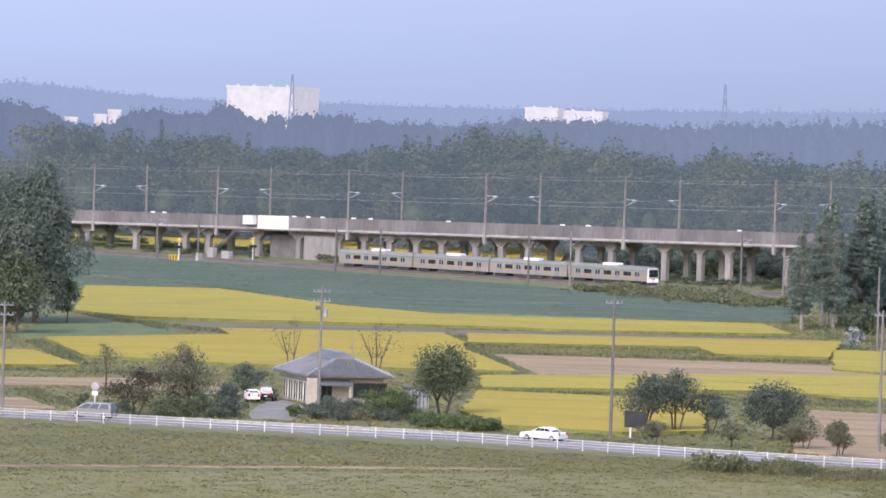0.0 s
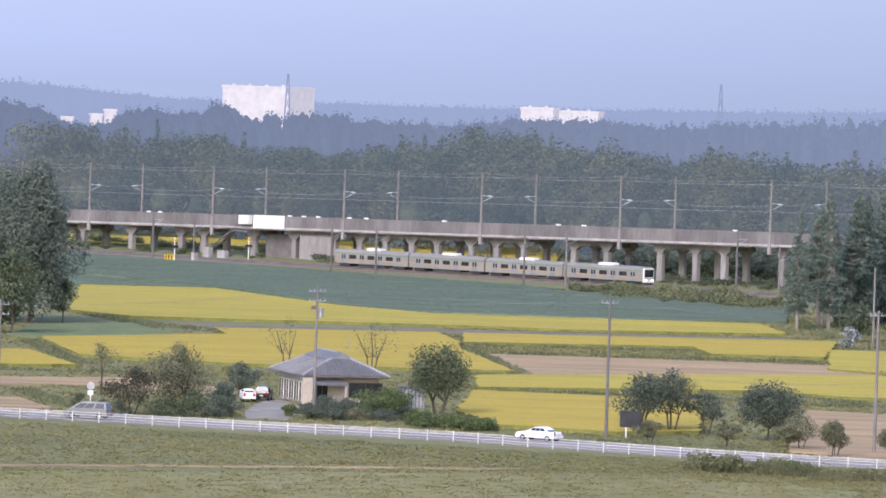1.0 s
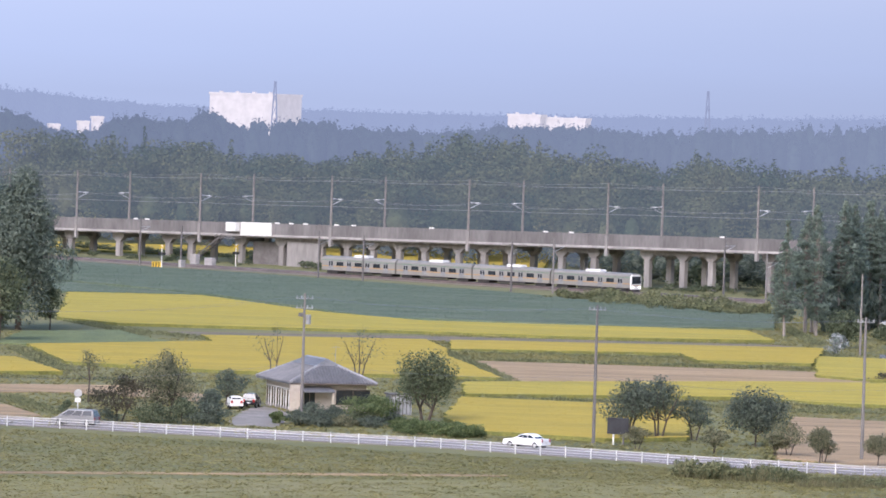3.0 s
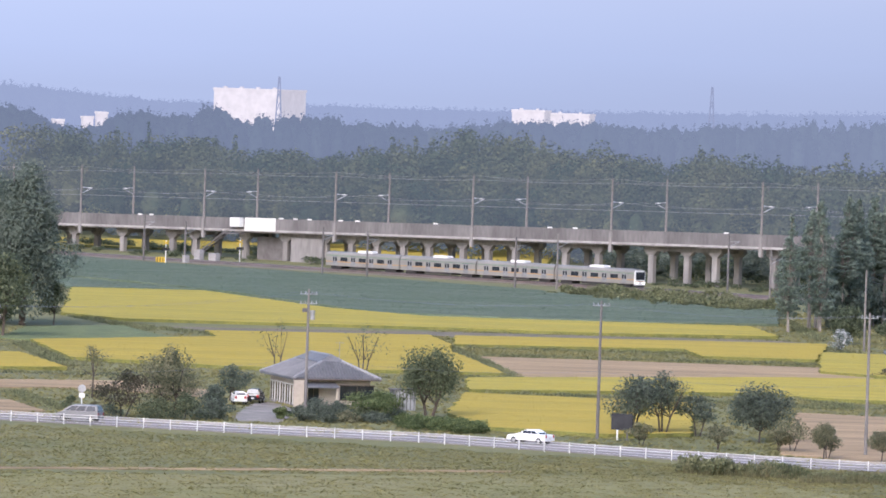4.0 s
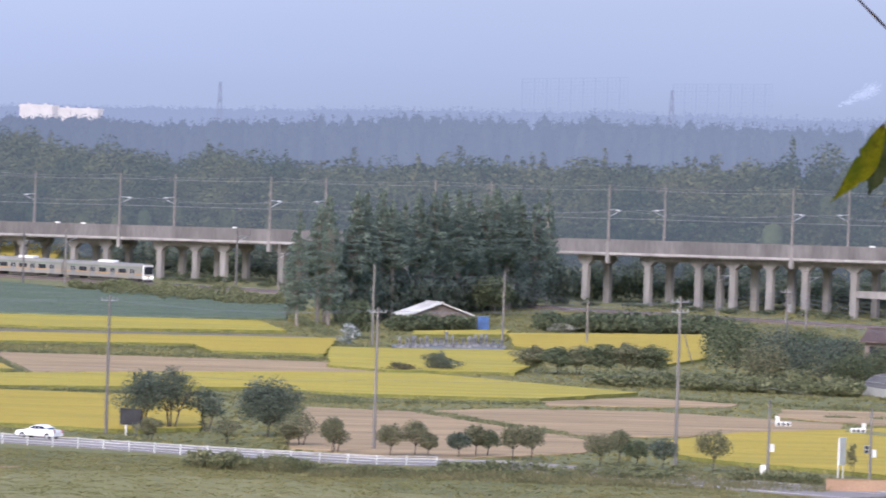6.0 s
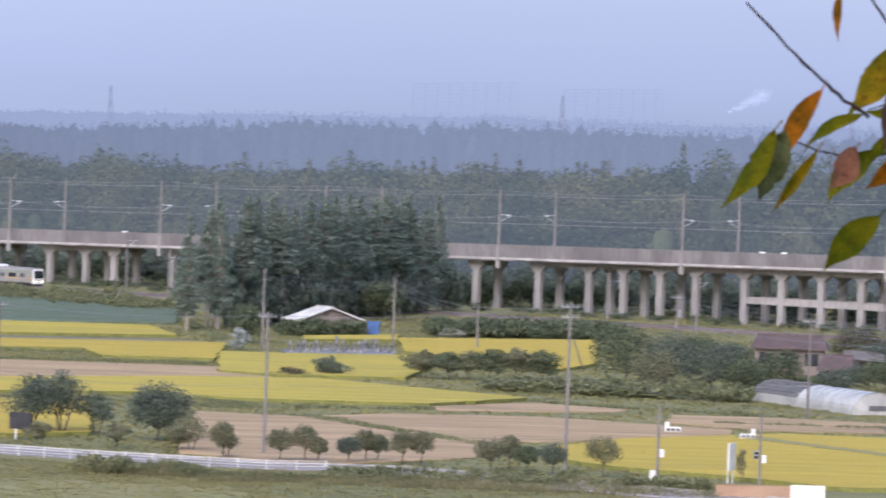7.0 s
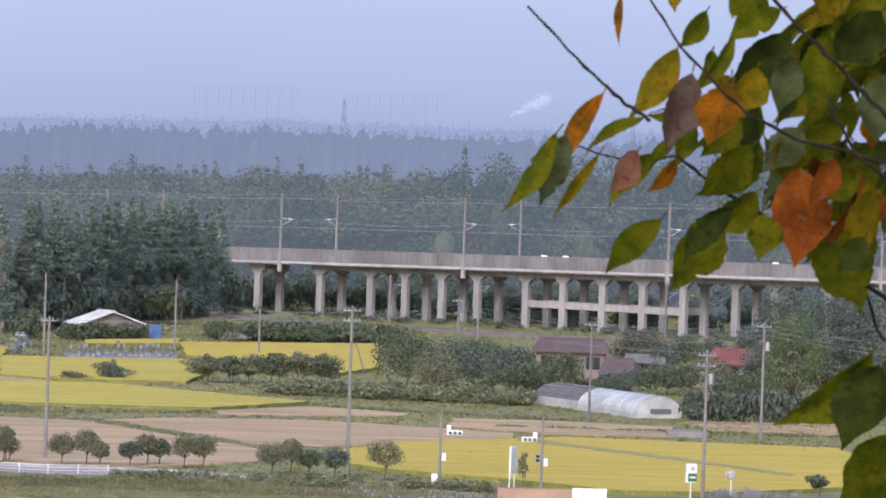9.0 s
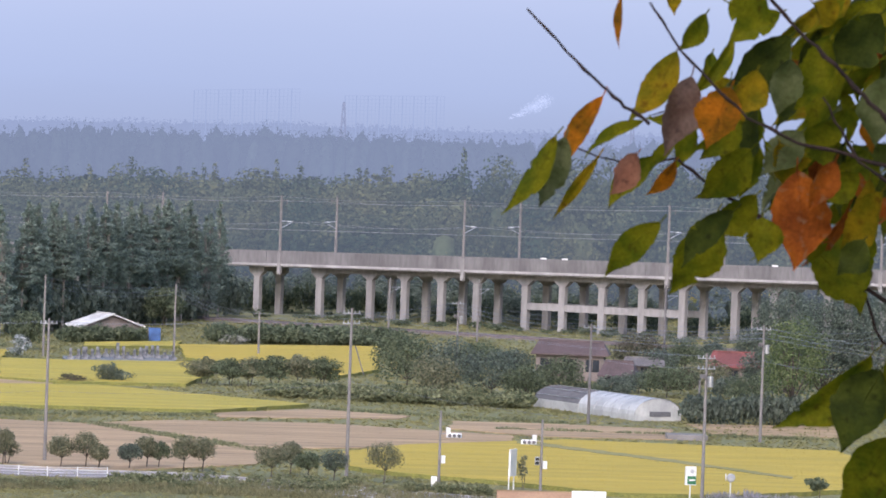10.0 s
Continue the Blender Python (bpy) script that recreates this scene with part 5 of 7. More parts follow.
# ---- utility poles and wires ----
def utility_pole(x, y, h, arms=2, gear=False, turn=20.0, mat=None, label="tall concrete utility pole with cross arms"):
    ob = thing("utility_pole", label, "utility pole", x, y, 0, turn, group="utility poles")
    part("pole", Geo().tube([(0, 0, -0.3), (0, 0, h)], [0.19, 0.12], 9), mat or pole_mat, ob)
    for k in range(arms):
        z = h - 0.5 - 1.0 * k
        arm = part("cross_arm", Geo().box((-0.95, -0.05, z - 0.05), (0.95, 0.05, z + 0.05)), steel, ob)
        for e in (-0.85, -0.35, 0.35, 0.85):
            part("insulator", Geo().tube([(e, 0, z + 0.05), (e, 0, z + 0.3)], [0.06, 0.04], 7), steel, arm)
    if gear:
        part("transformer", Geo().tube([(0.42, -0.1, h - 3.2), (0.42, -0.1, h - 2.2)], 0.28, 10), steel, ob, "grey pole transformer")
        part("switch_box", Geo().cbox((-0.6, -0.25, h - 2.4), (-0.15, 0.2, h - 2.0), 0.04), dark_pole, ob)
    return (x, y, h)


POLES = [utility_pole(-12.56, 652.23, 13.65, 2, True), utility_pole(17.62, 632.11, 14.09, 1, False, 20, dark_pole, "slim grey utility pole with one cross arm"), utility_pole(-44.45, 633.32, 11.93, 2),
         utility_pole(43.88, 616.72, 14.21, 1), utility_pole(72.72, 605.10, 16.47, 2), utility_pole(103.32, 577.89, 14.09, 2, True)]
BACK = [utility_pole(61.76, 877.85, 11.52, 0, False, 10), utility_pole(82.84, 905.73, 10.09, 0, False, 10), utility_pole(94.53, 898.95, 6.65, 0), utility_pole(118.42, 860.99, 10.20, 1, True),
        utility_pole(115.56, 724.24, 11.87, 1, False, 10, dark_pole), utility_pole(130.34, 692.91, 13.26, 1, True), utility_pole(131.09, 737.45, 5.04, 0, False, 0, dark_pole)]


def span(a, b, drop, sag, label="thin overhead power line", side=0.0, radius=0.021):
    p = [(a[0] + side, a[1], a[2] - drop), (b[0] + side, b[1], b[2] - drop)]
    tagged(new("power_line", wire(p, sag, radius, 12).mesh("power_line", line_mat)), label, "wire", "power lines")


for a, b in ((POLES[2], POLES[0]), (POLES[0], POLES[1]), (POLES[1], POLES[3]), (POLES[3], POLES[4]), (POLES[4], POLES[5])):
    for drop, side in ((0.3, -0.8), (0.3, 0.8), (7.2, 0.0)):
        span(a, b, drop, 0.7, side=side, radius=0.011)
for a, b in ((BACK[0], BACK[1]), (BACK[1], BACK[2]), (BACK[2], BACK[3]), (BACK[3], BACK[4]), (BACK[4], BACK[5]), (BACK[3], BACK[5])):
    for drop in (0.3, 0.9, 1.5):
        span(a, b, drop, 0.9)
for drop, sag in ((0.3, 0.5), (0.8, 0.8), (1.4, 0.6), (4.0, 1.0)):
    span(BACK[-3], BACK[-2], drop, sag)
    span(BACK[-2], (166.0, 668.0, 11.5), drop, sag + 0.5)
    span(BACK[-2], (158.0, 742.0, 12.5), drop, sag + 0.3)
ob = thing("pole_stay", "leaning dark wooden strut beside a pole", "strut", 103.43, 844.50)
part("strut", Geo().tube([(0, 0, 0), (-1.3, 0, 4.0)], 0.09, 6), dark_pole, ob)

# ---- the house ----
wall_mat = material("house_render", (0.46, 0.40, 0.33), tint=(0.38, 0.33, 0.28), scale=0.3, fine=10, vary=0.08)
tile_mat = material("grey_roof_tile", (0.15, 0.148, 0.16), 0.55, tint=(0.11, 0.11, 0.12), scale=0.4, fine=8, vary=0.14, spec=0.5)
ridge_mat = material("pale_ridge_tile", (0.27, 0.265, 0.28), 0.5, tint=(0.2, 0.2, 0.21), scale=0.8)
frame_mat = material("brown_frame", (0.14, 0.11, 0.09), 0.5)
hx, hy = (-13.73, 675.92)
HOUSE_TURN = 16.0
HW, HD, HE = 8.0, 12.6, 3.20
house = thing("house", "single-storey house with grey tiled hip roof", "house", hx, hy, 0, HOUSE_TURN)
g = Geo()
g.box((0, 0, 0), (HW, 0.2, HE)).box((0, HD - 0.2, 0), (HW, HD, HE)).box((0, 0.2, 0), (0.2, HD - 0.2, HE)).box((HW - 0.2, 0.2, 0), (HW, HD - 0.2, HE))
part("wall", g, wall_mat, house)
part("plinth", Geo().box((-0.06, -0.06, -0.2), (HW + 0.06, HD + 0.06, 0.35)), concrete, house)
OV, RISE = 0.95, 2.3
e = [(-OV, -OV, HE), (HW + OV, -OV, HE), (HW + OV, HD + OV, HE), (-OV, HD + OV, HE)]
r0, r1 = (HW / 2, 2.2, HE + RISE), (HW / 2, HD - 2.2, HE + RISE)
under_e = [(x, y, HE - 0.18) for x, y, _ in e]
roof = part("roof", Geo().add(e + [r0, r1] + under_e, [(0, 1, 4), (1, 2, 5, 4), (2, 3, 5), (3, 0, 4, 5), (0, 6, 7, 1), (1, 7, 8, 2), (2, 8, 9, 3), (3, 9, 6, 0), (9, 8, 7, 6)]), tile_mat, house)
part("ridge_cap", Geo().tube([r0, r1], 0.28, 8), ridge_mat, roof)
for a, b in ((e[0], r0), (e[1], r0), (e[2], r1), (e[3], r1)):
    part("hip_cap", Geo().tube([a, b], 0.2, 8), ridge_mat, roof)


def tile_roll(p, q):
    up = Vector((0, 0, 0.05))
    part("tile_course", Geo().tube([Vector(p) + up, Vector(q) + up], 0.1, 6), tile_mat, roof)


NR = 30
for k in range(NR):
    t = (k + 0.5) / NR
    x, f = -OV + (HW + 2 * OV) * t, 1 - abs(2 * t - 1)
    tile_roll((x, -OV, HE), (x, -OV + f * (2.2 + OV), HE + f * RISE))
    y = -OV + (HD + 2 * OV) * t
    f = min(1.0, (y + OV) / (2.2 + OV), (HD + OV - y) / (2.2 + OV))
    tile_roll((-OV, y, HE), (-OV + f * (HW / 2 + OV), y, HE + f * RISE))
    tile_roll((HW + OV, y, HE), (HW + OV - f * (HW / 2 + OV), y, HE + f * RISE))
# raised upper gable of the roof
g = Geo().add([(HW / 2 - 1.6, r0[1] - 0.9, HE + RISE - 0.55), (HW / 2 + 1.6, r0[1] - 0.9, HE + RISE - 0.55), (HW / 2, r0[1] - 0.5, HE + RISE + 0.25), (HW / 2 - 1.6, r1[1] + 0.6, HE + RISE - 0.55), (HW / 2 + 1.6, r1[1] + 0.6, HE + RISE - 0.55), (HW / 2, r1[1] + 0.3, HE + RISE + 0.25)],
              [(0, 1, 2), (5, 4, 3), (0, 2, 5, 3), (1, 4, 5, 2), (0, 3, 4, 1)])
part("upper_gable", g, tile_mat, roof)
for x0, x1, z0, z1 in ((1.0, 2.2, 0.5, 2.2), (4.6, 8.4, 0.9, 2.4)):
    w = part("window", Geo().box((x0, -0.05, z0), (x1, 0.01, z1)), glass_dark, house)
    part("frame", Geo().box((x0 - 0.08, -0.09, z1), (x1 + 0.08, 0.0, z1 + 0.1)).box((x0 - 0.08, -0.09, z0 - 0.1), (x1 + 0.08, 0.0, z0)).box(((x0 + x1) / 2 - 0.04, -0.08, z0), ((x0 + x1) / 2 + 0.04, -0.051, z1)), frame_mat, w)
for k in range(5):
    y0 = 1.6 + k * 2.2
    w = part("window", Geo().box((-0.05, y0, 0.2), (0.01, y0 + 1.8, 2.3)), glass_dark, house)
    part("frame", Geo().box((-0.1, y0 - 0.1, 0.1), (-0.001, y0, 2.4)).box((-0.1, y0 + 0.86, 0.2), (-0.051, y0 + 0.94, 2.3)).box((-0.1, y0, 2.3), (-0.001, y0 + 1.8, 2.4)), white, w)
# porch with lean-to roof
part("porch_roof", Geo().loft([[(0.2, -1.9, HE - 1.0), (4.0, -1.9, HE - 1.0), (4.0, -1.9, HE - 0.85), (0.2, -1.9, HE - 0.85)], [(0.2, -0.02, HE - 0.6), (4.0, -0.02, HE - 0.6), (4.0, -0.02, HE - 0.42), (0.2, -0.02, HE - 0.42)]]), tile_mat, house)
for x in (0.35, 3.85):
    part("porch_post", Geo().cbox((x - 0.12, -1.75, 0), (x + 0.12, -1.5, HE - 0.95), 0.03), wall_mat, house)
part("porch_wall", Geo().box((-0.9, -1.2, 0), (0.2, -0.8, HE - 0.2)), wall_mat, house)
part("gutter", Geo().tube([(-OV, -OV - 0.06, HE - 0.1), (HW + OV, -OV - 0.06, HE - 0.1)], 0.07, 6), frame_mat, house)
part("aerial", Geo().tube([(HW * 0.72, HD * 0.4, HE + 1.2), (HW * 0.72, HD * 0.4, HE + 3.8)], 0.03, 5).tube([(HW * 0.72 - 0.5, HD * 0.4, HE + 3.7), (HW * 0.72 + 0.5, HD * 0.4, HE + 3.7)], 0.025, 5), steel, house)
ob = thing("garden_shed", "small grey corrugated garden shed", "shed", -2.47, 676.81, 0, HOUSE_TURN)
part("wall", Geo().box((-1.2, -1, 0), (1.2, 1, 2.2)), steel, ob)
part("roof", Geo().box((-1.4, -1.2, 2.2), (1.4, 1.2, 2.32)), dark_pole, ob)
for k in range(6):
    part("rib", Geo().box((-1.1 + k * 0.42, -1.04, 0.05), (-1.02 + k * 0.42, -0.999, 2.15)), dark_pole, ob)


# ---- cars ----
def vehicle(name, label, x, y, turn, paint, L, W2, Hc, van=False, z=0.12):
    """A car: lofted body with tumblehome, glass house, wheels, lamps. It faces local +x."""
    ob = thing(name, label, "car", x, y, z, turn)
    hood = 0.95 if not van else 1.05
    prof = [(-L / 2, 0.35), (-L / 2 + 0.02, 0.85), (-L / 2 + 0.1, hood), (L / 2 - 1.35 if not van else L / 2 - 0.9, hood), (L / 2 - 0.12, 0.78), (L / 2, 0.55), (L / 2 - 0.03, 0.3)]
    body = part("body", Geo().loft([[(px, yy, pz) for px, pz in prof] for yy in (-W2, -W2 + 0.03, W2 - 0.03, W2)]), paint, ob)
    if van:
        roof_p, base_p = (-L / 2 + 0.25, L / 2 - 1.75), (-L / 2 + 0.06, L / 2 - 0.75)
    else:
        roof_p, base_p = (-L / 2 + 1.5, L / 2 - 2.2), (-L / 2 + 0.7, L / 2 - 1.25)
    def ring(p, yy, z0):
        return [(p[0], -yy, z0), (p[1], -yy, z0), (p[1], yy, z0), (p[0], yy, z0)]
    mid = ((roof_p[0] + base_p[0]) / 2 * 0.9 + roof_p[0] * 0.1, (roof_p[1] + base_p[1]) / 2)
    cabin = part("cabin", Geo().loft([ring(base_p, W2 - 0.06, hood - 0.02), ring(mid, W2 - 0.13, (hood + Hc) / 2), ring(roof_p, W2 - 0.24, Hc - 0.05), ring((roof_p[0] + 0.2, roof_p[1] - 0.25), W2 - 0.4, Hc)]), paint, ob)
    for sgn in (-1, 1):
        for a, b in ((0.06, 0.34), (0.38, 0.64), (0.67, 0.93)):
            def at(t, up):
                p0 = base_p[0] + (base_p[1] - base_p[0]) * t
                p1 = roof_p[0] + (roof_p[1] - roof_p[0]) * t
                return p0 + (p1 - p0) * up
            zz = (hood + 0.06, Hc - 0.13)
            yy = (W2 - 0.015, W2 - 0.16)
            q = [(at(a, 0.1), sgn * yy[0], zz[0]), (at(b, 0.1), sgn * yy[0], zz[0]), (at(b, 0.85), sgn * yy[1], zz[1]), (at(a, 0.85), sgn * yy[1], zz[1])]
            part("side_window", Geo().add(q + [(u, v - sgn * 0.04, w) for u, v, w in q], [(0, 1, 2, 3), (7, 6, 5, 4), (0, 4, 5, 1), (1, 5, 6, 2), (2, 6, 7, 3), (3, 7, 4, 0)]), glass_dark, cabin)
    for i, nm in ((1, "windscreen"), (0, "rear_window")):
        o = 0.03 if i else -0.03
        q = [(base_p[i] * 0.93 + roof_p[i] * 0.07 + o, -W2 + 0.2, hood + 0.05), (base_p[i] * 0.93 + roof_p[i] * 0.07 + o, W2 - 0.2, hood + 0.05), (roof_p[i] + o, W2 - 0.34, Hc - 0.12), (roof_p[i] + o, -W2 + 0.34, Hc - 0.12)]
        part(nm, Geo().add(q + [(u - o * 1.5, v, w) for u, v, w in q], [(0, 1, 2, 3), (7, 6, 5, 4), (0, 4, 5, 1), (1, 5, 6, 2), (2, 6, 7, 3), (3, 7, 4, 0)]), glass_dark, cabin)
    for wx in (-L / 2 + 0.8, L / 2 - 0.85):
        for sgn in (-1, 1):
            w = part("wheel", Geo().tube([(wx, sgn * (W2 - 0.2), 0.31), (wx, sgn * (W2 + 0.02), 0.31)], 0.31, 16), black, ob)
            part("rim", Geo().tube([(wx, sgn * (W2 + 0.0), 0.31), (wx, sgn * (W2 + 0.03), 0.31)], 0.19, 12), steel, w)
    for sgn in (-1, 1):
        part("headlight", Geo().cbox((L / 2 - 0.16, sgn * (W2 - 0.3) - 0.2, 0.58), (L / 2 + 0.005, sgn * (W2 - 0.3) + 0.2, 0.74), 0.03), white, ob)
        part("tail_lamp", Geo().cbox((-L / 2 - 0.015, sgn * (W2 - 0.2) - 0.12, 0.65), (-L / 2 + 0.06, sgn * (W2 - 0.2) + 0.12, 0.95), 0.02), red, ob)
        part("mirror", Geo().cbox((L / 2 - (1.75 if van else 1.95), sgn * (W2 + 0.08) - 0.08, hood), (L / 2 - (1.6 if van else 1.8), sgn * (W2 + 0.08) + 0.08, hood + 0.15), 0.03), paint, ob)
    part("bumper", Geo().cbox((L / 2 - 0.1, -W2 + 0.1, 0.22), (L / 2 + 0.04, W2 - 0.1, 0.42), 0.04), paint, ob)
    part("number_plate", Geo().box((-L / 2 - 0.02, -0.17, 0.5), (-L / 2 + 0.01, 0.17, 0.66)), white, ob)
    return ob


red = material("red_lamp", (0.35, 0.02, 0.02), 0.3)
silver = material("silver_paint", (0.24, 0.24, 0.25), 0.35, 0.2, vary=0.03, scale=0.3, tint=(0.2, 0.2, 0.21))
car_white = material("car_white", (0.82, 0.82, 0.82), 0.25, vary=0.02, tint=(0.8, 0.8, 0.8), spec=0.5)
car_black = material("car_black", (0.015, 0.015, 0.018), 0.2, vary=0.02, spec=0.6)
rd = math.degrees(math.atan2(ROAD[3][1] - ROAD[2][1], ROAD[3][0] - ROAD[2][0]))
rd2 = math.degrees(math.atan2(ROAD[4][1] - ROAD[3][1], ROAD[4][0] - ROAD[3][0]))
vehicle("minivan", "silver minivan driving on the road", -35.14, 632.56, rd + 180, silver, 4.7, 0.86, 1.72, True)
vehicle("sedan", "white sedan driving on the road", 10.62, 618.57, rd2 + 180, car_white, 4.6, 0.87, 1.42)
vehicle("hatchback", "white small car parked beside the house", -20.32, 677.91, 98, white, 3.4, 0.72, 1.42, True, 0.05)
vehicle("hatchback", "black small car parked beside the house", -18.63, 681.40, 82, car_black, 3.6, 0.76, 1.6, True, 0.05)

# ---- signs by the road ----
board_mat = material("dark_board", (0.035, 0.035, 0.04), 0.7)
ob = thing("notice_board", "dark wooden notice board on a white post", "sign", 19.99, 630.37, 0, rd2 + 10)
part("board", Geo().cbox((-1.1, -0.1, 1.09), (1.25, 0.1, 2.75), 0.03), board_mat, ob)
part("post", Geo().cbox((-0.5, -0.08, 0), (-0.34, 0.08, 1.2), 0.02), white, ob)
part("post", Geo().cbox((0.6, -0.08, 0), (0.76, 0.08, 1.2), 0.02), dark_pole, ob)
ob = thing("round_road_sign", "round grey road sign on a white post", "sign", -35.37, 639.80)
part("post", Geo().tube([(0, 0, 0), (0, 0, 3.32)], 0.06, 7), white, ob)
part("disc", Geo().tube([(0, -0.06, 3.09), (0, -0.1, 3.09)], 0.42, 16), steel, ob)
part("plate", Geo().box((-0.3, -0.1, 2.16), (0.3, -0.06, 2.62)), white, ob)


def signal_pole(x, y, h, side, label):
    ob = thing("traffic_signal_pole", label, "traffic signal", x, y)
    part("pole", Geo().tube([(0, 0, -0.3), (0, 0, h)], [0.15, 0.11], 9), pole_mat, ob)
    part("arm", Geo().tube([(0, 0, h * 0.7), (side * 0.8, -0.2, h * 0.72)], 0.05, 6), steel, ob)
    head = part("signal_head", Geo().cbox((side * 1.3 - 0.75, -0.4, h * 0.66), (side * 1.3 + 0.75, -0.12, h * 0.66 + 0.45), 0.08), white, ob)
    for k in (-0.45, 0, 0.45):
        part("visor", Geo().tube([(side * 1.3 + k, -0.4, h * 0.66 + 0.22), (side * 1.3 + k, -0.62, h * 0.66 + 0.2)], 0.16, 10), dark_pole, head)
    part("camera_box", Geo().cbox((side * 0.75 - 0.2, -0.3, h * 0.72), (side * 0.75 + 0.2, 0.05, h * 0.72 + 0.5), 0.05), white, ob)
    part("control_box", Geo().cbox((0.14, -0.25, h * 0.33), (0.55, 0.2, h * 0.33 + 0.75), 0.04), white, ob)
    if side < 0:
        w = part("walk_signal", Geo().cbox((-0.65, -0.3, h * 0.38), (-0.2, 0.0, h * 0.38 + 0.8), 0.04), steel, ob)
        for z in (0.2, 0.58):
            part("lens", Geo().box((-0.6, -0.31, h * 0.38 + z - 0.14), (-0.26, -0.299, h * 0.38 + z + 0.14)), black, w)
    else:
        part("base_cabinet", Geo().cbox((-0.75, -0.35, 0.05), (-0.2, 0.2, 1.2), 0.04), white, ob)


signal_pole(79.51, 587.62, 7.50, 1, "grey traffic signal pole with white signal head")
signal_pole(89.03, 585.53, 7.01, -1, "grey traffic signal pole with pedestrian signal")
ob = thing("billboard", "white billboard seen edge-on on two posts", "sign", 86.79, 588.89, 0, 62)
hb = 3.95
part("panel", Geo().cbox((-0.9, -0.08, hb - 2.6), (0.9, 0.08, hb), 0.02), white, ob)
for x in (-0.7, 0.7):
    part("post", Geo().tube([(x, 0.1, 0), (x, 0.1, hb - 0.2)], 0.07, 7), white, ob)
for k in range(5):
    part("rib", Geo().box((-0.9, 0.081, hb - 2.4 + k * 0.5), (0.9, 0.14, hb - 2.34 + k * 0.5)), steel, ob)
sign_green = material("sign_green", (0.03, 0.14, 0.06), 0.5)
ob = thing("shop_sign", "white and green sign box on a pole", "sign", 102.10, 577.41, 0, 8)
hb = 3.36
part("pole", Geo().tube([(0, 0.1, 0), (0, 0.1, hb - 1.6)], 0.07, 8), white, ob)
box = part("sign_box", Geo().cbox((-0.52, -0.14, hb - 1.75), (0.52, 0.24, hb), 0.03), white, ob)
part("green_panel", Geo().box((-0.36, -0.146, hb - 1.68), (0.5, -0.139, hb - 0.9)), sign_green, box)
part("emblem", Geo().tube([(0.1, -0.145, hb - 0.45), (0.1, -0.15, hb - 0.45)], 0.2, 12), steel, box)
part("text_bar", Geo().box((-0.22, -0.15, hb - 1.35), (0.38, -0.1465, hb - 1.2)), white, box)
ob = thing("traffic_mirror", "round grey convex traffic mirror seen from behind", "mirror", 105.92, 577.27)
hb = 2.40
part("pole", Geo().tube([(0, 0.1, 0), (0, 0.1, hb)], 0.06, 7), white, ob)
part("dish", Geo().tube([(0, 0.0, hb), (0, -0.06, hb), (0, -0.14, hb)], [0.4, 0.42, 0.3], 16), steel, ob)
part("dish_edge_on", Geo().tube([(-0.55, -0.1, hb + 0.05), (-0.45, -0.12, hb + 0.05)], [0.36, 0.3], 14), white, ob)
orange_wall = material("terracotta_wall", (0.34, 0.225, 0.15), 0.8, tint=(0.28, 0.18, 0.12), scale=0.4, fine=10, vary=0.1)
ob = thing("low_wall", "low orange-brown wall at the roadside", "wall", 82.33, 568.04, 0, -2)
part("wall", Geo().box((0, 0, -0.3), (8.61, 0.3, 1.15)), orange_wall, ob)
part("coping", Geo().box((-0.05, -0.05, 1.15 + 0.002), (8.61 + 0.05, 0.35, 1.15 + 0.09)), stubble, ob)
ob = thing("white_board", "row of white board panels at the roadside", "board", 87.94, 559.18, 0, 2)
for k in range(3):
    w = 1.08
    part("panel", Geo().cbox((k * w, 0, 0), (k * w + w - 0.04, 0.08, 1.85), 0.02), white, ob)
ob = thing("concrete_slab", "low flat pale concrete slab in the grass", "slab", 119.58, 692.32, 0, -6)
part("slab", Geo().cbox((0, 0, 0), (4.60, 4.0, 0.64), 0.04), pole_mat, ob)
field("stubble_field", "narrow dry brown field strip", "stubble field", [(128.19, 729.49), (148.55, 733.55), (143.04, 706.12), (127.44, 708.01)], 0.1, stubble)

# ---- greenhouse ----
plastic = material("greenhouse_film", (0.42, 0.42, 0.41), 0.45, tint=(0.29, 0.29, 0.285), scale=0.4, fine=5, vary=0.1, spec=0.5)
# net colour darkened to stand in for the unlit inside of the tunnel
net = material("shade_net", (0.12, 0.12, 0.13), 0.8, tint=(0.085, 0.085, 0.09), scale=0.5)
ga, gb = (125.88, 736.03), (118.04, 765.72)
glen = math.dist(ga, gb)
green = thing("greenhouse", "plastic-covered tunnel greenhouse with torn end", "greenhouse", *ga, 0, math.degrees(math.atan2(gb[1] - ga[1], gb[0] - ga[0])))
gw, gh = 3.05, 2.72


def arch(x, r=1.0):
    return [(x, gw * r * math.cos(a), 0.25 * gh + 0.75 * gh * r * math.sin(a)) for a in np.linspace(0, math.pi, 13)]


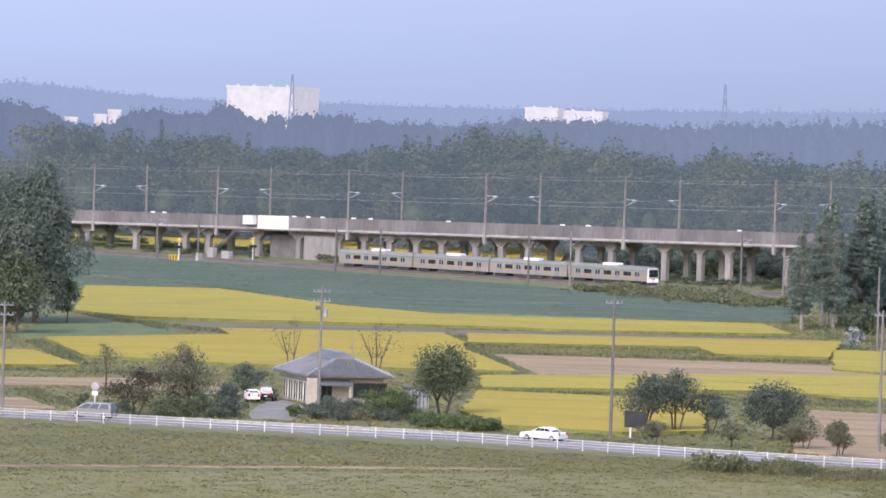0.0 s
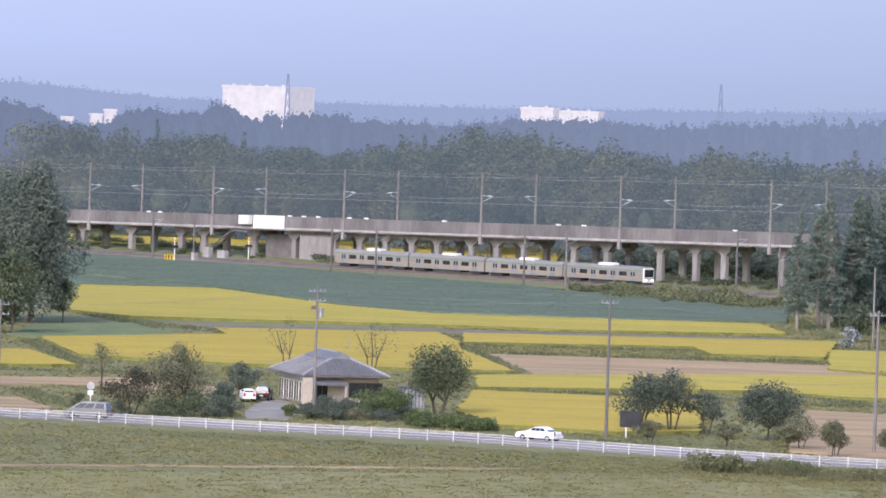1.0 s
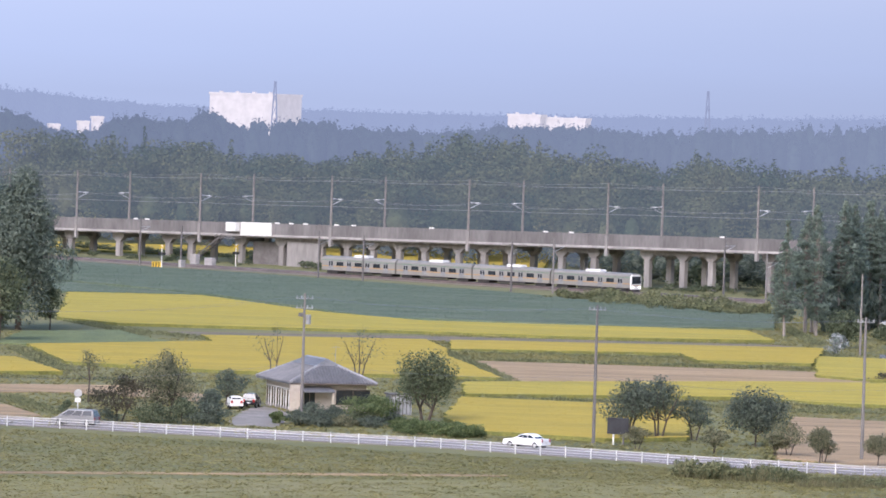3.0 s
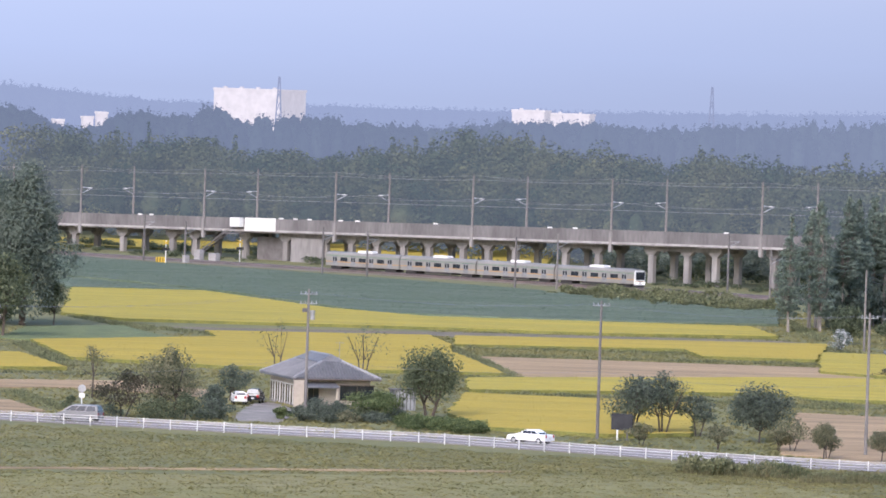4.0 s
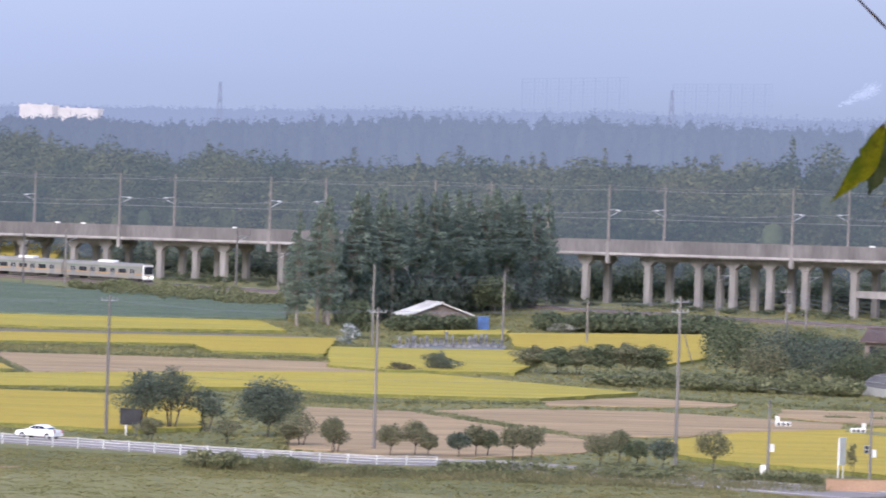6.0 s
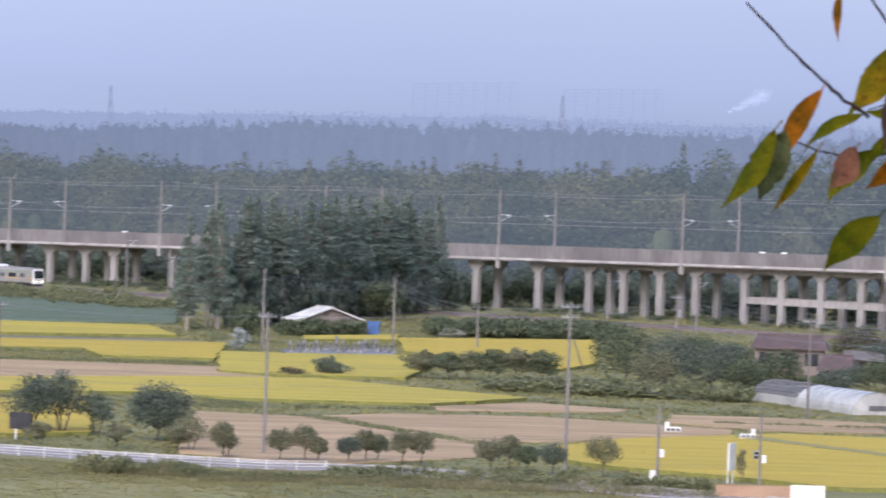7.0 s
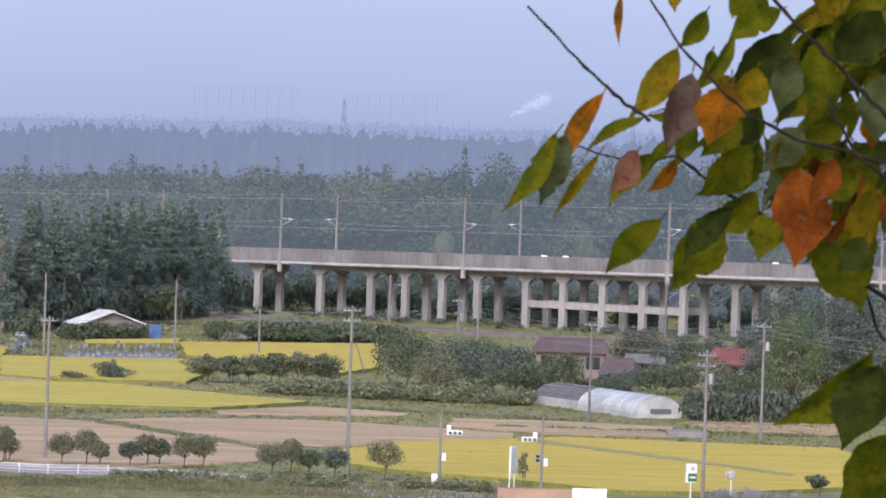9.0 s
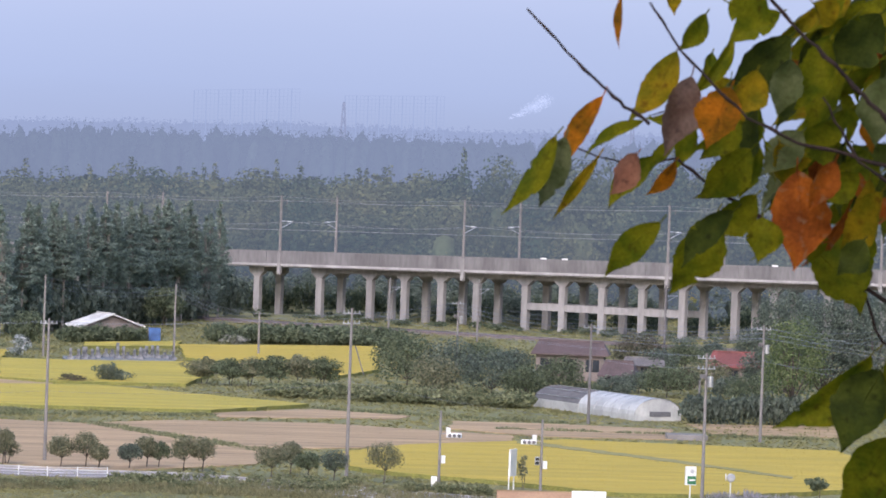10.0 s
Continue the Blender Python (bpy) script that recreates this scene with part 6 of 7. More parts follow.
cut = glen * 0.55
for x0, x1, mt, nm in ((0.0, cut, plastic, "film_cover"), (cut + 0.1, glen, net, "net_cover")):
    n = 8
    g = Geo()
    xs = np.linspace(x0, x1, n)
    g.loft([[(x, -gw, 0.0)] + arch(x)[::-1] + [(x, gw, 0.0)] + [(x, gw - 0.03, 0.0)] + arch(x, 0.985) + [(x, -gw + 0.03, 0.0)] for x in xs])
    part(nm, g, mt, green)
part("side_film", Geo().box((cut, gw, 0), (glen, gw + 0.05, gh * 0.42)).box((cut, -gw - 0.05, 0), (glen, -gw, gh * 0.42)), plastic, green, "pale side film")
g = Geo().add([(0.05, 0, gh * 0.45)] + [(0.05, y, z) for _, y, z in arch(0)] + [(0.05, -gw, 0), (0.05, gw, 0)], [(0, k, k + 1) for k in range(1, 13)] + [(0, 13, 14), (0, 14, 15), (0, 15, 1)])
part("end_film", g, plastic, green)
# dark panel in place of a hole, coloured like the unlit inside
part("torn_opening", Geo().box((-0.04, -gw * 0.55, gh * 0.2), (0.04, gw * 0.35, gh * 0.42)), net, green)
for x in list(np.linspace(0, cut, 8)) + list(np.linspace(cut + 0.6, glen, 18)):
    part("hoop", Geo().tube(arch(x, 1.012), 0.035, 5), dark_pole if x > cut else steel, green)
for k in (2, 4, 6, 8, 10):
    part("purlin", Geo().tube([(cut + 0.1, *arch(0, 1.025)[k][1:]), (glen, *arch(0, 1.025)[k][1:])], 0.04, 5), steel, green)

# ---- farmhouses and the shed ----
rust = material("brown_red_tile", (0.105, 0.075, 0.075), 0.7, tint=(0.08, 0.06, 0.06), scale=0.4, fine=8, vary=0.12)
red_tin = material("red_tin_roof", (0.19, 0.065, 0.06), 0.7, tint=(0.14, 0.055, 0.05), scale=0.3)
tin_white = material("white_tin_roof", (0.6, 0.59, 0.57), 0.6, tint=(0.42, 0.4, 0.38), scale=0.4)
old_wall = material("old_timber_wall", (0.19, 0.155, 0.14), tint=(0.14, 0.115, 0.105), scale=0.5)
blue_tarp = material("blue_sheet", (0.06, 0.12, 0.30), 0.6)


def gable_house(name, label, x, y, turn, w, d, wall_h, rise, wall_m, roof_m, hip=0.0, over=0.7, slats=10):
    """Walls, and a gabled or hipped roof whose ridge runs along local x."""
    ob = thing(name, label, "house", x, y, 0, turn)
    gable = Geo().box((-w / 2, -d / 2, 0), (w / 2, d / 2, wall_h))
    if not hip:
        for e in (-w / 2, w / 2):
            gable.add([(e, -d / 2, wall_h), (e, d / 2, wall_h), (e, 0, wall_h + rise * d / (d + 2 * over))], [(0, 1, 2)])
    part("wall", gable, wall_m, ob)
    a, b = w / 2 + over, d / 2 + over
    v = [(-a, -b, wall_h), (a, -b, wall_h), (a, b, wall_h), (-a, b, wall_h), (-a + hip, 0, wall_h + rise), (a - hip, 0, wall_h + rise)]
    v += [(p[0], p[1], p[2] - 0.2) for p in v[:4]]
    faces = [(0, 1, 5, 4), (1, 2, 5), (2, 3, 4, 5), (3, 0, 4), (0, 6, 7, 1), (1, 7, 8, 2), (2, 8, 9, 3), (3, 9, 6, 0), (9, 8, 7, 6)]
    if not hip:
        v += [(p[0], p[1], p[2] - 0.14) for p in v[4:6]]
        faces = [(0, 1, 5, 4), (2, 3, 4, 5), (0, 6, 7, 1), (2, 8, 9, 3), (7, 6, 10, 11), (9, 8, 11, 10), (1, 7, 11, 5), (5, 11, 8, 2), (0, 4, 10, 6), (4, 3, 9, 10)]
    roof = part("roof", Geo().add(v, faces), roof_m, ob)
    part("ridge_cap", Geo().box((-a + hip, -0.18, wall_h + rise - 0.05), (a - hip, 0.18, wall_h + rise + 0.16)), roof_m, roof)
    for k in range(slats):
        t = (k + 0.5) / slats
        p, q = Vector(v[0]).lerp(Vector(v[1]), t), Vector(v[4]).lerp(Vector(v[5]), t)
        part("seam", Geo().tube([p + Vector((0, 0, 0.03)), q + Vector((0, 0, 0.03))], 0.05, 4), roof_m, roof)
    for k in range(3):
        xx = -w / 2 + w * (k + 0.5) / 3
        win = part("window", Geo().box((xx - w * 0.1, -d / 2 - 0.04, wall_h * 0.35), (xx + w * 0.1, -d / 2 + 0.01, wall_h * 0.8)), glass_dark, ob)
        part("frame", Geo().box((xx - w * 0.1 - 0.08, -d / 2 - 0.07, wall_h * 0.8), (xx + w * 0.1 + 0.08, -d / 2, wall_h * 0.8 + 0.1)).box((xx - 0.04, -d / 2 - 0.06, wall_h * 0.35), (xx + 0.04, -d / 2 - 0.041, wall_h * 0.8)), frame_mat, win)
    return ob


gable_house("farmhouse", "old farmhouse with dark red-brown tiled roof", 132.73, 849.01, -12, 9.4, 5.0, 3.7, 1.65, old_wall, rust, 0.9, slats=18)
gable_house("outbuilding", "low outbuilding with brown-red roof", 137.84, 838.60, -20, 3.71, 4.0, 1.3, 1.9, old_wall, rust, 0.6)
gable_house("barn", "barn with faded red tin roof among trees", 155.67, 849.40, -10, 6.12, 6.0, 2.59, 1.9, old_wall, red_tin, 0.8)
gable_house("grey_shed", "small grey shed beside the farmhouse", 144.21, 856.10, -10, 4.5, 3.0, 2.2, 0.9, old_wall, dark_pole, 0.2)
gable_house("field_shed", "small shed with white tin roof by the grove", 75.90, 946.09, 107, 5.5, 9.67, 2.24, 4.14 - 2.24, old_wall, tin_white, 0.0)
ob = thing("blue_shelter", "bright blue sheet shelter beside the shed", "shelter", 82.80, 938.72)
part("sheet", Geo().cbox((-0.9, -0.6, 0), (0.9, 0.6, 2.40), 0.05), blue_tarp, ob)
part("pole", Geo().tube([(-1.0, -0.65, 0), (-1.0, -0.65, 2.6)], 0.05, 6), dark_pole, ob)

# ---- graveyard ----
stone = material("grave_stone", (0.22, 0.22, 0.23), 0.6, tint=(0.07, 0.07, 0.075), scale=1.5, vary=0.2)
field("grave_terrace", "low grey stone graveyard terrace", "terrace", [(64.19, 872.94), (81.21, 888.34), (79.38, 864.53), (63.55, 857.69)], 0.35, stone, 3.0, 0.05)
a, b = (64.45, 865.64), (79.77, 875.93)
tall_at = {4: 0.9, 9: 1.7, 10: 1.2, 17: 1.3}
for k in range(20):
    t = (k + 0.5 + 0.3 * rng.normal()) / 20
    x, y = a[0] + (b[0] - a[0]) * t, a[1] + (b[1] - a[1]) * t + rng.uniform(-5, 5)
    h = tall_at.get(k, rng.uniform(0.3, 1.3))
    ob = thing("gravestone", "upright grey gravestone on a stepped base", "gravestone", x, y, 0.35, rng.uniform(-20, 20), group="graveyard stones")
    part("base", Geo().cbox((-0.5, -0.4, 0), (0.5, 0.4, 0.3), 0.03), stone, ob)
    part("step", Geo().cbox((-0.35, -0.3, 0.3), (0.35, 0.3, 0.5), 0.03), stone, ob)
    part("shaft", Geo().cbox((-0.2, -0.18, 0.5), (0.2, 0.18, 0.5 + h), 0.04), stone, ob)

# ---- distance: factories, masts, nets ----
# walls, towers and nets emit a pale tone in place of haze
fw = distant("factory_wall_hazed", (0.56, 0.53, 0.52), (0.52, 0.49, 0.48), (0.45, 0.415, 0.43), 0.65, island=0.05)
far_metal = distant("far_lattice_hazed", (0.2, 0.2, 0.22), (0.2, 0.2, 0.22), (0.19, 0.215, 0.295), 0.85, island=0.05)
net_far = distant("far_net_hazed", (0.2, 0.22, 0.25), (0.2, 0.22, 0.25), (0.222, 0.26, 0.355), 0.95, island=0.05)


def far_box(name, label, c, w, h, d, turn, ribs=0):
    ob = thing(name, label, "building", c[0], c[1], 0, turn)
    part("wall", Geo().box((-w / 2, 0, 0), (w / 2, d, h)), fw, ob)
    part("roof_edge", Geo().box((-w / 2 - 0.4, -0.4, h), (w / 2 + 0.4, d + 0.4, h + 1.2)), fw, ob)
    for k in range(ribs):
        x = -w / 2 + w * (k + 0.5) / ribs
        part("roof_vent", Geo().box((x - 0.7, 3, h + 1.2), (x + 0.7, 5, h + 2.0)), fw, ob)
    for k in range(3):
        x = -w / 2 + w * (k + 0.5) / 3
        part("wall_seam", Geo().box((x - 0.15, -0.12, 0), (x + 0.15, -0.02, h)), fw, ob)
    return ob


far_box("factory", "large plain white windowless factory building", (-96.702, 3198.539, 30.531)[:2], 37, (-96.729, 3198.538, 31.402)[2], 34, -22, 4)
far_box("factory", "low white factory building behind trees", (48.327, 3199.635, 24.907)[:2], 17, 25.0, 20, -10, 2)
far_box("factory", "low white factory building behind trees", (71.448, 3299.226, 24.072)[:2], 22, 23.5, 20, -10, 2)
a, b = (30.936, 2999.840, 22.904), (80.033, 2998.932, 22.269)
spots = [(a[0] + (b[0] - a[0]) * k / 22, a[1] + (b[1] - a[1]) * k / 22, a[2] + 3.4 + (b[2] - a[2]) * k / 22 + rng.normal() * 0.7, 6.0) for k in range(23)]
join_trees("far_wood", "row of hazy trees before the low factories", "forest", spots, VAR_FAR, far_leaf_hazed, 23, far=True)
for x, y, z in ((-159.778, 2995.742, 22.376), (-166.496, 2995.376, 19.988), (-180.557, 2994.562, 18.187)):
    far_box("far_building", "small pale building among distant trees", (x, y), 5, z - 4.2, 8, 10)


def lattice(x, y, h, w):
    ob = thing("lattice_tower", "thin steel lattice tower in the haze", "tower", x, y)
    c = [(-1, -1), (1, -1), (1, 1), (-1, 1)]
    for i in range(4):
        part("leg", Geo().tube([(c[i][0] * w, c[i][1] * w, 0), (c[i][0] * w * 0.12, c[i][1] * w * 0.12, h)], 0.3, 5), far_metal, ob)
    for k in range(7):
        z0, z1 = h * k / 7, h * (k + 1) / 7
        w0, w1 = w * (1 - 0.88 * k / 7), w * (1 - 0.88 * (k + 1) / 7)
        g = Geo()
        for i in range(4):
            p, q = c[i], c[(i + 1) % 4]
            g.tube([(p[0] * w0, p[1] * w0, z0), (q[0] * w1, q[1] * w1, z1)], 0.18, 4)
            g.tube([(q[0] * w0, q[1] * w0, z0), (p[0] * w1, p[1] * w1, z1)], 0.18, 4)
        part("brace", g, far_metal, ob)


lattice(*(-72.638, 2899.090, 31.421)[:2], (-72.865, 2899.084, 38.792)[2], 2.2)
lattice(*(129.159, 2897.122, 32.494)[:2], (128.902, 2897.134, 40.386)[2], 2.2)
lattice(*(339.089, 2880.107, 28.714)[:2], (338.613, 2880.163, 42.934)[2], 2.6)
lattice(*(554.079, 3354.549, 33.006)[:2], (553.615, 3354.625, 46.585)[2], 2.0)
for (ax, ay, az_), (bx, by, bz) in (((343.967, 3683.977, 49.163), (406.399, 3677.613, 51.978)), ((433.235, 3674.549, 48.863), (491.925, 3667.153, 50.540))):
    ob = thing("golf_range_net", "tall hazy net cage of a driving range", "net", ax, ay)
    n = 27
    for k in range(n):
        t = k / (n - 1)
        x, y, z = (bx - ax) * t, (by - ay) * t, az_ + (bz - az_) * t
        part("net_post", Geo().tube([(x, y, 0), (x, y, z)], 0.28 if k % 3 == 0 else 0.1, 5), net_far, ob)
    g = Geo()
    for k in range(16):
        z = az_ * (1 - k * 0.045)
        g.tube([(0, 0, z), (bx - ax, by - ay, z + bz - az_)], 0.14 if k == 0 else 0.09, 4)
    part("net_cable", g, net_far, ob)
# white smoke from a far chimney, its haze put in as emission
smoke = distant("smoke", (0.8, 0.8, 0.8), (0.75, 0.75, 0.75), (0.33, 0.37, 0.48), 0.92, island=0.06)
x, y, z = 552.837, 3810.101, 39.275
ob = thing("smoke_plume", "small white plume of smoke on the horizon", "smoke", x, y, z)
pr, nr = crown_points([(2.3 * k, 0, 1.2 * k + 0.8 * math.sin(k * 1.7), 1.6 + 0.5 * k, 3, 1.0 + 0.42 * k) for k in range(10)], 1500, np.random.default_rng(5), 0.0)
v, f = cards(pr, nr, 0.7, np.random.default_rng(6))
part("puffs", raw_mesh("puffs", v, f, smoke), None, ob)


# ---- cherry tree beside the camera ----
def leaf_skin(name, base, tint, spot, clear=0.6, scale=26):
    """Thin leaf that light shines through, with blotches and dark specks."""
    mt = foliage(name, base, tint, scale=scale, island=0.45)
    n, l = mt.node_tree.nodes, mt.node_tree.links
    p = n["Principled BSDF"]
    p.inputs["Specular IOR Level"].default_value = 0.04
    n["Mix Shader"].inputs[0].default_value = clear
    old = p.inputs["Base Color"].links[0].from_socket
    tc, nz, mr, mx = n.new("ShaderNodeTexCoord"), n.new("ShaderNodeTexNoise"), n.new("ShaderNodeMapRange"), n.new("ShaderNodeMixRGB")
    nz.inputs["Scale"].default_value, nz.inputs["Detail"].default_value = 75.0, 3.0
    mr.inputs[1].default_value, mr.inputs[2].default_value, mr.inputs[4].default_value = 0.58, 0.72, 0.85
    mx.inputs[2].default_value = (*spot, 1)
    l.new(tc.outputs["Object"], nz.inputs["Vector"])
    l.new(nz.outputs[0], mr.inputs[0])
    l.new(mr.outputs[0], mx.inputs[0])
    l.new(old, mx.inputs[1])
    l.new(mx.outputs[0], p.inputs["Base Color"])
    l.new(mx.outputs[0], n["Translucent BSDF"].inputs[0])
    return mt


LF_GREEN = leaf_skin("cherry_leaf_green", (0.135, 0.13, 0.004), (0.05, 0.066, 0.003), (0.05, 0.04, 0.004))
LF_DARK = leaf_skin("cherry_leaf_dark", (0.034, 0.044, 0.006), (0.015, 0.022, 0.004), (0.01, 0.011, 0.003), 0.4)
LF_GREY = leaf_skin("cherry_leaf_grey", (0.085, 0.095, 0.04), (0.04, 0.052, 0.016), (0.035, 0.04, 0.012), 0.4)
LF_YELLOW = leaf_skin("cherry_leaf_yellow", (0.22, 0.15, 0.004), (0.09, 0.088, 0.003), (0.1, 0.042, 0.005))
LF_ORANGE = leaf_skin("cherry_leaf_orange", (0.36, 0.13, 0.004), (0.13, 0.065, 0.004), (0.05, 0.025, 0.008))
LF_RUST = leaf_skin("cherry_leaf_rust", (0.27, 0.085, 0.008), (0.12, 0.034, 0.005), (0.18, 0.1, 0.05))
LF_PINK = leaf_skin("cherry_leaf_withered", (0.24, 0.12, 0.07), (0.13, 0.055, 0.03), (0.065, 0.03, 0.02))
LF_DRY = leaf_skin("cherry_leaf_dry", (0.15, 0.1, 0.075), (0.085, 0.05, 0.033), (0.05, 0.03, 0.025))
twig_mat = material("cherry_twig", (0.022, 0.014, 0.012), 0.85, tint=(0.012, 0.008, 0.007), scale=40, fine=4, spec=0.1)
cherry = thing("cherry_tree", "cherry tree with green and orange autumn leaves", "tree", 2.75, 8.3, ground_height(2.75, 8.3))
CB = Vector((2.75, 8.3, ground_height(2.75, 8.3)))


def rel(*p):
    return Vector(p) - CB


part("trunk", Geo().tube([(0, 0, -0.3), (0.05, 0.02, 1.2), (0.0, 0.1, 2.6), (-0.1, 0.1, 4.6)], [0.17, 0.14, 0.11, 0.05], 10), bark, cherry)


def twig(width, pts):
    """A knotty twig that thickens towards its foot, with small buds."""
    rnd = np.random.default_rng(int(abs(pts[0][0]) * 1e4))
    line, radii, n = [], [], len(pts)
    for k in range(n - 1):
        for i in range(4):
            t = i / 4
            j = Vector(rnd.normal(size=3)) * width * (0.35 if i or k else 0)
            line.append(Vector(pts[k]).lerp(Vector(pts[k + 1]), t) + j)
            radii.append(width * (0.55 + 0.45 * (k + t) / (n - 1)) * (1.35 if i == 2 else rnd.uniform(0.9, 1.1)))
    line.append(Vector(pts[-1]))
    radii.append(width)
    part("branch", Geo().tube(line, radii, 7), twig_mat, cherry, smooth=True)


def cherry_leaf(base, tip, width, mat, roll, curl):
    """An ovate toothed leaf with a folded midrib and a drooping tip."""
    a, b = Vector(base), Vector(tip)
    d = b - a
    length = d.length
    d.normalize()
    toward = Vector((-0.14, -0.98, 0.05))
    side = d.cross(toward).normalized()
    nrm = side.cross(d).normalized()
    q = Matrix.Rotation(radians(roll), 3, d)
    side, nrm = q @ side, q @ nrm
    rnd = np.random.default_rng(int(abs(base[0]) * 9000 + abs(base[2]) * 7000))
    rows, g = 27, Geo()
    bow, cup, twist = 0.1 * math.sin(roll * 1.7), rnd.uniform(0.1, 0.75), radians(rnd.uniform(-50, 50))
    droop, skew = rnd.uniform(0.05, 0.3), rnd.uniform(0.75, 1.0)
    ragged = rnd.uniform(0.93, 1.05, (rows, 2))
    for _ in range(rnd.integers(0, 3)):
        ragged[rnd.integers(5, rows - 3), rnd.integers(2)] = rnd.uniform(0.55, 0.8)
    v, f = [], []
    for i in range(rows):
        t = i / (rows - 1)
        w = 0.5 * width * math.sin(math.pi * t ** 0.8) ** 0.9 * (1 - 0.6 * max(0.0, t - 0.55) / 0.45) if 0 < i < rows - 1 else 0.0006
        sag = (curl + 0.12) * length * (t * t - t) - droop * length * t ** 3
        wave = 0.05 * width * math.sin(11 * t + roll)
        turned = Matrix.Rotation(twist * (t - 0.4), 3, d)
        ss, nn = turned @ side, turned @ nrm
        mid = a + d * (length * t) + nrm * sag * 0.8 + side * (bow * length * 4 * (t - t * t))
        pleat = 0.022 * width * (1 if i % 2 else -1)
        for s in (-1, -0.5, 0, 0.5, 1):
            rag = ragged[i, 0] if s == -1 else ragged[i, 1] if s == 1 else 1.0
            wide = w * s * rag * (skew if s > 0 else 1.0)
            ahead = 0.05 * length * abs(s) * (1 - t) * t * 4
            v.append(mid + ss * wide * math.cos(cup * abs(s)) + nn * (abs(wide) * math.sin(cup * abs(s)) + wave * abs(s) + pleat * (abs(s) == 0.5)) + d * ahead)
    for i in range(rows - 1):
        for k in range(4):
            o = i * 5 + k
            f.append((o, o + 1, o + 6, o + 5))
    g.add(v, f)
    leaf = part("leaf", g, mat, cherry, smooth=True)
    part("midrib", Geo().tube([a - d * (0.12 * length), a + nrm * 0.001, v[13 * 5 + 2] + nrm * 0.0004, v[22 * 5 + 2] + nrm * 0.0003], [0.0012, 0.001, 0.0005, 0.0002], 5), mat, leaf)


twig(0.0026, [rel(1.191, 8.093, 35.153), rel(1.246, 8.085, 35.099), rel(1.291, 8.077, 35.055), rel(1.322, 8.073, 35.030), rel(1.355, 8.067, 35.007)])
twig(0.0026, [rel(1.350, 8.068, 35.167), rel(1.382, 8.062, 35.119), rel(1.428, 8.054, 35.067), rel(1.482, 8.045, 35.020), rel(1.544, 8.033, 34.990), rel(1.615, 8.019, 34.975), rel(1.684, 8.005, 34.955)])
twig(0.0036, [rel(1.487, 8.044, 35.194), rel(1.557, 8.030, 35.125), rel(1.602, 8.022, 35.082), rel(1.638, 8.014, 35.043), rel(1.690, 8.004, 35.000)])
twig(0.0017, [rel(1.306, 8.399, 34.972), rel(1.348, 8.392, 34.958), rel(1.397, 8.384, 34.950), rel(1.446, 8.376, 34.962)])
twig(0.0036, [rel(1.446, 8.376, 34.963), rel(1.489, 8.369, 34.930), rel(1.531, 8.361, 34.904), rel(1.591, 8.350, 34.865), rel(1.637, 8.341, 34.839), rel(1.732, 8.322, 34.777), rel(1.796, 8.308, 34.732)])
twig(0.0024, [rel(1.577, 8.026, 35.050), rel(1.603, 8.021, 35.008), rel(1.628, 8.016, 34.966), rel(1.678, 8.006, 34.933)])
twig(0.0024, [rel(1.668, 8.335, 34.821), rel(1.703, 8.328, 34.792), rel(1.728, 8.322, 34.721), rel(1.789, 8.310, 34.693)])
twig(0.0014, [rel(1.407, 8.383, 35.019), rel(1.441, 8.377, 35.028), rel(1.484, 8.369, 35.069)])
twig(0.0012, [rel(1.365, 8.390, 35.187), rel(1.363, 8.390, 35.141), rel(1.362, 8.390, 35.118)])
cherry_leaf(rel(1.251, 8.195, 34.988), rel(1.173, 8.186, 34.888), 0.0371, LF_GREEN, 25, 0.15)
cherry_leaf(rel(1.268, 8.223, 34.986), rel(1.240, 8.227, 34.888), 0.0479, LF_GREY, -13, 0.30)
cherry_leaf(rel(1.325, 8.275, 35.043), rel(1.277, 8.292, 34.935), 0.0340, LF_ORANGE, 12, 0.10)
cherry_leaf(rel(1.382, 8.275, 35.012), rel(1.301, 8.278, 34.964), 0.0247, LF_GREEN, 23, 0.07)
cherry_leaf(rel(1.317, 8.245, 34.962), rel(1.262, 8.274, 34.871), 0.0201, LF_YELLOW, -11, -0.02)
cherry_leaf(rel(1.408, 8.180, 35.106), rel(1.338, 8.161, 35.011), 0.0479, LF_YELLOW, 17, 0.24)
cherry_leaf(rel(1.426, 8.166, 35.073), rel(1.401, 8.161, 34.965), 0.0649, LF_DRY, -22, 0.18)
cherry_leaf(rel(1.355, 8.158, 34.967), rel(1.318, 8.154, 34.913), 0.0510, LF_PINK, 14, 0.19)
cherry_leaf(rel(1.403, 8.302, 34.964), rel(1.342, 8.292, 34.890), 0.0433, LF_GREEN, -10, 0.08)
cherry_leaf(rel(1.422, 8.248, 34.959), rel(1.386, 8.265, 34.910), 0.0263, LF_ORANGE, -12, 0.28)
cherry_leaf(rel(1.466, 8.088, 35.059), rel(1.433, 8.084, 34.979), 0.0680, LF_ORANGE, 15, 0.19)
cherry_leaf(rel(1.385, 8.133, 34.878), rel(1.319, 8.154, 34.797), 0.0448, LF_GREEN, -18, 0.04)
cherry_leaf(rel(1.482, 8.258, 34.889), rel(1.429, 8.288, 34.772), 0.0757, LF_GREEN, -15, 0.09)
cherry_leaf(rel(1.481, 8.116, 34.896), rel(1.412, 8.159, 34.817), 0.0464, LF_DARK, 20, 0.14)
cherry_leaf(rel(1.576, 8.180, 34.953), rel(1.568, 8.151, 34.819), 0.0912, LF_RUST, 17, 0.24)
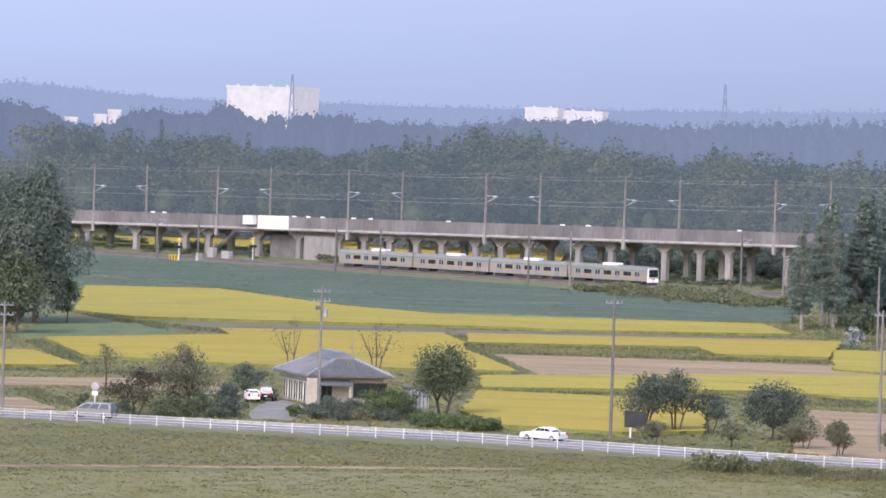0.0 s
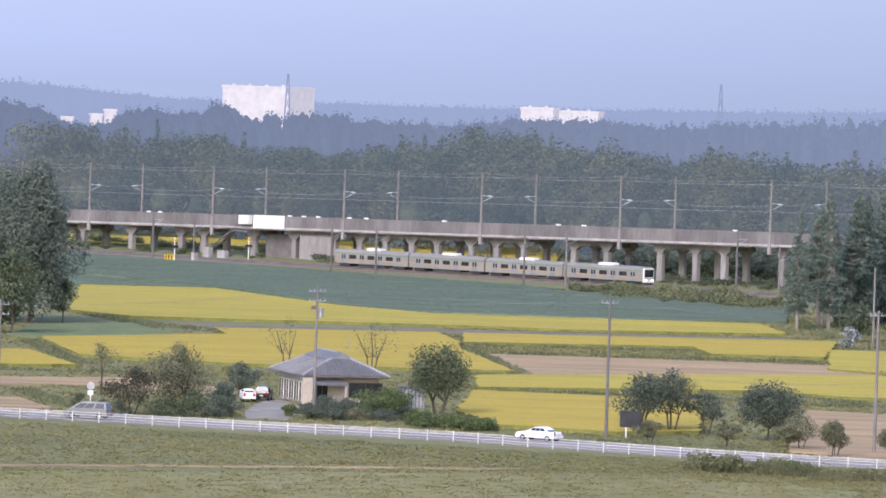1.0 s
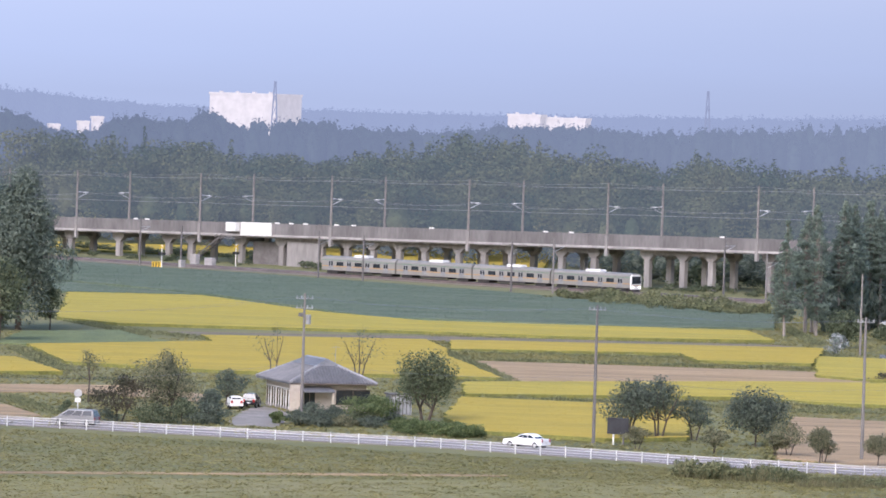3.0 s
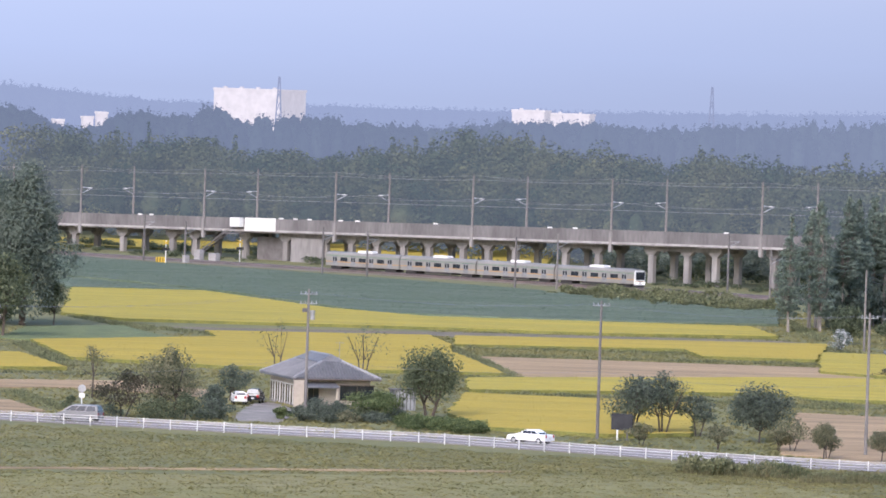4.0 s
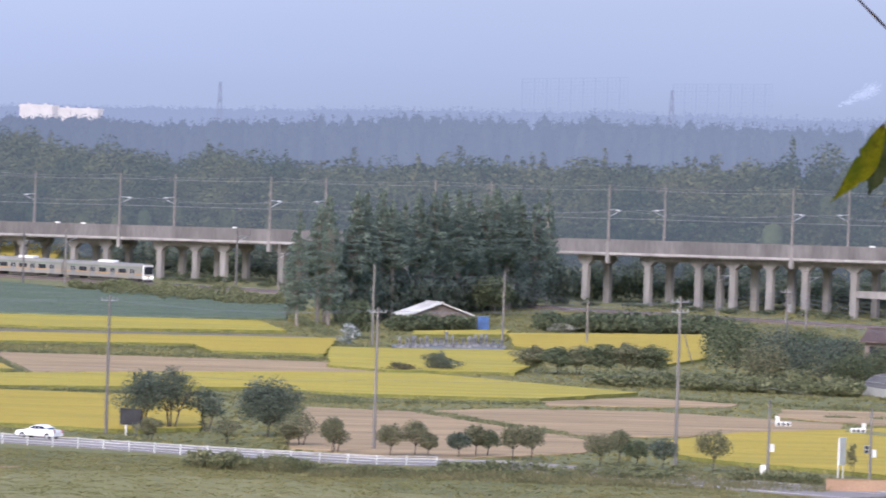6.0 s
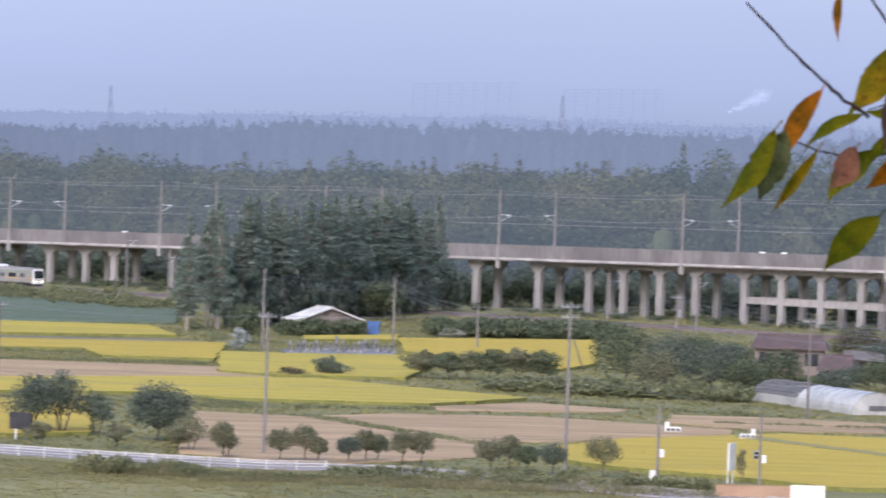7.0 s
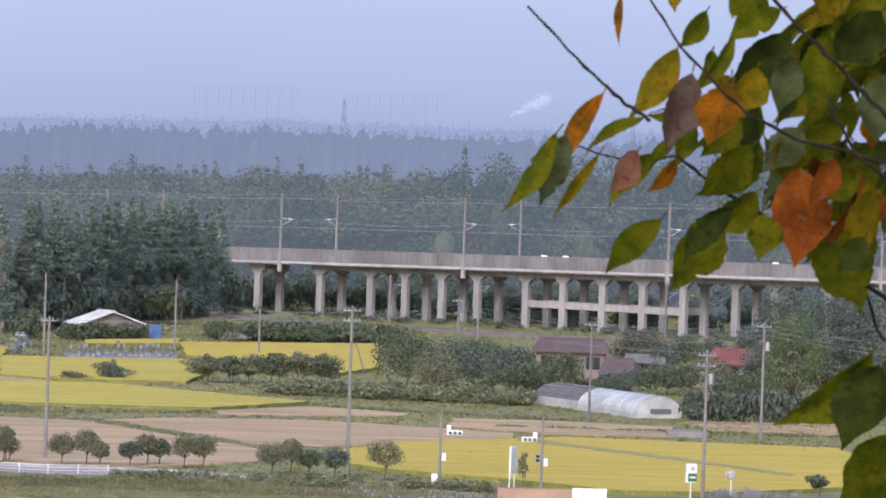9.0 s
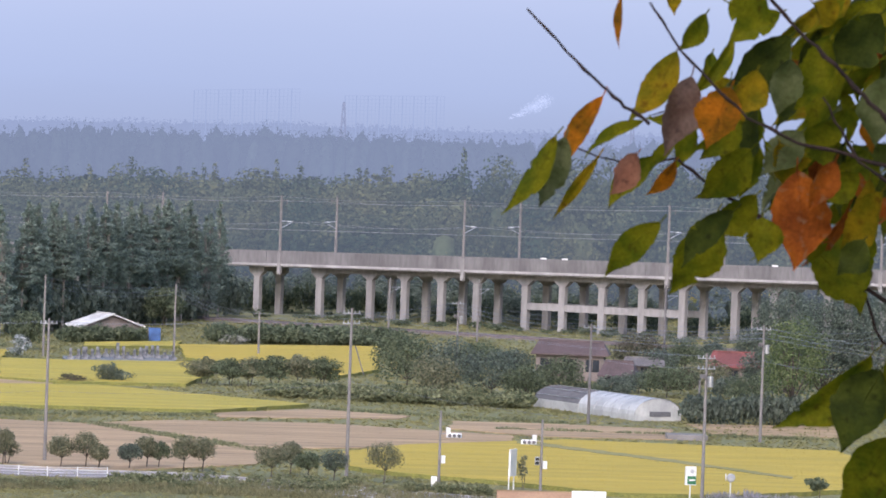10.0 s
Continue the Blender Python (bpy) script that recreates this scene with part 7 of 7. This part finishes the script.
cherry_leaf(rel(1.702, 8.226, 34.927), rel(1.648, 8.267, 34.845), 0.0734, LF_YELLOW, 18, 0.15)
cherry_leaf(rel(1.576, 8.261, 35.132), rel(1.498, 8.286, 35.061), 0.0618, LF_DARK, -9, -0.03)
cherry_leaf(rel(1.569, 8.303, 35.164), rel(1.498, 8.306, 35.120), 0.0464, LF_GREEN, 8, 0.11)
cherry_leaf(rel(1.673, 8.119, 34.711), rel(1.556, 8.183, 34.599), 0.0742, LF_GREEN, -23, 0.21)
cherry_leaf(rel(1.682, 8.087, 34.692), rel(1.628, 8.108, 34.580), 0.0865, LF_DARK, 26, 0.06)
cherry_leaf(rel(1.721, 8.212, 34.598), rel(1.661, 8.254, 34.496), 0.0966, LF_GREEN, -5, 0.02)
cherry_leaf(rel(1.629, 8.291, 34.843), rel(1.685, 8.250, 34.760), 0.0912, LF_GREEN, -27, 0.00)
cherry_leaf(rel(1.463, 8.282, 35.159), rel(1.429, 8.298, 35.104), 0.0386, LF_GREEN, -20, 0.19)
cherry_leaf(rel(1.501, 8.275, 35.129), rel(1.446, 8.254, 35.051), 0.0309, LF_GREEN, -8, 0.14)
cherry_leaf(rel(1.351, 8.311, 35.178), rel(1.344, 8.282, 35.112), 0.0170, LF_ORANGE, 9, -0.10)
cherry_leaf(rel(1.418, 8.300, 35.188), rel(1.419, 8.289, 35.157), 0.0232, LF_YELLOW, 18, 0.08)
cherry_leaf(rel(1.592, 8.238, 35.003), rel(1.536, 8.218, 34.948), 0.0541, LF_GREY, 13, 0.13)
cherry_leaf(rel(1.510, 8.304, 35.030), rel(1.469, 8.321, 34.960), 0.0580, LF_GREEN, -20, -0.12)
cherry_leaf(rel(1.536, 8.309, 34.978), rel(1.465, 8.332, 34.906), 0.0657, LF_GREEN, -20, 0.03)
cherry_leaf(rel(1.561, 8.233, 34.987), rel(1.572, 8.241, 34.926), 0.0695, LF_YELLOW, -27, 0.11)
cherry_leaf(rel(1.542, 8.288, 34.917), rel(1.478, 8.310, 34.861), 0.0618, LF_GREEN, -19, 0.05)
cherry_leaf(rel(1.615, 8.182, 35.133), rel(1.567, 8.192, 35.033), 0.0734, LF_GREEN, 14, 0.12)
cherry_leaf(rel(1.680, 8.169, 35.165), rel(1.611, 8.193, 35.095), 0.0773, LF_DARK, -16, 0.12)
cherry_leaf(rel(1.661, 8.285, 35.082), rel(1.605, 8.306, 35.003), 0.0657, LF_GREEN, 26, -0.11)
cherry_leaf(rel(1.672, 8.079, 35.081), rel(1.657, 8.082, 34.987), 0.0695, LF_GREY, 15, -0.08)
cherry_leaf(rel(1.614, 8.111, 34.967), rel(1.586, 8.106, 34.898), 0.0464, LF_RUST, -22, 0.19)
cherry_leaf(rel(1.666, 8.151, 35.029), rel(1.671, 8.130, 34.982), 0.0464, LF_ORANGE, -25, 0.18)
cherry_leaf(rel(1.646, 8.206, 35.035), rel(1.580, 8.250, 34.979), 0.0464, LF_GREEN, -27, 0.08)
cherry_leaf(rel(1.547, 8.104, 35.100), rel(1.537, 8.116, 35.021), 0.0541, LF_GREY, -11, 0.12)
cherry_leaf(rel(1.570, 8.303, 35.094), rel(1.567, 8.324, 35.063), 0.0309, LF_RUST, -9, -0.09)
cherry_leaf(rel(1.574, 8.098, 35.175), rel(1.608, 8.112, 35.147), 0.0541, LF_YELLOW, -13, -0.09)
cherry_leaf(rel(1.674, 8.252, 34.952), rel(1.627, 8.282, 34.904), 0.0541, LF_GREEN, -17, 0.04)
cherry_leaf(rel(1.531, 8.178, 34.888), rel(1.524, 8.169, 34.827), 0.0657, LF_GREEN, 10, -0.09)
cherry_leaf(rel(1.416, 8.199, 34.990), rel(1.374, 8.216, 34.943), 0.0309, LF_GREEN, 26, 0.26)
cherry_leaf(rel(1.706, 8.112, 34.759), rel(1.677, 8.108, 34.608), 0.0541, LF_GREEN, -12, -0.04)
cherry_leaf(rel(1.585, 8.178, 34.874), rel(1.605, 8.194, 34.822), 0.0541, LF_GREEN, -19, 0.02)
cherry_leaf(rel(1.504, 8.112, 35.083), rel(1.475, 8.107, 35.022), 0.0541, LF_YELLOW, -12, -0.02)
cherry_leaf(rel(1.476, 8.300, 35.106), rel(1.451, 8.263, 35.059), 0.0348, LF_GREEN, -23, 0.15)
cherry_leaf(rel(1.669, 8.171, 34.862), rel(1.633, 8.178, 34.815), 0.0541, LF_DARK, 18, 0.16)
cherry_leaf(rel(1.475, 8.178, 35.173), rel(1.537, 8.177, 35.145), 0.0618, LF_GREEN, 11, 0.20)
cherry_leaf(rel(1.663, 8.631, 35.127), rel(1.632, 8.678, 35.061), 0.0515, LF_RUST, -16, 0.06)
cherry_leaf(rel(1.757, 8.378, 34.930), rel(1.683, 8.362, 34.870), 0.0471, LF_RUST, 55, 0.21)
cherry_leaf(rel(1.734, 8.362, 35.143), rel(1.711, 8.398, 35.072), 0.0519, LF_RUST, -59, 0.20)
cherry_leaf(rel(1.752, 8.389, 35.188), rel(1.683, 8.424, 35.163), 0.0479, LF_GREEN, 21, 0.28)
cherry_leaf(rel(1.723, 8.334, 35.120), rel(1.717, 8.325, 35.052), 0.0316, LF_DARK, -60, 0.24)
cherry_leaf(rel(1.798, 8.420, 35.044), rel(1.746, 8.421, 34.948), 0.0350, LF_GREEN, -23, -0.07)
cherry_leaf(rel(1.812, 8.622, 35.163), rel(1.762, 8.612, 35.081), 0.0359, LF_GREEN, 29, 0.04)
cherry_leaf(rel(1.663, 8.590, 34.973), rel(1.598, 8.583, 34.887), 0.0521, LF_GREY, 50, -0.09)
cherry_leaf(rel(1.696, 8.421, 34.904), rel(1.650, 8.450, 34.810), 0.0446, LF_RUST, -56, -0.00)
cherry_leaf(rel(1.594, 8.573, 34.985), rel(1.583, 8.565, 34.907), 0.0441, LF_GREEN, -50, 0.28)
cherry_leaf(rel(1.756, 8.582, 35.164), rel(1.680, 8.608, 35.117), 0.0405, LF_GREEN, 35, 0.02)
cherry_leaf(rel(1.605, 8.500, 35.099), rel(1.546, 8.531, 35.031), 0.0525, LF_DARK, -53, 0.29)
cherry_leaf(rel(1.719, 8.335, 34.883), rel(1.644, 8.350, 34.822), 0.0398, LF_GREEN, 24, 0.24)
cherry_leaf(rel(1.732, 8.536, 35.191), rel(1.693, 8.544, 35.115), 0.0362, LF_GREEN, 27, 0.08)
cherry_leaf(rel(1.745, 8.625, 35.174), rel(1.762, 8.652, 35.093), 0.0332, LF_DARK, 8, -0.06)
cherry_leaf(rel(1.751, 8.389, 35.122), rel(1.692, 8.401, 35.038), 0.0509, LF_GREEN, 10, -0.06)
cherry_leaf(rel(1.788, 8.524, 35.201), rel(1.734, 8.556, 35.126), 0.0461, LF_GREEN, -10, 0.22)
cherry_leaf(rel(1.714, 8.325, 35.106), rel(1.617, 8.314, 35.055), 0.0457, LF_GREEN, -60, 0.21)
cherry_leaf(rel(1.706, 8.358, 35.086), rel(1.640, 8.391, 35.039), 0.0412, LF_GREEN, -58, 0.01)
cherry_leaf(rel(1.683, 8.362, 35.127), rel(1.630, 8.403, 35.058), 0.0364, LF_GREEN, 46, 0.27)
cherry_leaf(rel(1.751, 8.563, 35.148), rel(1.736, 8.576, 35.043), 0.0480, LF_GREEN, 5, 0.12)
cherry_leaf(rel(1.739, 8.524, 35.148), rel(1.701, 8.573, 35.074), 0.0501, LF_DARK, -35, -0.05)
cherry_leaf(rel(1.735, 8.678, 35.179), rel(1.673, 8.701, 35.138), 0.0526, LF_GREEN, 37, -0.11)
cherry_leaf(rel(1.635, 8.423, 34.892), rel(1.565, 8.456, 34.826), 0.0321, LF_GREEN, 52, 0.13)
cherry_leaf(rel(1.761, 8.489, 34.929), rel(1.763, 8.458, 34.856), 0.0465, LF_GREEN, -54, -0.09)
cherry_leaf(rel(1.766, 8.570, 35.177), rel(1.734, 8.556, 35.108), 0.0452, LF_GREEN, -31, 0.28)
cherry_leaf(rel(1.714, 8.519, 35.209), rel(1.638, 8.504, 35.135), 0.0386, LF_YELLOW, 44, 0.16)
cherry_leaf(rel(1.741, 8.463, 35.173), rel(1.748, 8.492, 35.095), 0.0441, LF_DARK, 10, 0.02)
cherry_leaf(rel(1.745, 8.493, 35.196), rel(1.759, 8.510, 35.103), 0.0370, LF_GREEN, 12, 0.17)
cherry_leaf(rel(1.687, 8.413, 34.991), rel(1.669, 8.406, 34.889), 0.0442, LF_DARK, 52, 0.19)
cherry_leaf(rel(1.669, 8.681, 34.982), rel(1.637, 8.667, 34.893), 0.0418, LF_DARK, -7, 0.04)
cherry_leaf(rel(1.764, 8.621, 35.203), rel(1.698, 8.675, 35.146), 0.0508, LF_GREY, -54, 0.02)
cherry_leaf(rel(1.741, 8.493, 35.191), rel(1.680, 8.536, 35.116), 0.0370, LF_GREEN, 15, 0.29)
cherry_leaf(rel(1.776, 8.578, 35.175), rel(1.805, 8.603, 35.068), 0.0448, LF_GREEN, 13, 0.17)
cherry_leaf(rel(1.762, 8.591, 34.928), rel(1.755, 8.593, 34.851), 0.0373, LF_GREEN, 22, 0.28)
cherry_leaf(rel(1.710, 8.653, 35.003), rel(1.646, 8.675, 34.941), 0.0341, LF_GREEN, 36, 0.06)
cherry_leaf(rel(1.762, 8.458, 34.953), rel(1.757, 8.490, 34.880), 0.0399, LF_GREEN, 55, -0.05)
cherry_leaf(rel(1.771, 8.375, 34.967), rel(1.719, 8.365, 34.911), 0.0373, LF_DARK, -26, 0.12)
cherry_leaf(rel(1.687, 8.576, 34.974), rel(1.684, 8.607, 34.890), 0.0460, LF_RUST, -36, 0.07)
cherry_leaf(rel(1.793, 8.309, 35.106), rel(1.781, 8.342, 35.031), 0.0484, LF_GREEN, 37, 0.06)
cherry_leaf(rel(1.564, 8.629, 35.074), rel(1.556, 8.600, 34.982), 0.0413, LF_GREY, 37, 0.01)
cherry_leaf(rel(1.680, 8.383, 35.165), rel(1.610, 8.438, 35.113), 0.0382, LF_GREEN, -59, 0.04)
cherry_leaf(rel(1.638, 8.392, 35.219), rel(1.675, 8.405, 35.147), 0.0452, LF_GREEN, -41, 0.18)
cherry_leaf(rel(1.703, 8.430, 34.929), rel(1.674, 8.466, 34.861), 0.0377, LF_GREEN, -36, 0.00)
cherry_leaf(rel(1.704, 8.511, 35.050), rel(1.694, 8.513, 34.969), 0.0324, LF_GREY, 16, -0.07)
cherry_leaf(rel(1.663, 8.346, 35.014), rel(1.584, 8.331, 34.986), 0.0442, LF_GREEN, 41, 0.29)
cherry_leaf(rel(1.661, 8.377, 35.075), rel(1.689, 8.382, 34.977), 0.0322, LF_GREEN, -23, -0.01)
cherry_leaf(rel(1.599, 8.694, 35.081), rel(1.554, 8.713, 35.010), 0.0442, LF_GREEN, -40, 0.12)
cherry_leaf(rel(1.656, 8.521, 34.955), rel(1.604, 8.541, 34.884), 0.0432, LF_GREEN, -24, -0.02)
cherry_leaf(rel(1.846, 8.614, 35.166), rel(1.770, 8.641, 35.105), 0.0353, LF_GREEN, 12, 0.12)
cherry_leaf(rel(1.667, 8.467, 35.185), rel(1.592, 8.502, 35.117), 0.0336, LF_YELLOW, -35, 0.25)
cherry_leaf(rel(1.766, 8.406, 35.196), rel(1.762, 8.387, 35.118), 0.0355, LF_DARK, 27, 0.15)
cherry_leaf(rel(1.651, 8.410, 35.147), rel(1.616, 8.396, 35.079), 0.0327, LF_DARK, -58, 0.22)
cherry_leaf(rel(1.459, 8.404, 35.037), rel(1.449, 8.416, 34.940), 0.0455, LF_GREEN, -5, 0.21)
cherry_leaf(rel(1.516, 8.374, 35.039), rel(1.437, 8.408, 35.001), 0.0472, LF_YELLOW, -50, 0.07)
cherry_leaf(rel(1.784, 8.648, 34.956), rel(1.733, 8.679, 34.887), 0.0429, LF_DARK, -35, -0.10)
cherry_leaf(rel(1.780, 8.598, 35.167), rel(1.721, 8.579, 35.104), 0.0373, LF_GREEN, 20, 0.01)
cherry_leaf(rel(1.747, 8.604, 35.173), rel(1.666, 8.631, 35.103), 0.0354, LF_GREEN, 59, -0.07)
cherry_leaf(rel(1.539, 8.634, 35.076), rel(1.627, 8.648, 35.007), 0.0487, LF_YELLOW, -24, 0.24)
cherry_leaf(rel(1.660, 8.408, 35.154), rel(1.595, 8.390, 35.099), 0.0407, LF_GREEN, -34, 0.24)
cherry_leaf(rel(1.781, 8.526, 35.201), rel(1.733, 8.526, 35.120), 0.0318, LF_GREEN, 21, 0.05)
cherry_leaf(rel(1.784, 8.536, 35.196), rel(1.753, 8.542, 35.108), 0.0441, LF_DARK, -22, -0.04)
cherry_leaf(rel(1.633, 8.383, 35.080), rel(1.582, 8.423, 35.005), 0.0429, LF_DARK, 35, -0.09)
cherry_leaf(rel(1.786, 8.464, 35.162), rel(1.762, 8.479, 35.094), 0.0435, LF_RUST, 13, 0.06)
cherry_leaf(rel(1.722, 8.405, 34.942), rel(1.715, 8.397, 34.864), 0.0451, LF_YELLOW, 47, -0.09)
cherry_leaf(rel(1.827, 8.465, 34.968), rel(1.823, 8.486, 34.889), 0.0400, LF_GREEN, -10, 0.03)
cherry_leaf(rel(1.771, 8.620, 35.170), rel(1.830, 8.649, 35.108), 0.0497, LF_GREEN, 37, -0.05)
cherry_leaf(rel(1.604, 8.642, 35.037), rel(1.590, 8.635, 34.966), 0.0506, LF_GREEN, 20, -0.01)
cherry_leaf(rel(1.716, 8.427, 35.180), rel(1.666, 8.447, 35.100), 0.0320, LF_GREEN, -47, 0.09)
cherry_leaf(rel(1.560, 8.559, 35.042), rel(1.504, 8.569, 34.960), 0.0379, LF_GREEN, -41, -0.01)
cherry_leaf(rel(1.715, 8.570, 34.974), rel(1.725, 8.568, 34.907), 0.0315, LF_GREEN, -22, -0.07)
cherry_leaf(rel(1.753, 8.532, 35.225), rel(1.774, 8.497, 35.156), 0.0388, LF_GREEN, -61, 0.22)
cherry_leaf(rel(1.731, 8.342, 35.071), rel(1.739, 8.351, 34.993), 0.0377, LF_GREEN, -53, 0.28)
cherry_leaf(rel(1.744, 8.350, 35.179), rel(1.730, 8.332, 35.077), 0.0343, LF_GREEN, 24, -0.06)
cherry_leaf(rel(1.770, 8.651, 35.096), rel(1.705, 8.654, 35.055), 0.0513, LF_GREEN, -62, 0.29)
cherry_leaf(rel(1.738, 8.606, 34.988), rel(1.780, 8.567, 34.917), 0.0420, LF_GREEN, 8, 0.12)
cherry_leaf(rel(1.745, 8.544, 35.107), rel(1.680, 8.516, 35.047), 0.0421, LF_DARK, 49, -0.08)
cherry_leaf(rel(1.691, 8.544, 35.036), rel(1.648, 8.532, 34.960), 0.0471, LF_GREEN, -15, -0.02)
cherry_leaf(rel(1.753, 8.522, 35.176), rel(1.694, 8.534, 35.120), 0.0509, LF_GREEN, 34, -0.07)
cherry_leaf(rel(1.772, 8.395, 35.148), rel(1.770, 8.406, 35.043), 0.0329, LF_GREEN, 6, -0.04)
cherry_leaf(rel(1.720, 8.620, 35.120), rel(1.645, 8.635, 35.063), 0.0515, LF_GREEN, 15, 0.11)
cherry_leaf(rel(1.559, 8.407, 35.043), rel(1.531, 8.412, 34.946), 0.0460, LF_DARK, 55, 0.24)
cherry_leaf(rel(1.612, 8.621, 34.989), rel(1.628, 8.587, 34.896), 0.0417, LF_GREEN, -49, 0.16)
cherry_leaf(rel(1.780, 8.495, 35.131), rel(1.780, 8.475, 35.058), 0.0387, LF_GREEN, 23, -0.06)
cherry_leaf(rel(1.786, 8.474, 35.235), rel(1.713, 8.499, 35.208), 0.0421, LF_YELLOW, 43, 0.27)
cherry_leaf(rel(1.655, 8.612, 34.995), rel(1.639, 8.605, 34.901), 0.0345, LF_GREEN, -40, -0.03)
cherry_leaf(rel(1.763, 8.427, 35.178), rel(1.748, 8.410, 35.098), 0.0407, LF_GREEN, -40, 0.26)
cherry_leaf(rel(1.707, 8.521, 35.091), rel(1.663, 8.529, 35.003), 0.0361, LF_GREEN, -40, -0.09)
cherry_leaf(rel(1.754, 8.603, 35.171), rel(1.698, 8.604, 35.119), 0.0522, LF_DARK, 38, 0.24)
cherry_leaf(rel(1.767, 8.651, 35.208), rel(1.752, 8.614, 35.108), 0.0513, LF_GREEN, -55, 0.24)
cherry_leaf(rel(1.703, 8.440, 34.973), rel(1.637, 8.463, 34.975), 0.0482, LF_GREEN, 9, 0.11)
cherry_leaf(rel(1.713, 8.591, 34.977), rel(1.764, 8.550, 34.897), 0.0402, LF_RUST, -44, 0.13)
cherry_leaf(rel(1.770, 8.661, 35.134), rel(1.832, 8.638, 35.075), 0.0405, LF_DARK, 26, 0.11)
cherry_leaf(rel(1.720, 8.436, 35.132), rel(1.653, 8.460, 35.099), 0.0461, LF_GREEN, -53, -0.06)
cherry_leaf(rel(1.831, 8.587, 34.975), rel(1.740, 8.626, 34.989), 0.0394, LF_DARK, -4, 0.02)
cherry_leaf(rel(1.526, 8.555, 35.021), rel(1.430, 8.531, 35.013), 0.0322, LF_GREEN, -15, 0.16)
cherry_leaf(rel(1.719, 8.406, 34.980), rel(1.668, 8.386, 34.926), 0.0363, LF_GREEN, -7, 0.19)
cherry_leaf(rel(1.798, 8.328, 34.982), rel(1.768, 8.365, 34.899), 0.0342, LF_GREEN, 53, 0.02)
cherry_leaf(rel(1.646, 8.410, 34.884), rel(1.654, 8.439, 34.776), 0.0344, LF_GREY, 47, 0.11)
cherry_leaf(rel(1.783, 8.423, 35.196), rel(1.743, 8.411, 35.117), 0.0364, LF_GREEN, 60, -0.01)
cherry_leaf(rel(1.736, 8.586, 34.892), rel(1.770, 8.610, 34.806), 0.0416, LF_GREEN, 22, 0.02)
cherry_leaf(rel(1.589, 8.686, 35.017), rel(1.576, 8.688, 34.928), 0.0345, LF_GREEN, -7, 0.23)
cherry_leaf(rel(1.696, 8.604, 35.183), rel(1.625, 8.578, 35.120), 0.0349, LF_GREY, 34, 0.28)
cherry_leaf(rel(1.751, 8.553, 34.928), rel(1.720, 8.569, 34.837), 0.0318, LF_DARK, -31, 0.02)
cherry_leaf(rel(1.562, 8.457, 35.060), rel(1.568, 8.415, 34.960), 0.0362, LF_GREEN, -28, 0.25)
cherry_leaf(rel(1.755, 8.480, 35.159), rel(1.843, 8.441, 35.126), 0.0468, LF_GREEN, 35, 0.08)
cherry_leaf(rel(1.802, 8.614, 35.219), rel(1.801, 8.614, 35.144), 0.0375, LF_DARK, 61, 0.13)
cherry_leaf(rel(1.695, 8.605, 35.045), rel(1.619, 8.609, 35.017), 0.0474, LF_YELLOW, 27, 0.22)
cherry_leaf(rel(1.673, 8.497, 35.049), rel(1.628, 8.485, 34.952), 0.0312, LF_GREEN, -29, 0.02)
cherry_leaf(rel(1.832, 8.576, 35.153), rel(1.769, 8.590, 35.108), 0.0472, LF_GREY, 32, 0.07)
cherry_leaf(rel(1.739, 8.596, 35.169), rel(1.733, 8.607, 35.090), 0.0383, LF_DARK, -56, 0.22)
cherry_leaf(rel(1.663, 8.672, 34.974), rel(1.726, 8.639, 34.904), 0.0413, LF_GREEN, 7, -0.09)
for a, b in (((0, 0.1, 2.6), rel(1.750, 8.318, 34.954)), ((0.0, 0.1, 2.9), rel(1.756, 8.317, 35.000)), ((0.02, 0.06, 1.9), rel(1.796, 8.308, 34.732)), ((0.0, 0.06, 2.0), rel(1.789, 8.310, 34.693)), ((0.0, 0.1, 2.7), rel(1.744, 8.319, 34.930))):
    part("branch", Geo().tube([a, Vector(a).lerp(b, 0.5) + Vector((0, 0, 0.05)), b], [0.03, 0.016, 0.006], 7), twig_mat, cherry, smooth=True)
